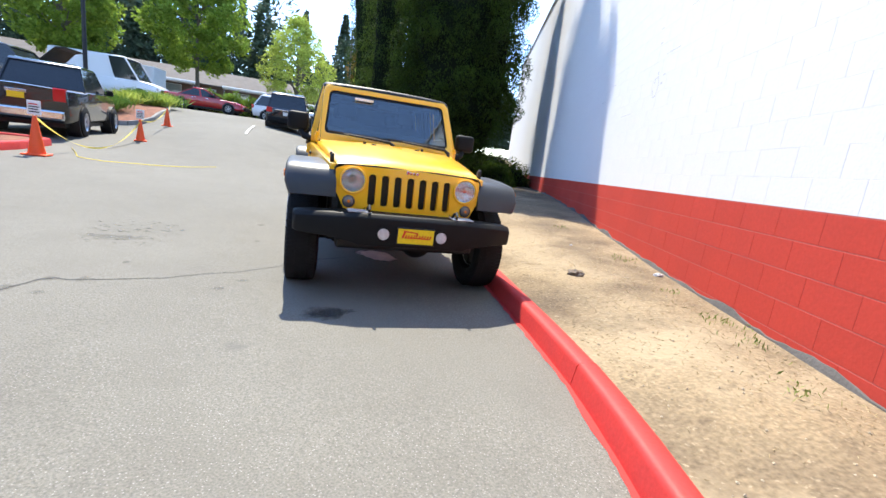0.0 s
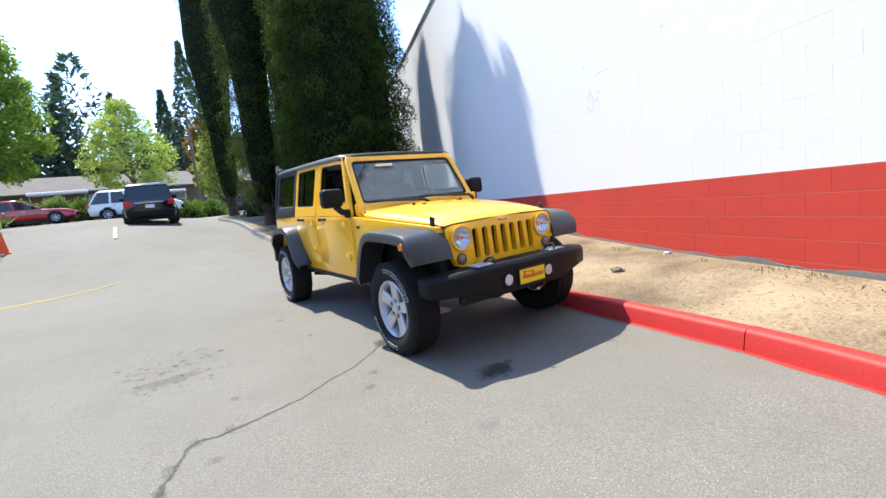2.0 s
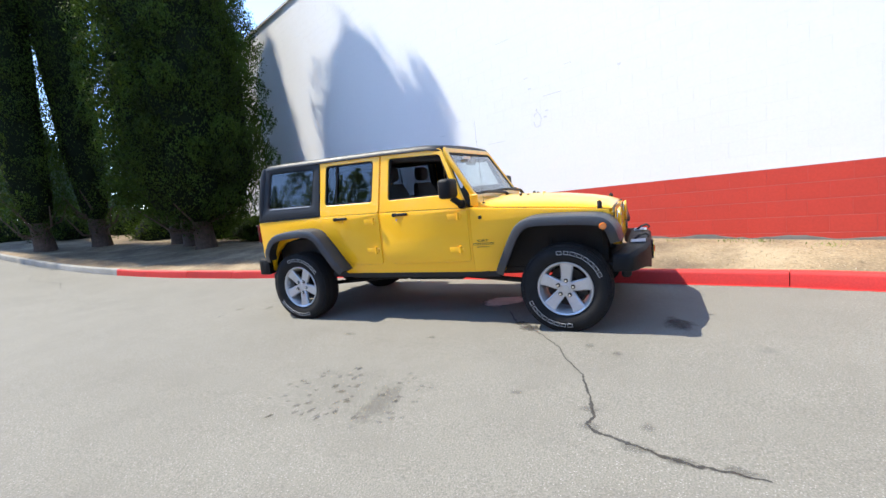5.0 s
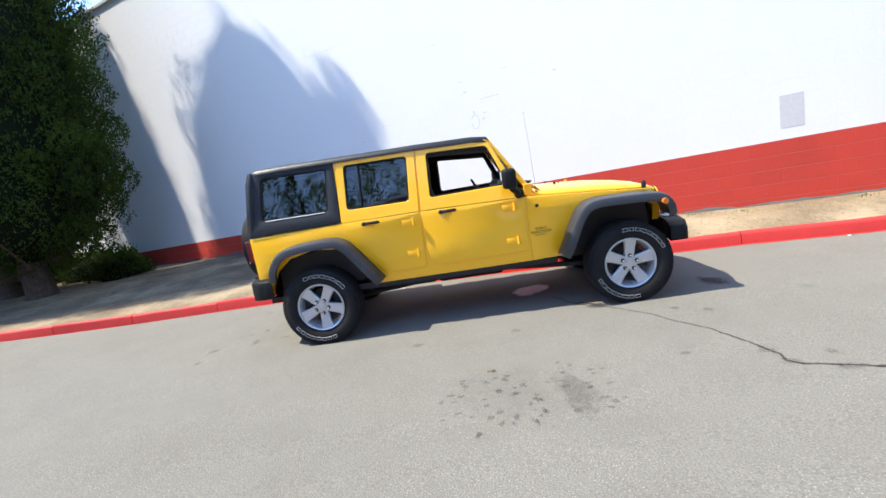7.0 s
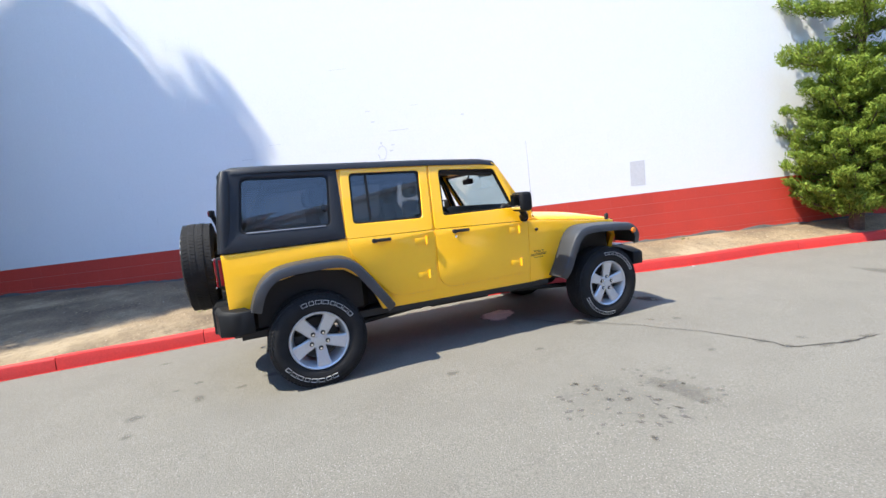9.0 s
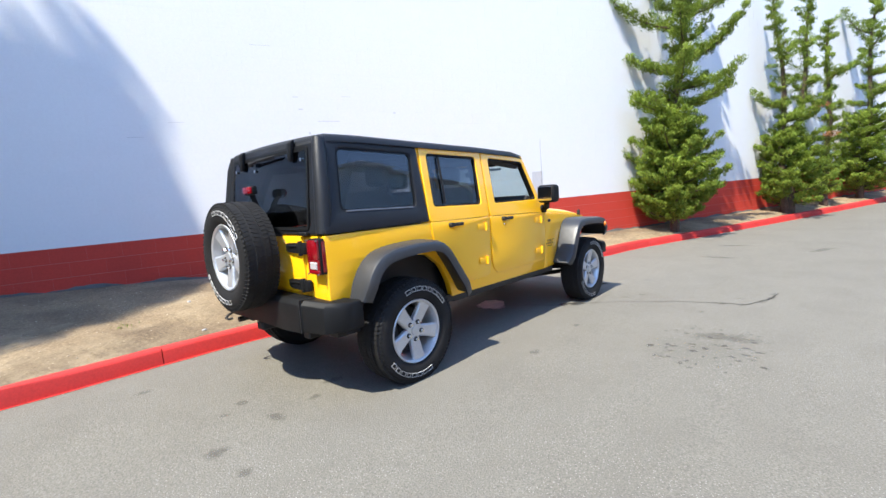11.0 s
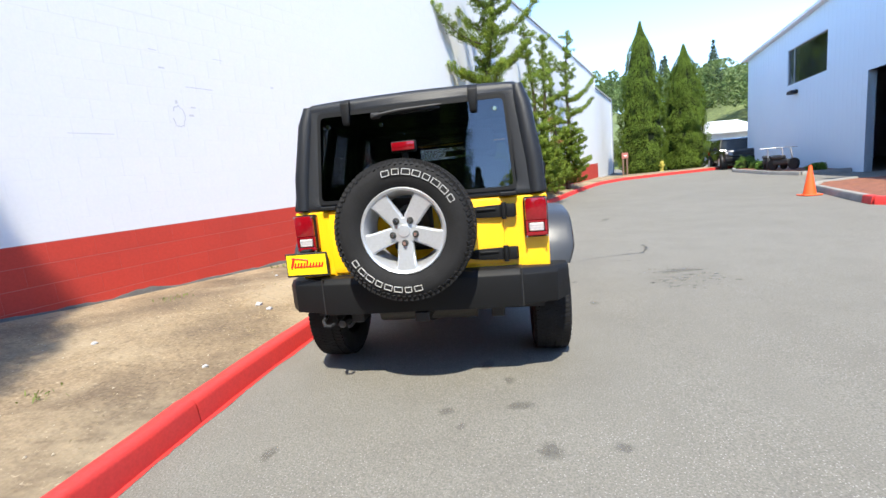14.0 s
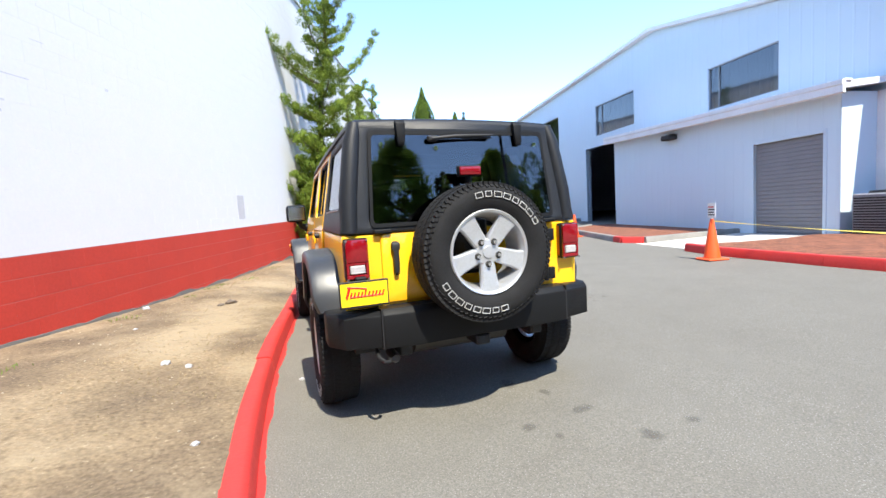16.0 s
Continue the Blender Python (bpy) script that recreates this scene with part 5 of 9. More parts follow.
pts = [(-7.25, -4.38), (-6.8, -2.1), front(-0.6), front(-2.9)]
plate(bm, [(0, 0), (1, 0), (1, 1), (0, 1)], lambda u, v, o: (*[(1 - u) * (1 - v) * pts[0][k] + u * (1 - v) * pts[1][k] + u * v * pts[2][k] + (1 - u) * v * pts[3][k] for k in (0, 1)], 0.19 + 0.03 * v + o), 0.08)
tagged(part("apron", tidy(bm), surf("pale_concrete", (0.52, 0.49, 0.44), rough=0.9, var=0.1, bump=0.3), None), "pale concrete apron leading to the roller door", "apron", kind="structure")
bed("bed_far", "narrow bed with shrubs along the workshop front", [front(-13.2, -0.4), front(-13.2, 1.15), front(-21.5, 1.15), front(-21.5, -0.1), front(-19.5, -0.7), front(-15.0, -0.7)], 0.10, MULCH, lambda i: CONCRETE if i != 1 else None)
for i, (s, o, r, h) in enumerate(((-20.6, 0.2, 0.7, 0.75), (-19.4, 0.35, 0.5, 0.45), (-18.1, 0.2, 0.55, 0.5), (-14.2, 0.5, 0.4, 0.35))):
    x, y = front(s, o)
    shrub("bed_shrub", "small green shrub in the workshop bed", x, y, gz(x, y) + 0.1, r, r, h, HEDGE, 80 + i, n=900, leaf=0.09, group="bed shrubs")
for i, (s, o) in enumerate(((-17.2, -0.1), (-16.3, 0.0), (-15.5, -0.1))):
    x, y = front(s, o)
    t = thing("motor_scooter", "dark motor scooter parked in the workshop bed", "scooter", Matrix.Translation((x, y, gz(x, y) + 0.14)) @ Matrix.Rotation(1.2 + 0.3 * i, 4, "Z"), group="parked scooters")
    bm = bmesh.new()
    box(bm, (-0.45, -0.12, 0.22), (0.35, 0.12, 0.45), 0.05)
    box(bm, (-0.50, -0.13, 0.45), (0.05, 0.13, 0.62), 0.05)
    part("body", bm, BLACK, t)
    for xx in (-0.52, 0.52):
        part("wheel", cylm((xx, -0.05, 0.24), (xx, 0.05, 0.24), 0.24, n=20), RUBBER, t)
    bm = bmesh.new()
    tube(bm, [(0.52, 0, 0.25), (0.38, 0, 0.75), (0.34, 0, 0.90)], 0.03, 8)
    tube(bm, [(0.34, -0.3, 0.93), (0.34, 0.3, 0.93)], 0.015, 6)
    part("handlebar", bm, STEEL, t)

# ---- low white building past the block wall, shed and hillside ----


def simple_house(name, label, m, L, W, h, roof_h, wall_mat, roof_mat, openings=(), group=""):
    """A plain gabled building; local x along the ridge; openings on its -y front: (x, z, width, height)."""
    t = thing(name, label, "building", m, group=group)
    th = 0.2
    for y in (-W / 2, W / 2 - th):
        part("side_wall", boxm((-L / 2, y, -0.5), (L / 2, y + th, h)), wall_mat, t)
    for x in (-L / 2, L / 2 - th):
        bm = bmesh.new()
        prism(bm, [(-W / 2 + th, -0.5), (W / 2 - th, -0.5), (W / 2 - th, h), (0, h + roof_h), (-W / 2 + th, h)], x, x + th, "x")
        part("gable", bm, wall_mat, t)
    for sg in (-1, 1):
        bm = bmesh.new()
        prism(bm, [(sg * (W / 2 + 0.7), h - 0.7 * roof_h / (W / 2)), (0, h + roof_h), (0, h + roof_h + 0.14), (sg * (W / 2 + 0.7), h - 0.7 * roof_h / (W / 2) + 0.14)], -L / 2 - 0.6, L / 2 + 0.6, "x")
        part("roof_slope", bm, roof_mat, t)
    for x, z, w, hh in openings:
        win = part("window", boxm((x - w / 2, -W / 2 - 0.05, z), (x + w / 2, -W / 2 + 0.05, z + hh)), TRIM_WHITE, t)
        part("pane", boxm((x - w / 2 + 0.06, -W / 2 - 0.07, z + 0.06), (x + w / 2 - 0.06, -W / 2 - 0.045, z + hh - 0.06)), SHOP_GLASS, win)
    return t


def wall_frame(s, off):
    p = WALL_P + WALL_D * s + WALL_N * off
    return Matrix(((WALL_D.x, -WALL_N.x, 0, p.x), (WALL_D.y, -WALL_N.y, 0, p.y), (0, 0, 1, 0), (0, 0, 0, 1)))


low = thing("low_white_building", "low white block building past the tall wall", "building", wall_frame(WALL_S0, 0))
bm = bmesh.new()
loft(bm, [[(x, 0.05, 0.2), (x, 9.0, 0.2), (x, 9.0, 6.8), (x, 0.05, 6.8)] for x in (-7.3, -0.02)])
part("wall", tidy(bm), WALL_WHITE, low)
bm = bmesh.new()
loft(bm, [[(x, -0.02, 6.81), (x, 9.05, 6.81), (x, 9.05, 6.90), (x, -0.02, 6.90)] for x in (-7.4, -0.03)])
part("roof", tidy(bm), surf("pale_roof_edge", (0.42, 0.42, 0.43), rough=0.8), low)
# end of the white building, coloured grey for the shade on it
part("end_wall", boxm((-7.5, 0.0, 0.2), (-7.32, 9.0, 6.75)), surf("shaded_end_grey", (0.30, 0.31, 0.33), rough=0.8), low)

simple_house("white_shed", "white gabled shed with one open bay", Matrix.Translation((-19.5, -45.0, 0.9)) @ Matrix.Rotation(radians(8), 4, "Z"), 9.0, 8.0, 3.1, 1.2, TRIM_WHITE, surf("pale_shed_roof", (0.55, 0.55, 0.54), rough=0.7))
# near-black panel on the wall, painted for the shade inside the bay
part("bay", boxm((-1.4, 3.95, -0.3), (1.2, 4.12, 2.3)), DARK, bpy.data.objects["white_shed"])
simple_house("school_building", "long low school building with a brown shingle roof", Matrix.Translation((-14.0, 57.0, 2.25)), 56.0, 11.0, 2.8, 1.75, TIMBER, ROOF_BROWN,
             [(-18 + 3.4 * i, 1.2, 1.6, 1.1) for i in range(12)])
for i, x in enumerate((-14.7, -7.7, 0.5)):
    t = thing("awning", "white flat awning over a school entrance", "awning", Matrix.Translation((x, 50.4, gz(x, 50) + 2.5)), group="school awnings")
    part("canopy", boxm((-2.2, -0.9, 0.0), (2.2, 0.9, 0.28), 0.06), TRIM_WHITE, t)
    for sx in (-2.0, 2.0):
        part("post", cylm((sx, -0.7, -2.6), (sx, -0.7, 0.02), 0.05, n=8), STEEL, t)


def hillside():
    """Wooded slope behind the workshop and the shed."""
    verts, faces, nx, ny = [], [], 40, 12
    for j in range(ny):
        for i in range(nx):
            x, y = -75 + 110 * i / (nx - 1), -50 - 75 * j / (ny - 1)
            z = 0.6 + 25 * (j / (ny - 1)) ** 0.8 * (0.75 + 0.25 * math.sin(i * 0.35)) + 0.8 * noise.noise((x * 0.08, y * 0.08, 0))
            verts.append((x, y, z if j else -0.2))
    faces = [(j * nx + i, (j + 1) * nx + i, (j + 1) * nx + i + 1, j * nx + i + 1) for j in range(ny - 1) for i in range(nx - 1)]
    tagged(part_mesh("backdrop_hill", raw_mesh("backdrop_hill", verts, faces), HILL, None, smooth=True, angle=80), "scrubby green hillside behind the shed", "hill", kind="structure")
    r = random.Random(9)
    sparse, dense = [], []
    for _ in range(170):
        x, y = r.uniform(-70, 30), r.uniform(-118, -78)
        j = (-50 - y) / 75 * (ny - 1) / (ny - 1)
        z = 0.6 + 25 * max(0, j) ** 0.8 * 0.8
        dense.append((x, y, z - 0.5, r.uniform(4, 8.5), r.uniform(2.6, 4.4)))
    far_woods("woods_hill", "mixed trees on the far hillside", dense, FAR_TREE, 12, conifer=0.35, leaf=0.9)
    for _ in range(16):
        x, y = r.uniform(-50, 20), r.uniform(-122, -95)
        sparse.append((x, y, 17, r.uniform(6, 11), r.uniform(2.0, 3.0)))
    far_woods("firs_hill", "dark firs on the hill crest", sparse, FIR, 13, conifer=1.0, leaf=0.9)
    scrub = [(r.uniform(-60, 20), r.uniform(-70, -52), 0.6 + r.uniform(0, 3), r.uniform(1.5, 3.0), r.uniform(1.4, 2.4)) for _ in range(60)]
    far_woods("scrub_hill", "yellowish scrub on the hillside", scrub, leaf_mat("scrub_leaf", (0.14, 0.18, 0.05), (0.22, 0.25, 0.09)), 14, conifer=0.0, leaf=0.7)


hillside()

# ---- the yellow off-road car: it faces -y, centred on x = 0, axles at y = -1.4735 and 1.4735 ----
BRAKE = surf("dark_brake", (0.06, 0.058, 0.055), rough=0.6, metal=0.5, var=0.2)
AXLE, TYRE_R, HUB_Z, LIFT = 1.4735, 0.383, 0.378, 0.036


def wheel_tyre_mesh():
    """Tread tyre round the z axis, outer side up."""
    bm = bmesh.new()
    w, R = 0.122, TYRE_R
    prof = [(0.227, -w + 0.03), (0.262, -w + 0.006), (0.312, -w - 0.004), (0.350, -w + 0.008), (R - 0.014, -w + 0.028), (R - 0.006, -w + 0.05), (R - 0.001, -0.03), (R - 0.001, 0.03),
            (R - 0.006, w - 0.05), (R - 0.014, w - 0.028), (0.350, w - 0.008), (0.312, w + 0.004), (0.256, w - 0.008), (0.227, w - 0.03)]
    lathe(bm, prof, n=64, close=True)
    # shoulder and centre tread blocks
    for row, (h, wid, off, count) in enumerate(((-0.083, 0.046, 0.0, 76), (-0.03, 0.040, 0.5, 76), (0.03, 0.040, 0.0, 76), (0.083, 0.046, 0.5, 76))):
        for i in range(count):
            a = 2 * math.pi * (i + off) / count
            r0, r1 = R - 0.016, R + (0.0015 if abs(h) < 0.05 else -0.001)
            if abs(h) > 0.05:
                r0, r1 = R - 0.02, R - 0.0035
            m = Matrix.Rotation(a, 4, "Z") @ Matrix.Translation(((r0 + r1) / 2, 0, h)) @ Matrix.Rotation(0.3 if row % 2 else -0.3, 4, "X")
            r = bmesh.ops.create_cube(bm, size=1.0)
            bmesh.ops.transform(bm, matrix=m @ Matrix.Diagonal((r1 - r0, 0.0262, wid, 1)), verts=r["verts"])
    # slanted lugs down both shoulders
    for sg in (-1, 1):
        for i in range(76):
            m = Matrix.Rotation(2 * math.pi * (i + 0.25 * sg) / 76, 4, "Z") @ Matrix.Translation((R - 0.0245, 0, sg * 0.104)) @ Matrix.Rotation(sg * 0.80, 4, "Y") @ Matrix.Rotation(sg * 0.35, 4, "Z")
            r = bmesh.ops.create_cube(bm, size=1.0)
            bmesh.ops.transform(bm, matrix=m @ Matrix.Diagonal((0.034 if i % 2 else 0.026, 0.0165, 0.012, 1)), verts=r["verts"])
    return tidy(bm)


def wheel_letters(first):
    """One arc of outlined white marks on the outer wall."""
    bm = bmesh.new()

    def mark(ang, w, h, r):
        m = Matrix.Rotation(ang, 4, "Z") @ Matrix.Translation((r, 0, 0.1235)) @ Matrix.Rotation(0.10, 4, "Y")
        t = 0.0032
        bars = [((-h / 2, -w / 2), (-h / 2 + t, w / 2)), ((h / 2 - t, -w / 2), (h / 2, w / 2)), ((-h / 2, -w / 2), (h / 2, -w / 2 + t)), ((-h / 2, w / 2 - t), (h / 2, w / 2))]
        for a, b in bars:
            box(bm, (a[0], a[1], -0.004), (b[0], b[1], 0.003), m=m)
    for i in range(8):
        mark(radians(first) - i * 0.178, (0.044, 0.038, 0.047)[i % 3], 0.031, 0.313)
    return bm


def wheel_rim_mesh():
    """Five-spoke alloy wheel, outer side up."""
    bm = bmesh.new()
    barrel = [(0.238, 0.092), (0.246, 0.100), (0.240, 0.106), (0.228, 0.100), (0.216, 0.075), (0.205, 0.03), (0.195, -0.06), (0.200, -0.06), (0.212, 0.0), (0.228, 0.06)]
    lathe(bm, barrel, n=64, close=True)
    # hub plate
    lathe(bm, [(0.0005, 0.03), (0.072, 0.03), (0.078, 0.062), (0.070, 0.072), (0.036, 0.076), (0.034, 0.082), (0.0005, 0.084)], n=30)
    for i in range(5):
        a = 2 * math.pi * i / 5 + math.pi / 2
        m = Matrix.Rotation(a, 4, "Z")
        ring = []
        for r, half, top, thick in ((0.045, 0.036, 0.070, 0.04), (0.08, 0.046, 0.074, 0.038), (0.14, 0.050, 0.082, 0.034), (0.19, 0.055, 0.088, 0.03), (0.224, 0.066, 0.092, 0.026)):
            ring.append([m @ Vector(p) for p in ((r, -half, top - thick), (r, -half, top - 0.010), (r, -half + 0.010, top), (r, half - 0.010, top), (r, half, top - 0.010), (r, half, top - thick))])
        loft(bm, ring)
    bmesh.ops.scale(bm, vec=(0.95, 0.95, 1), verts=bm.verts[:])
    return tidy(bm)


def wheel_back_mesh():
    """Brake disc and drum behind the spokes."""
    bm = bmesh.new()
    lathe(bm, [(0.0005, -0.05), (0.165, -0.05), (0.165, -0.02), (0.10, -0.02), (0.09, 0.028), (0.0005, 0.028)], n=40)
    box(bm, (0.09, -0.06, -0.06), (0.185, 0.06, 0.005), 0.01)
    return tidy(bm)


# dark disc standing proud of the hub, painted for the shade of a nut recess
def nut_pocket(i):
    a = 2 * math.pi * i / 5 + math.pi / 2
    c = Vector((0.066 * math.cos(a), 0.066 * math.sin(a), 0.066))
    return cylm(c, c + Vector((0, 0, 0.012)), 0.0195, 0.0185, n=14)


def wheel_nut(i):
    a = 2 * math.pi * i / 5 + math.pi / 2
    c = Vector((0.066 * math.cos(a), 0.066 * math.sin(a), 0.07))
    return cylm(c, c + Vector((0, 0, 0.026)), 0.0120, 0.010, n=8)


WHEEL_MESHES = []


def wheel(parent, m, disc=True):
    """A wheel under parent at the pose m, with z along its axle outwards."""
    if not WHEEL_MESHES:
        rows = [("tyre", wheel_tyre_mesh(), RUBBER), ("rim", wheel_rim_mesh(), ALLOY), ("brake_disc", wheel_back_mesh(), BRAKE)]
        rows += [("tyre_mark", wheel_letters(101 + 180 * i), LETTER) for i in range(2)] + [("wheel_nut", wheel_nut(i), CHROME) for i in range(5)] + [("nut_pocket", nut_pocket(i), BRAKE) for i in range(5)]
        for key, bm, mat in rows:
            me = bpy.data.meshes.new(key)
            bm.to_mesh(me)
            bm.free()
            me.materials.append(mat)
            me.shade_smooth()
            me.set_sharp_from_angle(angle=radians(32))
            WHEEL_MESHES.append((key, me))
    w = new("wheel")
    w.empty_display_size = 0.1
    w.parent = parent
    w.matrix_basis = m
    labels = {"tyre": "black all-terrain tyre", "rim": "silver five-spoke alloy rim", "tyre_mark": "raised white outline marks"}
    for key, me in WHEEL_MESHES:
        if key == "brake_disc" and not disc:
            continue
        ob = new(key, me)
        ob.parent = w
        if key in labels:
            ob["label"] = labels[key]
    return w


def build_jeep():
    j = thing("off_road_car", "bright yellow four-door off-road car with black hardtop parked against the kerb", "car", Matrix.Translation((0, 0, LIFT)))

    def side_of(sg):
        def f(y, z, off):
            x = 0.762 - 0.112 * max(0.0, (z - 1.10) / 0.60) - 0.03 * max(0.0, (0.72 - z) / 0.26) ** 1.5
            if y < -0.62:
                x -= (-0.62 - y) * 0.115
            return (sg * (x + off), y, z)
        return f

    def side_plate(bm, outline, f, t):
        """A sheet on the curved side, cut into level strips so that it bends only where the side bends."""
        dense = []
        for p, q in zip(outline, outline[1:] + outline[:1]):
            k = max(1, int(abs(q[1] - p[1]) / 0.04))
            dense += [(p[0] + (q[0] - p[0]) * i / k, p[1] + (q[1] - p[1]) * i / k) for i in range(k)]
        plate(bm, dense, f, t)
        for z in (0.50, 0.54, 0.58, 0.62, 0.66, 0.72, 0.86, 1.0):
            bmesh.ops.bisect_plane(bm, geom=bm.verts[:] + bm.edges[:] + bm.faces[:], plane_co=(0, 0, z), plane_no=(0, 0, 1), dist=1e-4)

    # tub sides with the arches cut out
    arch = [(0.90, 0.465), (0.955, 0.60), (1.06, 0.76), (1.20, 0.86), (1.4735, 0.905), (1.74, 0.86), (1.88, 0.76), (1.965, 0.62), (1.985, 0.54)]
    tub_side = [(-0.62, 0.465)] + arch + [(2.085, 0.54), (2.095, 1.112), (1.15, 1.105), (-0.62, 1.082)]
    for sg in (-1, 1):
        f = side_of(sg)
        bm = bmesh.new()
        side_plate(bm, tub_side, f, 0.055)
        part("body_side", soften(tidy(bm), 0.006, 2, 50), YELLOW, j, smooth=True)
        # cowl side and fender above the flare
        bm = bmesh.new()
        fender = [(-0.62, 0.465), (-0.62, 1.082), (-1.83, 0.972), (-1.845, 0.80), (-1.72, 0.87), (-1.22, 0.90), (-1.05, 0.84), (-0.96, 0.70), (-0.90, 0.465)]
        side_plate(bm, fender, f, 0.05)
        part("fender", soften(tidy(bm), 0.006, 2, 50), YELLOW, j, smooth=True)
    # floor, firewall, rear panel, inner arches
    bm = bmesh.new()
    box(bm, (-0.72, -0.75, 0.44), (0.72, 2.03, 0.50))
    box(bm, (-0.70, -0.80, 0.44), (0.70, -0.74, 1.06))
    for sg in (-1, 1):
        box(bm, (sg * 0.45 - 0.22, 1.0, 0.46), (sg * 0.45 + 0.22, 1.95, 0.92), 0.05)
        box(bm, (sg * 0.42 - 0.16, -1.80, 0.45), (sg * 0.42 + 0.16, -0.80, 0.90), 0.04)
    part("floor_pan", bm, BLACK, j)
    bm = bmesh.new()
    box(bm, (-0.735, 2.03, 0.54), (0.735, 2.09, 1.112), 0.012)
    part("rear_panel", bm, YELLOW, j)

    # doors
    def door(sg, name, outer, r, win_out, win_in, win_r, handle_y, hinges, tint):
        f = side_of(sg)
        up = lambda y, z, o: f(y, z, o + 0.013)  # noqa: E731
        bm = bmesh.new()
        side_plate(bm, rpoly(outer, r), up, 0.03)
        d = part(name, soften(tidy(bm), 0.006, 2, 50), YELLOW, j, smooth=True)
        bm = bmesh.new()
        plate_hole(bm, rpoly(win_out, 0.03), rpoly(win_in, win_r), lambda y, z, o: f(y, z, o + 0.012), 0.05)
        part("window_frame", soften(tidy(bm), 0.004, 1, 50), YELLOW, d, smooth=True)
        bm = bmesh.new()
        plate_hole(bm, rpoly(win_out, 0.03), rpoly(win_in, win_r), lambda y, z, o: f(y, z, o - 0.040), 0.02)
        part("inner_trim", tidy(bm), PLASTIC, d)
        bm = bmesh.new()
        plate(bm, rpoly(outer, r), lambda y, z, o: f(y, z, o - 0.060), 0.03)
        part("door_card", tidy(bm), SEAT, d)
        bm = bmesh.new()
        grow = [(u, v) for u, v in win_in]
        c = [sum(p[i] for p in grow) / len(grow) for i in (0, 1)]
        small = [(c[0] + (u - c[0]) * 0.955, c[1] + (v - c[1]) * 0.935) for u, v in grow]
        plate_hole(bm, rpoly(grow, win_r), rpoly(small, win_r), lambda y, z, o: f(y, z, o + 0.001), 0.03)
        part("window_seal", tidy(bm), PLASTIC, d)
        if tint is not None:
            bm = bmesh.new()
            plate(bm, rpoly(small, win_r), lambda y, z, o: f(y, z, o - 0.012), 0.004)
            part("window_glass", tidy(bm), tint, d)
            if name == "rear_door":
                bm = bmesh.new()
                x, y0 = 0.755, 0.93
                tube(bm, [f(0.925, 1.25, 0.004), f(0.915, 1.63, 0.002)], 0.009, 6)
                part("window_divider", bm, PLASTIC, d)
        # paddle handle and lock
        bm = bmesh.new()
        x = 0.762 + 0.03
        box(bm, (sg * x - 0.012, handle_y - 0.085, 1.055), (sg * x + 0.012, handle_y + 0.075, 1.082), 0.008, seg=2)
        cyl(bm, (sg * 0.765, handle_y + 0.062, 1.068), (sg * (x + 0.018), handle_y + 0.062, 1.068), 0.019, n=14)
        part("door_handle", bm, BLACK, d, "black paddle handle", smooth=True)
        bm = bmesh.new()
        cyl(bm, (sg * 0.77, handle_y - 0.005, 1.042), (sg * 0.779, handle_y - 0.005, 1.042), 0.03, n=18)
        part("handle_recess", bm, YELLOW, d)
        if name == "front_door":
            bm = bmesh.new()
            cyl(bm, (sg * 0.77, handle_y + 0.048, 1.017), (sg * 0.782, handle_y + 0.048, 1.017), 0.011, n=12)
            part("door_lock", bm, CHROME, d, smooth=True)
        for hy, hz in hinges:
            bm = bmesh.new()
            x = abs(f(hy, hz, 0)[0])
            box(bm, (sg * (x + 0.008) - 0.012, hy - 0.012, hz - 0.027), (sg * (x + 0.008) + 0.022 * (1 if sg > 0 else 0) + 0.012 * (0 if sg > 0 else 1) - (0.022 if sg < 0 else 0), hy + 0.095, hz + 0.027), 0.008, seg=2)
            cyl(bm, (sg * (x + 0.022), hy - 0.018, hz - 0.036), (sg * (x + 0.022), hy - 0.018, hz + 0.036), 0.013, n=10)
            box(bm, (sg * (x + 0.012) - 0.012, hy - 0.05, hz - 0.02), (sg * (x + 0.012) + 0.012, hy - 0.01, hz + 0.02), 0.006)
            part("hinge", bm, YELLOW, d, smooth=True)
        return d

    for sg in (-1, 1):
        fd = door(sg, "front_door", [(0.365, 1.10), (0.365, 0.56), (-0.598, 0.572), (-0.60, 1.082)], [0.02, 0.17, 0.04, 0.02],
                  [(0.365, 1.105), (0.335, 1.695), (-0.345, 1.672), (-0.60, 1.085)], [(0.262, 1.215), (0.245, 1.635), (-0.330, 1.612), (-0.485, 1.225)],
                  0.035, 0.12, ((-0.49, 0.690), (-0.49, 1.01)), None)
        rd = door(sg, "rear_door", [(1.148, 1.105), (1.115, 0.93), (0.80, 0.562), (0.395, 0.562), (0.382, 1.10)], [0.02, 0.10, 0.10, 0.05, 0.02],
                  [(1.150, 1.105), (1.130, 1.705), (0.352, 1.695), (0.382, 1.105)], [(1.078, 1.222), (1.058, 1.650), (0.432, 1.640), (0.462, 1.215)],
                  0.04, 0.865, ((0.47, 0.715), (0.47, 1.018)), TINT_GLASS)
        # thin quarter pane behind the mirror
        f = side_of(sg)
        bm = bmesh.new()
        arm = [(sg * 0.765, -0.56, 1.12), (sg * 0.83, -0.55, 1.14), (sg * 0.86, -0.50, 1.19)]
        tube(bm, arm, [0.036, 0.03, 0.03], 10)
        cyl(bm, (sg * 0.76, -0.565, 1.12), (sg * 0.80, -0.565, 1.12), 0.042, n=16)
        mr = part("mirror", bm, PLASTIC, fd, "black door mirror", smooth=True)
        bm = bmesh.new()
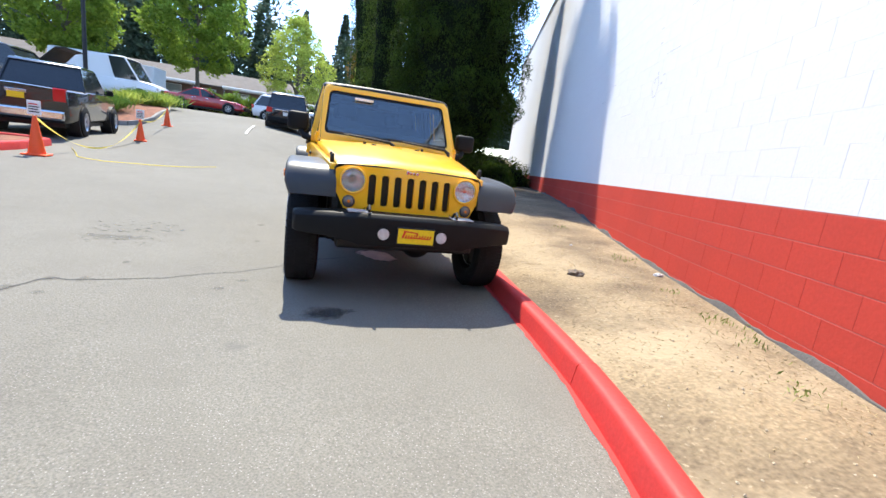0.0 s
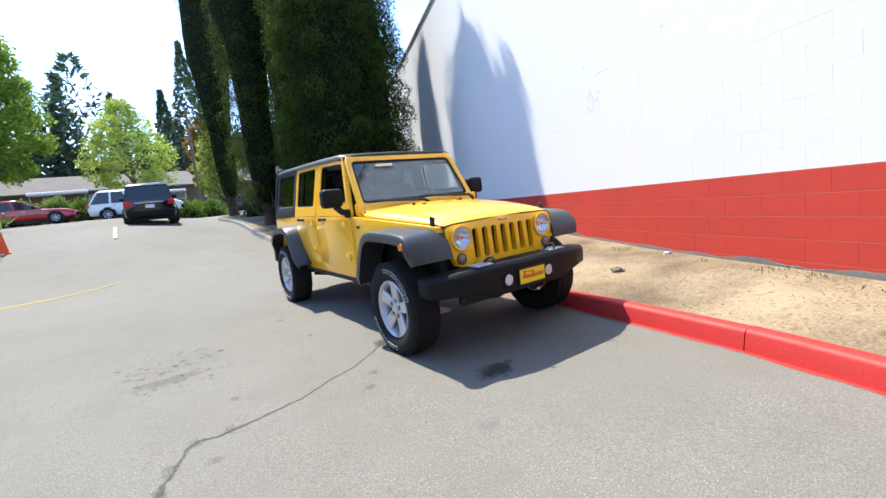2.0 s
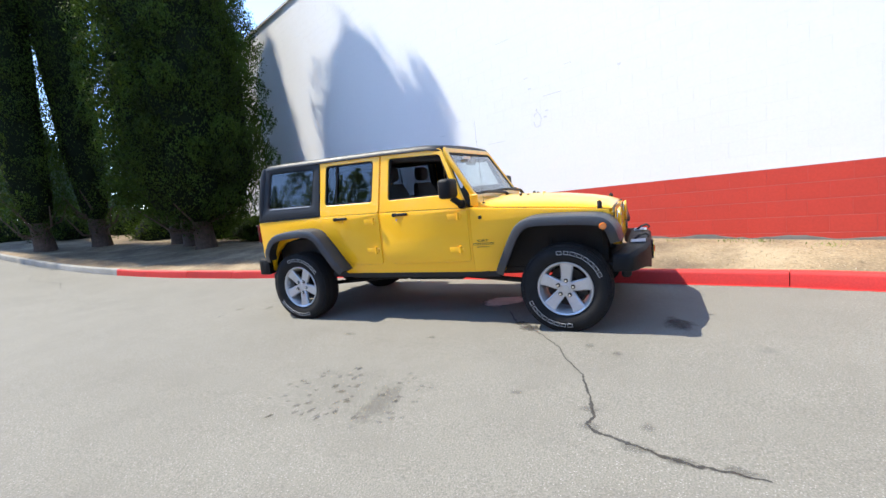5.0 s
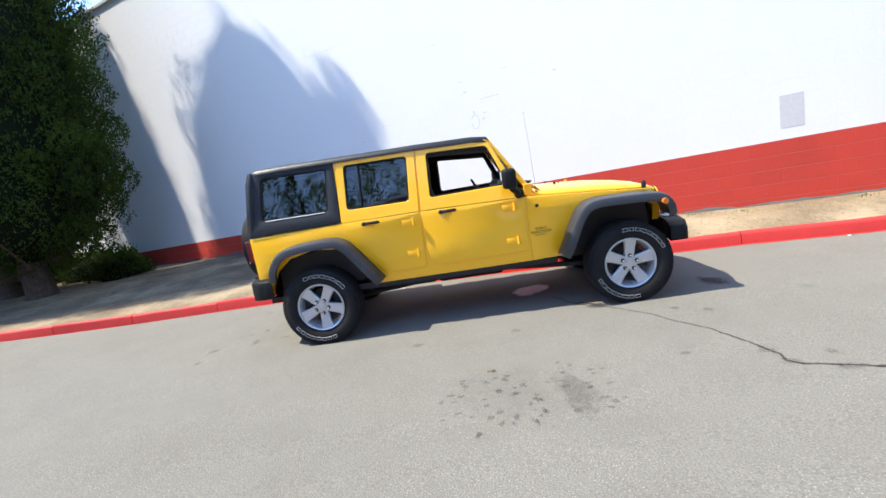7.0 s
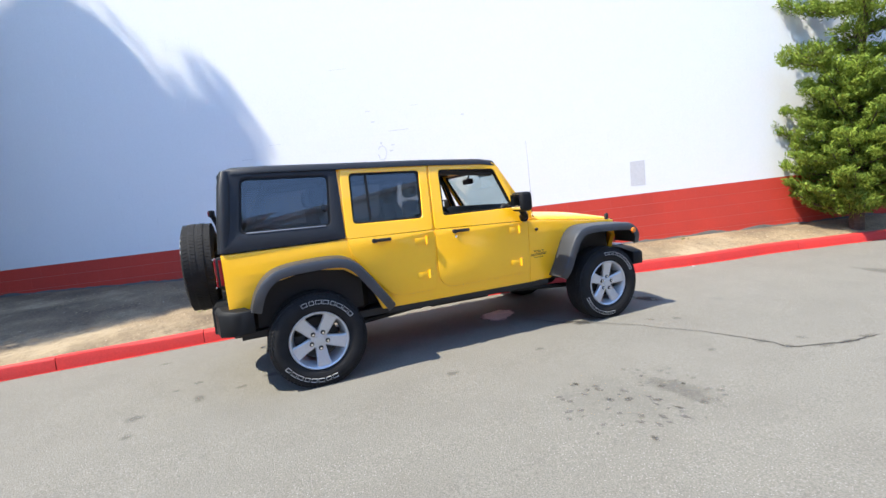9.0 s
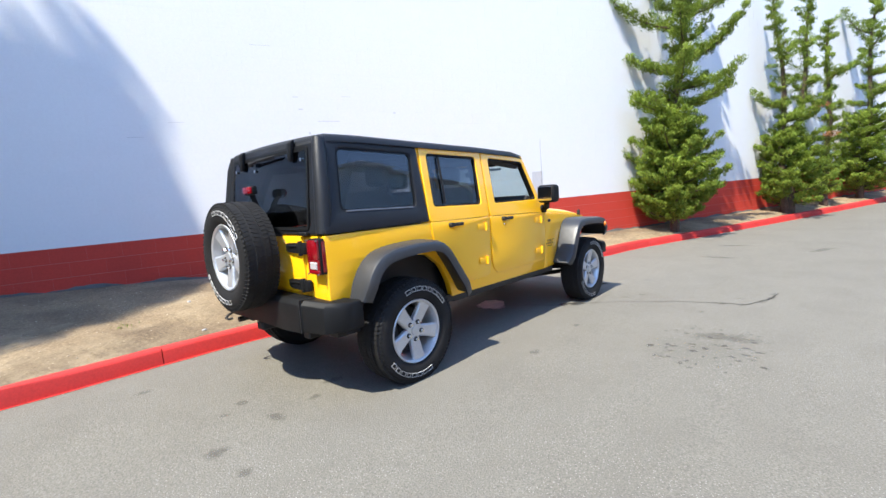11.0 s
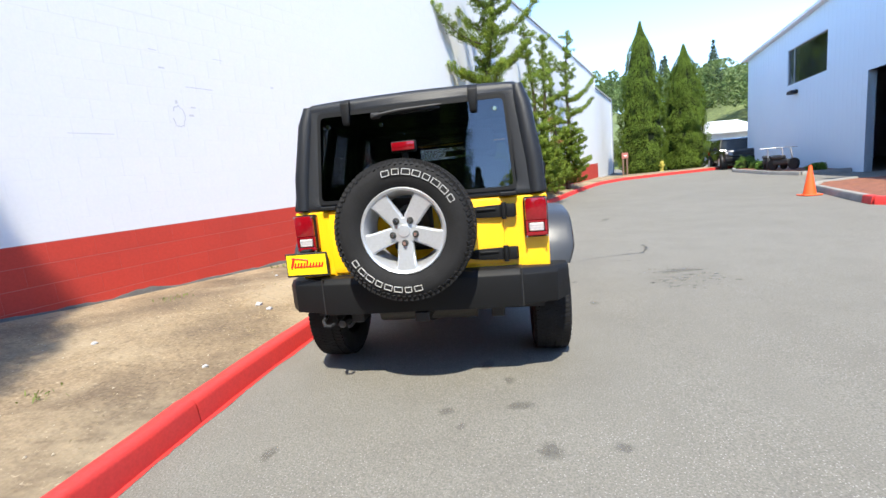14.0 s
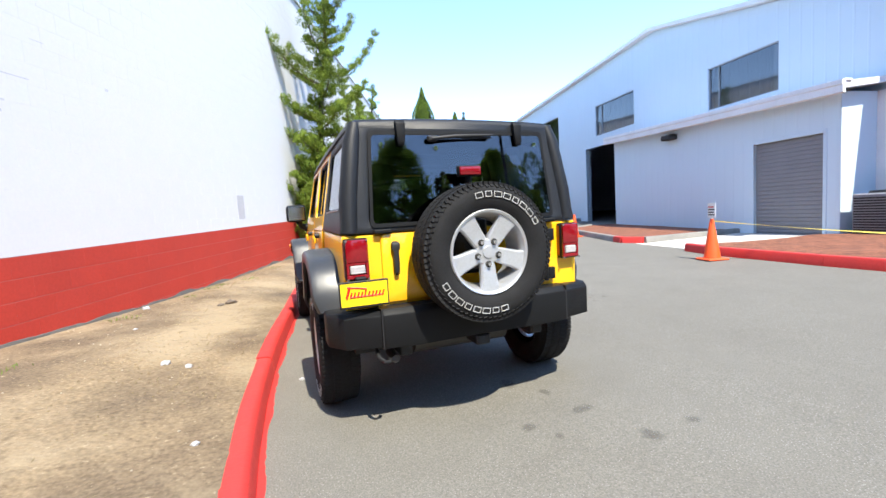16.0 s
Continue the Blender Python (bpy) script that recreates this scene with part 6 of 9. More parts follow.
        box(bm, (sg * 0.885 - 0.105, -0.545, 1.185), (sg * 0.885 + 0.095, -0.42, 1.365), 0.035, seg=3)
        part("mirror_housing", bm, PLASTIC, fd, smooth=True)
        bm = bmesh.new()
        box(bm, (sg * 0.88 - 0.08, -0.419, 1.205), (sg * 0.88 + 0.075, -0.416, 1.345), 0.001)
        part("mirror_glass", bm, CHROME, fd, "mirror glass")

    # pillars behind the door gaps
    for sg in (-1, 1):
        f = side_of(sg)
        for y0, y1 in ((0.30, 0.42), (1.10, 1.19)):
            bm = bmesh.new()
            plate(bm, [(y0 + 0.02, 1.08), (y1 + 0.02, 1.08), (y1 - 0.01, 1.69), (y0 - 0.01, 1.69)], lambda y, z, o: f(y, z, o - 0.004), 0.03)
            part("door_pillar", tidy(bm), YELLOW, j)
    # hardtop: side panels with windows, roof, rear frame
    for sg in (-1, 1):
        f = side_of(sg)
        g = lambda y, z, o: f(y, z, o + 0.010)  # noqa: E731
        bm = bmesh.new()
        outer = [(1.155, 1.112), (1.155, 1.715), (2.02, 1.715), (2.095, 1.118)]
        inner = [(1.262, 1.235), (1.228, 1.645), (1.895, 1.650), (1.945, 1.248)]
        plate_hole(bm, rpoly(outer, [0.01, 0.01, 0.03, 0.02]), rpoly(inner, 0.045), g, 0.06)
        ht = part("hardtop_side", soften(tidy(bm), 0.01, 2, 50), HARDTOP, j, "black moulded hardtop side", smooth=True)
        bm = bmesh.new()
        ins = [(1.275, 1.247), (1.242, 1.634), (1.884, 1.638), (1.930, 1.260)]
        plate_hole(bm, rpoly(inner, 0.045), rpoly(ins, 0.04), lambda y, z, o: f(y, z, o + 0.004), 0.03)
        part("window_seal", tidy(bm), PLASTIC, ht)
        bm = bmesh.new()
        plate(bm, rpoly(ins, 0.04), lambda y, z, o: f(y, z, o - 0.002), 0.005)
        part("window_glass", tidy(bm), TINT_GLASS, ht)
        bm = bmesh.new()
        tube(bm, [f(1.30, 1.236, 0.008), f(1.90, 1.249, 0.008)], 0.006, 6)
        part("window_trim", bm, STEEL, ht)
    # roof panel
    bm = bmesh.new()
    rings = []
    for y, z, hw in ((-0.365, 1.678, 0.648), (-0.345, 1.700, 0.661), (-0.2, 1.720, 0.667), (0.36, 1.738, 0.668), (1.14, 1.748, 0.666), (1.70, 1.748, 0.66), (1.94, 1.742, 0.655), (2.01, 1.725, 0.645), (2.03, 1.70, 0.64)):
        xs = [-hw - 0.012, -hw, -hw + 0.04, -0.45, -0.2, 0, 0.2, 0.45, hw - 0.04, hw, hw + 0.012]
        crown = [-0.055, -0.022, -0.004, 0.004, 0.010, 0.012, 0.010, 0.004, -0.004, -0.022, -0.055]
        top = [(x, y, z + c) for x, c in zip(xs, crown)]
        rings.append(top + [(x, y, z - 0.06) for x in xs[::-1]])
    loft(bm, rings)
    roof = part("roof", tidy(bm), HARDTOP, j, "black hardtop roof", smooth=True, angle=50)
    bm = bmesh.new()
    for y in (0.352, 1.148):
        box(bm, (-0.50, y - 0.004, 1.735), (0.50, y + 0.004, 1.7485))
    part("roof_seam", bm, BLACK, roof)
    # rear frame and glass
    def back(u, v, o):
        k = (v - 1.11) / 0.60
        return (u, 2.098 - 0.072 * k + o, v)
    bm = bmesh.new()
    outer = [(-0.745, 1.116), (-0.642, 1.715), (0.642, 1.715), (0.745, 1.116)]
    inner = [(-0.600, 1.165), (-0.555, 1.648), (0.555, 1.648), (0.600, 1.165)]
    plate_hole(bm, rpoly(outer, [0.02, 0.07, 0.07, 0.02]), rpoly(inner, 0.035), back, 0.07)
    rf = part("hardtop_rear", soften(tidy(bm), 0.014, 2, 50), HARDTOP, j, "black hardtop rear frame", smooth=True)
    for sg in (-1, 1):  # rounded rear corners
        bm = bmesh.new()
        tube(bm, [(sg * 0.712, 2.063, 1.12), (sg * 0.700, 2.045, 1.30), (sg * 0.655, 2.012, 1.60), (sg * 0.628, 1.995, 1.70)], [0.052, 0.054, 0.05, 0.038], 14)
        part("corner_pillar", bm, HARDTOP, rf, smooth=True)
    bm = bmesh.new()
    plate(bm, rpoly([(-0.592, 1.150), (-0.562, 1.660), (0.562, 1.660), (0.592, 1.150)], 0.03), lambda u, v, o: back(u, v, o + 0.006), 0.006)
    rg = part("rear_glass", tidy(bm), TINT_GLASS, j, "dark tinted lift-up rear glass")
    bm = bmesh.new()
    plate_hole(bm, rpoly([(-0.598, 1.145), (-0.566, 1.664), (0.566, 1.664), (0.598, 1.145)], 0.03), rpoly([(-0.580, 1.165), (-0.549, 1.640), (0.549, 1.640), (0.580, 1.165)], 0.03), lambda u, v, o: back(u, v, o + 0.008), 0.012)
    part("glass_edge", tidy(bm), PLASTIC, rg)
    for x in (-0.38, 0.38):
        bm = bmesh.new()
        rings = [[back(x - w, z, 0.012), back(x + w, z, 0.012), back(x + w, z, 0.012 + d), back(x - w, z, 0.012 + d)] for z, w, d in ((1.580, 0.018, 0.014), (1.60, 0.021, 0.022), (1.655, 0.026, 0.026), (1.700, 0.028, 0.028), (1.722, 0.028, 0.01))]
        loft(bm, rings)
        part("glass_hinge", soften(tidy(bm), 0.004), PLASTIC, rg, smooth=True)
    for x in (-0.50, 0.50, 0.17):
        bm = bmesh.new()
        cyl(bm, back(x, 1.585 if x != 0.17 else 1.565, 0.004), back(x, 1.585 if x != 0.17 else 1.565, 0.018), 0.0115, n=14)
        part("glass_bolt", bm, CHROME, rg, smooth=True)
    bm = bmesh.new()
    box(bm, (0.165, 2.06, 1.598), (0.225, 2.085, 1.632), 0.008)
    tube(bm, [(0.20, 2.082, 1.615), (0.05, 2.088, 1.628), (-0.16, 2.084, 1.634), (-0.20, 2.080, 1.636)], [0.010, 0.010, 0.007, 0.004], 8)
    box(bm, (-0.19, 2.068, 1.617), (0.13, 2.078, 1.627), 0.003)
    part("rear_wiper", bm, BLACK, rg, smooth=True)

    # windscreen frame, glass, cowl
    def ws(u, v, o):
        k = (v - 1.12) / 0.57
        return (u, -0.715 + 0.36 * k - o, v)
    bm = bmesh.new()
    plate_hole(bm, rpoly([(-0.705, 1.105), (-0.652, 1.690), (0.652, 1.690), (0.705, 1.105)], [0.02, 0.07, 0.07, 0.02]),
               rpoly([(-0.640, 1.195), (-0.600, 1.625), (0.600, 1.625), (0.640, 1.195)], 0.05), ws, 0.055)
    wf = part("windscreen_frame", soften(tidy(bm), 0.012, 2, 50), YELLOW, j, "yellow windscreen frame", smooth=True)
    bm = bmesh.new()
    plate_hole(bm, rpoly([(-0.641, 1.194), (-0.601, 1.626), (0.601, 1.626), (0.641, 1.194)], 0.05), rpoly([(-0.622, 1.215), (-0.584, 1.605), (0.584, 1.605), (0.622, 1.215)], 0.045), lambda u, v, o: ws(u, v, o - 0.010), 0.02)
    part("windscreen_seal", tidy(bm), PLASTIC, wf)
    bm = bmesh.new()
    plate(bm, rpoly([(-0.632, 1.205), (-0.592, 1.615), (0.592, 1.615), (0.632, 1.205)], 0.045), lambda u, v, o: ws(u, v, o - 0.016), 0.005)
    part("windscreen_glass", tidy(bm), SCREEN_GLASS, wf)
    bm = bmesh.new()
    rings = []
    for y, z, hw in ((-0.64, 1.105, 0.705), (-0.72, 1.118, 0.703), (-0.80, 1.100, 0.698)):
        rings.append([(-hw, y, 1.06), (-hw, y, z - 0.02), (-hw + 0.03, y, z + 0.006), (0, y, z + 0.035), (hw - 0.03, y, z + 0.006), (hw, y, z - 0.02), (hw, y, 1.06)])
    loft(bm, rings)
    part("cowl", tidy(bm), YELLOW, j, smooth=True)
    for sg, x0 in ((1, -0.30), (1, 0.28)):
        bm = bmesh.new()
        tube(bm, [(x0 + 0.34, -0.765, 1.145), (x0 + 0.30, -0.748, 1.178), (x0 + 0.02, -0.735, 1.195), (x0 - 0.16, -0.722, 1.205)], [0.020, 0.016, 0.011, 0.009], 8)
        cyl(bm, (x0 + 0.34, -0.78, 1.11), (x0 + 0.34, -0.76, 1.155), 0.017, n=12)
        tube(bm, [(x0 + 0.24, -0.722, 1.206), (x0 - 0.30, -0.714, 1.214)], 0.009, 6)
        part("wiper", bm, BLACK, wf, smooth=True)
    # hinges between windscreen and cowl
    for sg in (-1, 1):
        bm = bmesh.new()
        box(bm, (sg * 0.708 - 0.012, -0.70, 1.09), (sg * 0.708 + 0.012, -0.62, 1.20), 0.006)
        part("windscreen_hinge", bm, YELLOW, wf, smooth=True)
        for k in range(4):
            bm = bmesh.new()
            cyl(bm, (sg * 0.714, -0.685 + 0.045 * (k % 2), 1.11 + 0.035 * (k // 2) + 0.02), (sg * 0.726, -0.685 + 0.045 * (k % 2), 1.11 + 0.035 * (k // 2) + 0.02), 0.008, n=8)
            part("hinge_bolt", bm, YELLOW, wf, smooth=True)
        for k in range(5):  # bolts up the pillar
            bm = bmesh.new()
            z = 1.24 + 0.085 * k
            p = ws(sg * (0.705 - 0.053 * (z - 1.105) / 0.585), z, 0)
            cyl(bm, (p[0] - sg * 0.002, p[1] + 0.03, z), (p[0] + sg * 0.006, p[1] + 0.03, z), 0.007, n=8)
            part("pillar_bolt", bm, YELLOW, wf, smooth=True)

    # hood
    bm = bmesh.new()
    rings = []
    for y, ze, zc, hw in ((-0.79, 1.072, 1.150, 0.700), (-1.05, 1.050, 1.138, 0.674), (-1.35, 1.022, 1.112, 0.640), (-1.62, 0.997, 1.072, 0.606), (-1.76, 0.985, 1.040, 0.588), (-1.825, 0.978, 1.010, 0.578), (-1.850, 0.972, 0.985, 0.570)):
        prof = []
        for fx, fz in ((-1.0, -0.02), (-1.0, 0.10), (-0.965, 0.34), (-0.88, 0.58), (-0.70, 0.74), (-0.52, 0.82), (-0.44, 0.94), (-0.2, 0.99), (0, 1.0)):
            prof.append((fx * hw, ze + (zc - ze) * fz))
        full = prof + [(-x, z) for x, z in prof[-2::-1]]
        rings.append([(x, y, z) for x, z in full])
    loft(bm, rings, caps=False, closed=False)
    hood = part("hood", tidy(bm), YELLOW, j, "yellow hood with a raised middle", smooth=True, angle=60)
    for sg in (-1, 1):
        bm = bmesh.new()
        box(bm, (sg * 0.605 - 0.014, -1.775, 0.955), (sg * 0.605 + 0.016, -1.735, 1.045), 0.008, seg=2)
        cyl(bm, (sg * 0.612, -1.755, 1.030), (sg * 0.612, -1.755, 1.052), 0.013, 0.009, n=10)
        box(bm, (sg * 0.612 - 0.018, -1.785, 0.93), (sg * 0.612 + 0.012, -1.725, 0.96), 0.006)
        part("hood_latch", bm, BLACK, hood, "black rubber hood latch", smooth=True)
        bm = bmesh.new()
        cyl(bm, (sg * 0.28, -0.99, 1.125), (sg * 0.28, -0.99, 1.158), 0.016, 0.012, n=10)
        part("hood_bumper", bm, BLACK, hood, smooth=True)
    for x in (-0.20, 0.22):
        bm = bmesh.new()
        box(bm, (x - 0.022, -1.055, 1.134), (x + 0.022, -1.035, 1.146), 0.005)
        part("washer_jet", bm, BLACK, hood)
    bm = bmesh.new()
    tube(bm, [(-0.04, -1.16, 1.130), (-0.035, -1.16, 1.145), (0.035, -1.16, 1.145), (0.04, -1.16, 1.130)], 0.006, 6)
    part("hood_loop", bm, YELLOW, hood)

    # grille with seven slots
    def gr(u, v, o):
        return (u, -1.905 + 0.16 * (v - 0.64) * (0.4 + 0.6 * (v - 0.64)) - o, v)
    bm = bmesh.new()
    slots = [-0.30 + 0.10 * i for i in range(7)]
    outline = [(-0.500, 0.645), (-0.578, 0.78), (-0.572, 0.945), (-0.50, 0.972), (0.0, 0.985), (0.50, 0.972), (0.572, 0.945), (0.578, 0.78), (0.500, 0.645)]
    lo_z, hi_z, sw = 0.682, 0.930, 0.0315
    left = [(-0.500, 0.645), (-0.340, 0.645), (-0.340, 0.976), (-0.50, 0.972), (-0.572, 0.945), (-0.582, 0.80)]
    def cheek(sg, n=48):
        """The grille beside the slots, with a round hole for the headlight."""
        cx, cz, outer, inner = -0.448, 0.868, [], []
        for i in range(n):
            a = 2 * math.pi * i / n
            d, best = (math.cos(a), math.sin(a)), 9.0
            for p, q in zip(left, left[1:] + left[:1]):
                ex, ez = q[0] - p[0], q[1] - p[1]
                det = d[0] * -ez + d[1] * ex
                if abs(det) > 1e-9:
                    t = ((p[0] - cx) * -ez + (p[1] - cz) * ex) / det
                    u = (d[0] * (p[1] - cz) - d[1] * (p[0] - cx)) / det
                    if t > 0 and -1e-6 <= u <= 1 + 1e-6:
                        best = min(best, t)
            outer.append((sg * (cx + d[0] * best), cz + d[1] * best))
            inner.append((sg * (cx + d[0] * 0.088), cz + d[1] * 0.088))
        plate_hole(bm, outer, inner, gr, 0.06)

    for sg in (1, -1):
        cheek(sg)
    edges = [-0.340] + [v for s in slots for v in (s - sw, s + sw)] + [0.340]
    for a, b in zip(edges[0::2], edges[1::2]):
        plate(bm, [(a, lo_z), (b, lo_z), (b, hi_z), (a, hi_z)], gr, 0.06)
    plate(bm, [(-0.340, 0.645), (0.340, 0.645), (0.340, lo_z), (-0.340, lo_z)], gr, 0.06)
    plate(bm, [(-0.340, hi_z), (0.340, hi_z), (0.340, 0.976), (0, 0.984), (-0.340, 0.976)], gr, 0.06)
    tidy(bm)
    grille = part("grille", bm, YELLOW, j, "yellow seven-slot grille", smooth=True, angle=30)
    for s in slots:
        bm = bmesh.new()
        rim = rpoly([(s - sw + 0.001, lo_z + 0.001), (s + sw - 0.001, lo_z + 0.001), (s + sw - 0.001, hi_z - 0.001), (s - sw + 0.001, hi_z - 0.001)], 0.001, 4)
        inn = rpoly([(s - sw + 0.0035, lo_z + 0.006), (s + sw - 0.0035, lo_z + 0.006), (s + sw - 0.0035, hi_z - 0.006), (s - sw + 0.0035, hi_z - 0.006)], 0.026, 4)
        plate_hole(bm, rim, inn, lambda u, v, o: gr(u, v, o + 0.0004), 0.03)
        part("grille_slot", tidy(bm), YELLOW, grille)
    part("radiator", boxm((-0.36, -1.845, 0.64), (0.36, -1.80, 0.96)), BLACK, grille)
    for sg in (-1, 1):
        c = Vector((sg * 0.448, -1.897, 0.868))
        tilt = Matrix.Translation(c) @ Matrix.Rotation(radians(90), 4, "X")
        bm = bmesh.new()
        lathe(bm, [(0.086, -0.01), (0.100, 0.0), (0.103, 0.010), (0.097, 0.017), (0.087, 0.012), (0.086, 0.0)], n=40, m=tilt, close=True)
        hl = part("headlight", tidy(bm), YELLOW, j, smooth=True)
        bm = bmesh.new()
        lathe(bm, [(0.0005, -0.055), (0.03, -0.052), (0.06, -0.035), (0.084, 0.0), (0.088, 0.008), (0.090, -0.01), (0.06, -0.05), (0.0005, -0.065)], n=32, m=tilt)
        part("reflector", tidy(bm), REFLECTOR, hl, smooth=True)
        bm = bmesh.new()
        cyl(bm, c + Vector((0, 0.035, 0)), c + Vector((0, -0.005, 0)), 0.022, 0.012, n=14)
        part("bulb_shield", bm, CHROME, hl, smooth=True)
        bm = bmesh.new()
        lathe(bm, [(0.088, 0.008), (0.07, 0.019), (0.04, 0.027), (0.0005, 0.030)], n=32, m=tilt)
        part("lens", tidy(bm), LENS, hl, smooth=True)
        c2 = Vector((sg * 0.470, -1.903, 0.708))
        bm = bmesh.new()
        lathe(bm, [(0.0005, -0.01), (0.040, -0.01), (0.041, 0.006), (0.034, 0.012), (0.0005, 0.016)], n=24, m=Matrix.Translation(c2) @ Matrix.Rotation(radians(90), 4, "X"))
        ts = part("turn_signal", tidy(bm), surf("smoked_lens", (0.20, 0.17, 0.14), rough=0.15, coat=0.5, var=0.05, bump=0.0, rough_var=0.03), j, smooth=True)
        bm = bmesh.new()
        lathe(bm, [(0.041, 0.0), (0.047, 0.003), (0.047, 0.008), (0.040, 0.013), (0.037, 0.010)], n=24, m=Matrix.Translation(c2) @ Matrix.Rotation(radians(90), 4, "X"))
        part("signal_ring", tidy(bm), PLASTIC_GREY, ts, smooth=True)
        bm = bmesh.new()
        cyl(bm, c2 + Vector((0, -0.010, 0)), c2 + Vector((0, -0.019, 0)), 0.015, 0.010, n=14)
        part("signal_bulb", bm, AMBER_LENS, ts, smooth=True)
    bm = bmesh.new()  # dark gap between hood and grille
    tube(bm, [(-0.588, -1.868, 0.90), (-0.584, -1.868, 0.945), (-0.562, -1.866, 0.972), (-0.50, -1.864, 0.9785), (-0.25, -1.864, 0.986), (0.0, -1.864, 0.990), (0.25, -1.864, 0.986), (0.50, -1.864, 0.9785), (0.562, -1.866, 0.972), (0.584, -1.868, 0.945), (0.588, -1.868, 0.90)], 0.0055, 6)
    part("hood_gap", bm, BLACK, grille)
    bm = bmesh.new()  # badge as four plain strokes
    for i, w in enumerate((0.022, 0.018, 0.018, 0.020)):
        x = -0.042 + 0.026 * i
        box(bm, (x, -1.884, 0.951), (x + w, -1.874, 0.970 + (0.007 if i == 0 else 0)), 0.003)
    part("badge", bm, CHROME, grille, "small chrome badge")

    # flares
    def flare(sg, name, path, x_in, x_out, lip):
        bm = bmesh.new()
        rings = []
        pts = [Vector((0, y, z)) for y, z in path]
        # rounded path
        fine = []
        for i in range(len(pts) - 1):
            p0, p1, p2, p3 = pts[max(i - 1, 0)], pts[i], pts[i + 1], pts[min(i + 2, len(pts) - 1)]
            for k in range(4):
                t = k / 4
                fine.append(0.5 * ((2 * p1) + (-p0 + p2) * t + (2 * p0 - 5 * p1 + 4 * p2 - p3) * t * t + (-p0 + 3 * p1 - 3 * p2 + p3) * t**3))
        fine.append(pts[-1])
        for i, p in enumerate(fine):
            d = (fine[min(i + 1, len(fine) - 1)] - fine[max(i - 1, 0)]).normalized()
            n = Vector((0, -d.z, d.y))
            if n.z < 0 and abs(n.y) < 0.5:
                n = -n
            centre = Vector((0, sum(q.y for q in fine) / len(fine), 0.40))
            if n.dot(p - centre) < 0:
                n = -n
            e = min(1.0, i / 3, (len(fine) - 1 - i) / 3)
            xo = x_out - 0.035 * (1 - e)
            ring = [(x_in(p.y), 0.0), (xo - 0.045, -0.004), (xo - 0.012, -0.014), (xo, -0.034), (xo - 0.003, -lip), (xo - 0.022, -lip), (xo - 0.028, -0.045), (x_in(p.y), -0.03)]
            rings.append([(sg * a, p.y + n.y * b, p.z + n.z * b) for a, b in ring])
        loft(bm, rings)
        return part(name, tidy(bm), PLASTIC_GREY, j, "matt dark grey plastic flare", smooth=True, angle=40)
    for sg in (-1, 1):
        ff = flare(sg, "front_flare", [(-0.865, 0.500), (-0.925, 0.62), (-1.01, 0.80), (-1.09, 0.915), (-1.21, 0.972), (-1.45, 0.975), (-1.72, 0.960), (-1.83, 0.93), (-1.90, 0.85), (-1.935, 0.735)],
                   lambda y: 0.70 - 0.13 * max(0.0, (-0.9 - y)), 0.932, 0.085)
        flare(sg, "rear_flare", [(0.815, 0.525), (0.905, 0.655), (1.03, 0.83), (1.11, 0.925), (1.23, 0.985), (1.47, 0.998), (1.70, 0.982), (1.82, 0.925), (1.90, 0.82), (1.945, 0.69)],
              lambda y: 0.745, 0.932, 0.085)
        bm = bmesh.new()
        cyl(bm, (sg * 0.925, -1.805, 0.865), (sg * 0.943, -1.807, 0.865), 0.030, 0.026, n=18)
        part("side_marker", bm, AMBER_LENS, ff, "amber side marker", smooth=True)
        bm = bmesh.new()
        cyl(bm, (sg * 0.735, -0.718, 0.985), (sg * 0.768, -0.718, 0.985), 0.019, 0.015, n=14)
        part("side_cap", bm, BLACK, j, smooth=True)
    # aerial
    bm = bmesh.new()
    cyl(bm, (-0.675, -0.74, 1.08), (-0.675, -0.74, 1.12), 0.014, n=10)
    tube(bm, [(-0.675, -0.74, 1.11), (-0.678, -0.73, 1.5), (-0.68, -0.715, 1.86)], [0.0017, 0.0011, 0.0007], 6)
    part("aerial", bm, BLACK, j)
    # flank lettering: the word and two rows of plain strokes
    for sg in (-1,):
        txt = bpy.data.curves.new("flank_word", "FONT")
        txt.body, txt.size, txt.extrude, txt.align_x = "SPORT", 0.040, 0.0008, "LEFT"
        tmp = bpy.data.objects.new("flank_word", txt)
        scene.collection.objects.link(tmp)
        me = bpy.data.meshes.new_from_object(tmp.evaluated_get(bpy.context.evaluated_depsgraph_get()))
        bpy.data.objects.remove(tmp)
        ob = part_mesh("flank_word", me, DECAL, j, "small black word decal")
        ob.matrix_basis = Matrix.Translation((-0.7505, -0.625, 0.757)) @ Euler((radians(90), 0, radians(-90 - 6.6))).to_matrix().to_4x4() @ Matrix.Diagonal((1.35, 0.8, 1, 1))
        bm = bmesh.new()
        fpos = side_of(-1)
        for z, h, runs in ((0.727, 0.018, ((-0.63, 0.19),)), (0.703, 0.008, ((-0.665, 0.12),))):
            for y0, w in runs:
                y = y0
                rg2 = random.Random(3)
                while y > y0 - w:
                    lw = rg2.uniform(0.012, 0.02)
                    for a, b in ((0, 0.3), (0.7, 1.0)):
                        plate(bm, [(y, z + h * a), (y - lw, z + h * a), (y - lw, z + h * b), (y, z + h * b)], lambda u, v, o: fpos(u, v, o + 0.0025), 0.003)
                    y -= lw + 0.005
        part("flank_strokes", tidy(bm), DECAL, j)

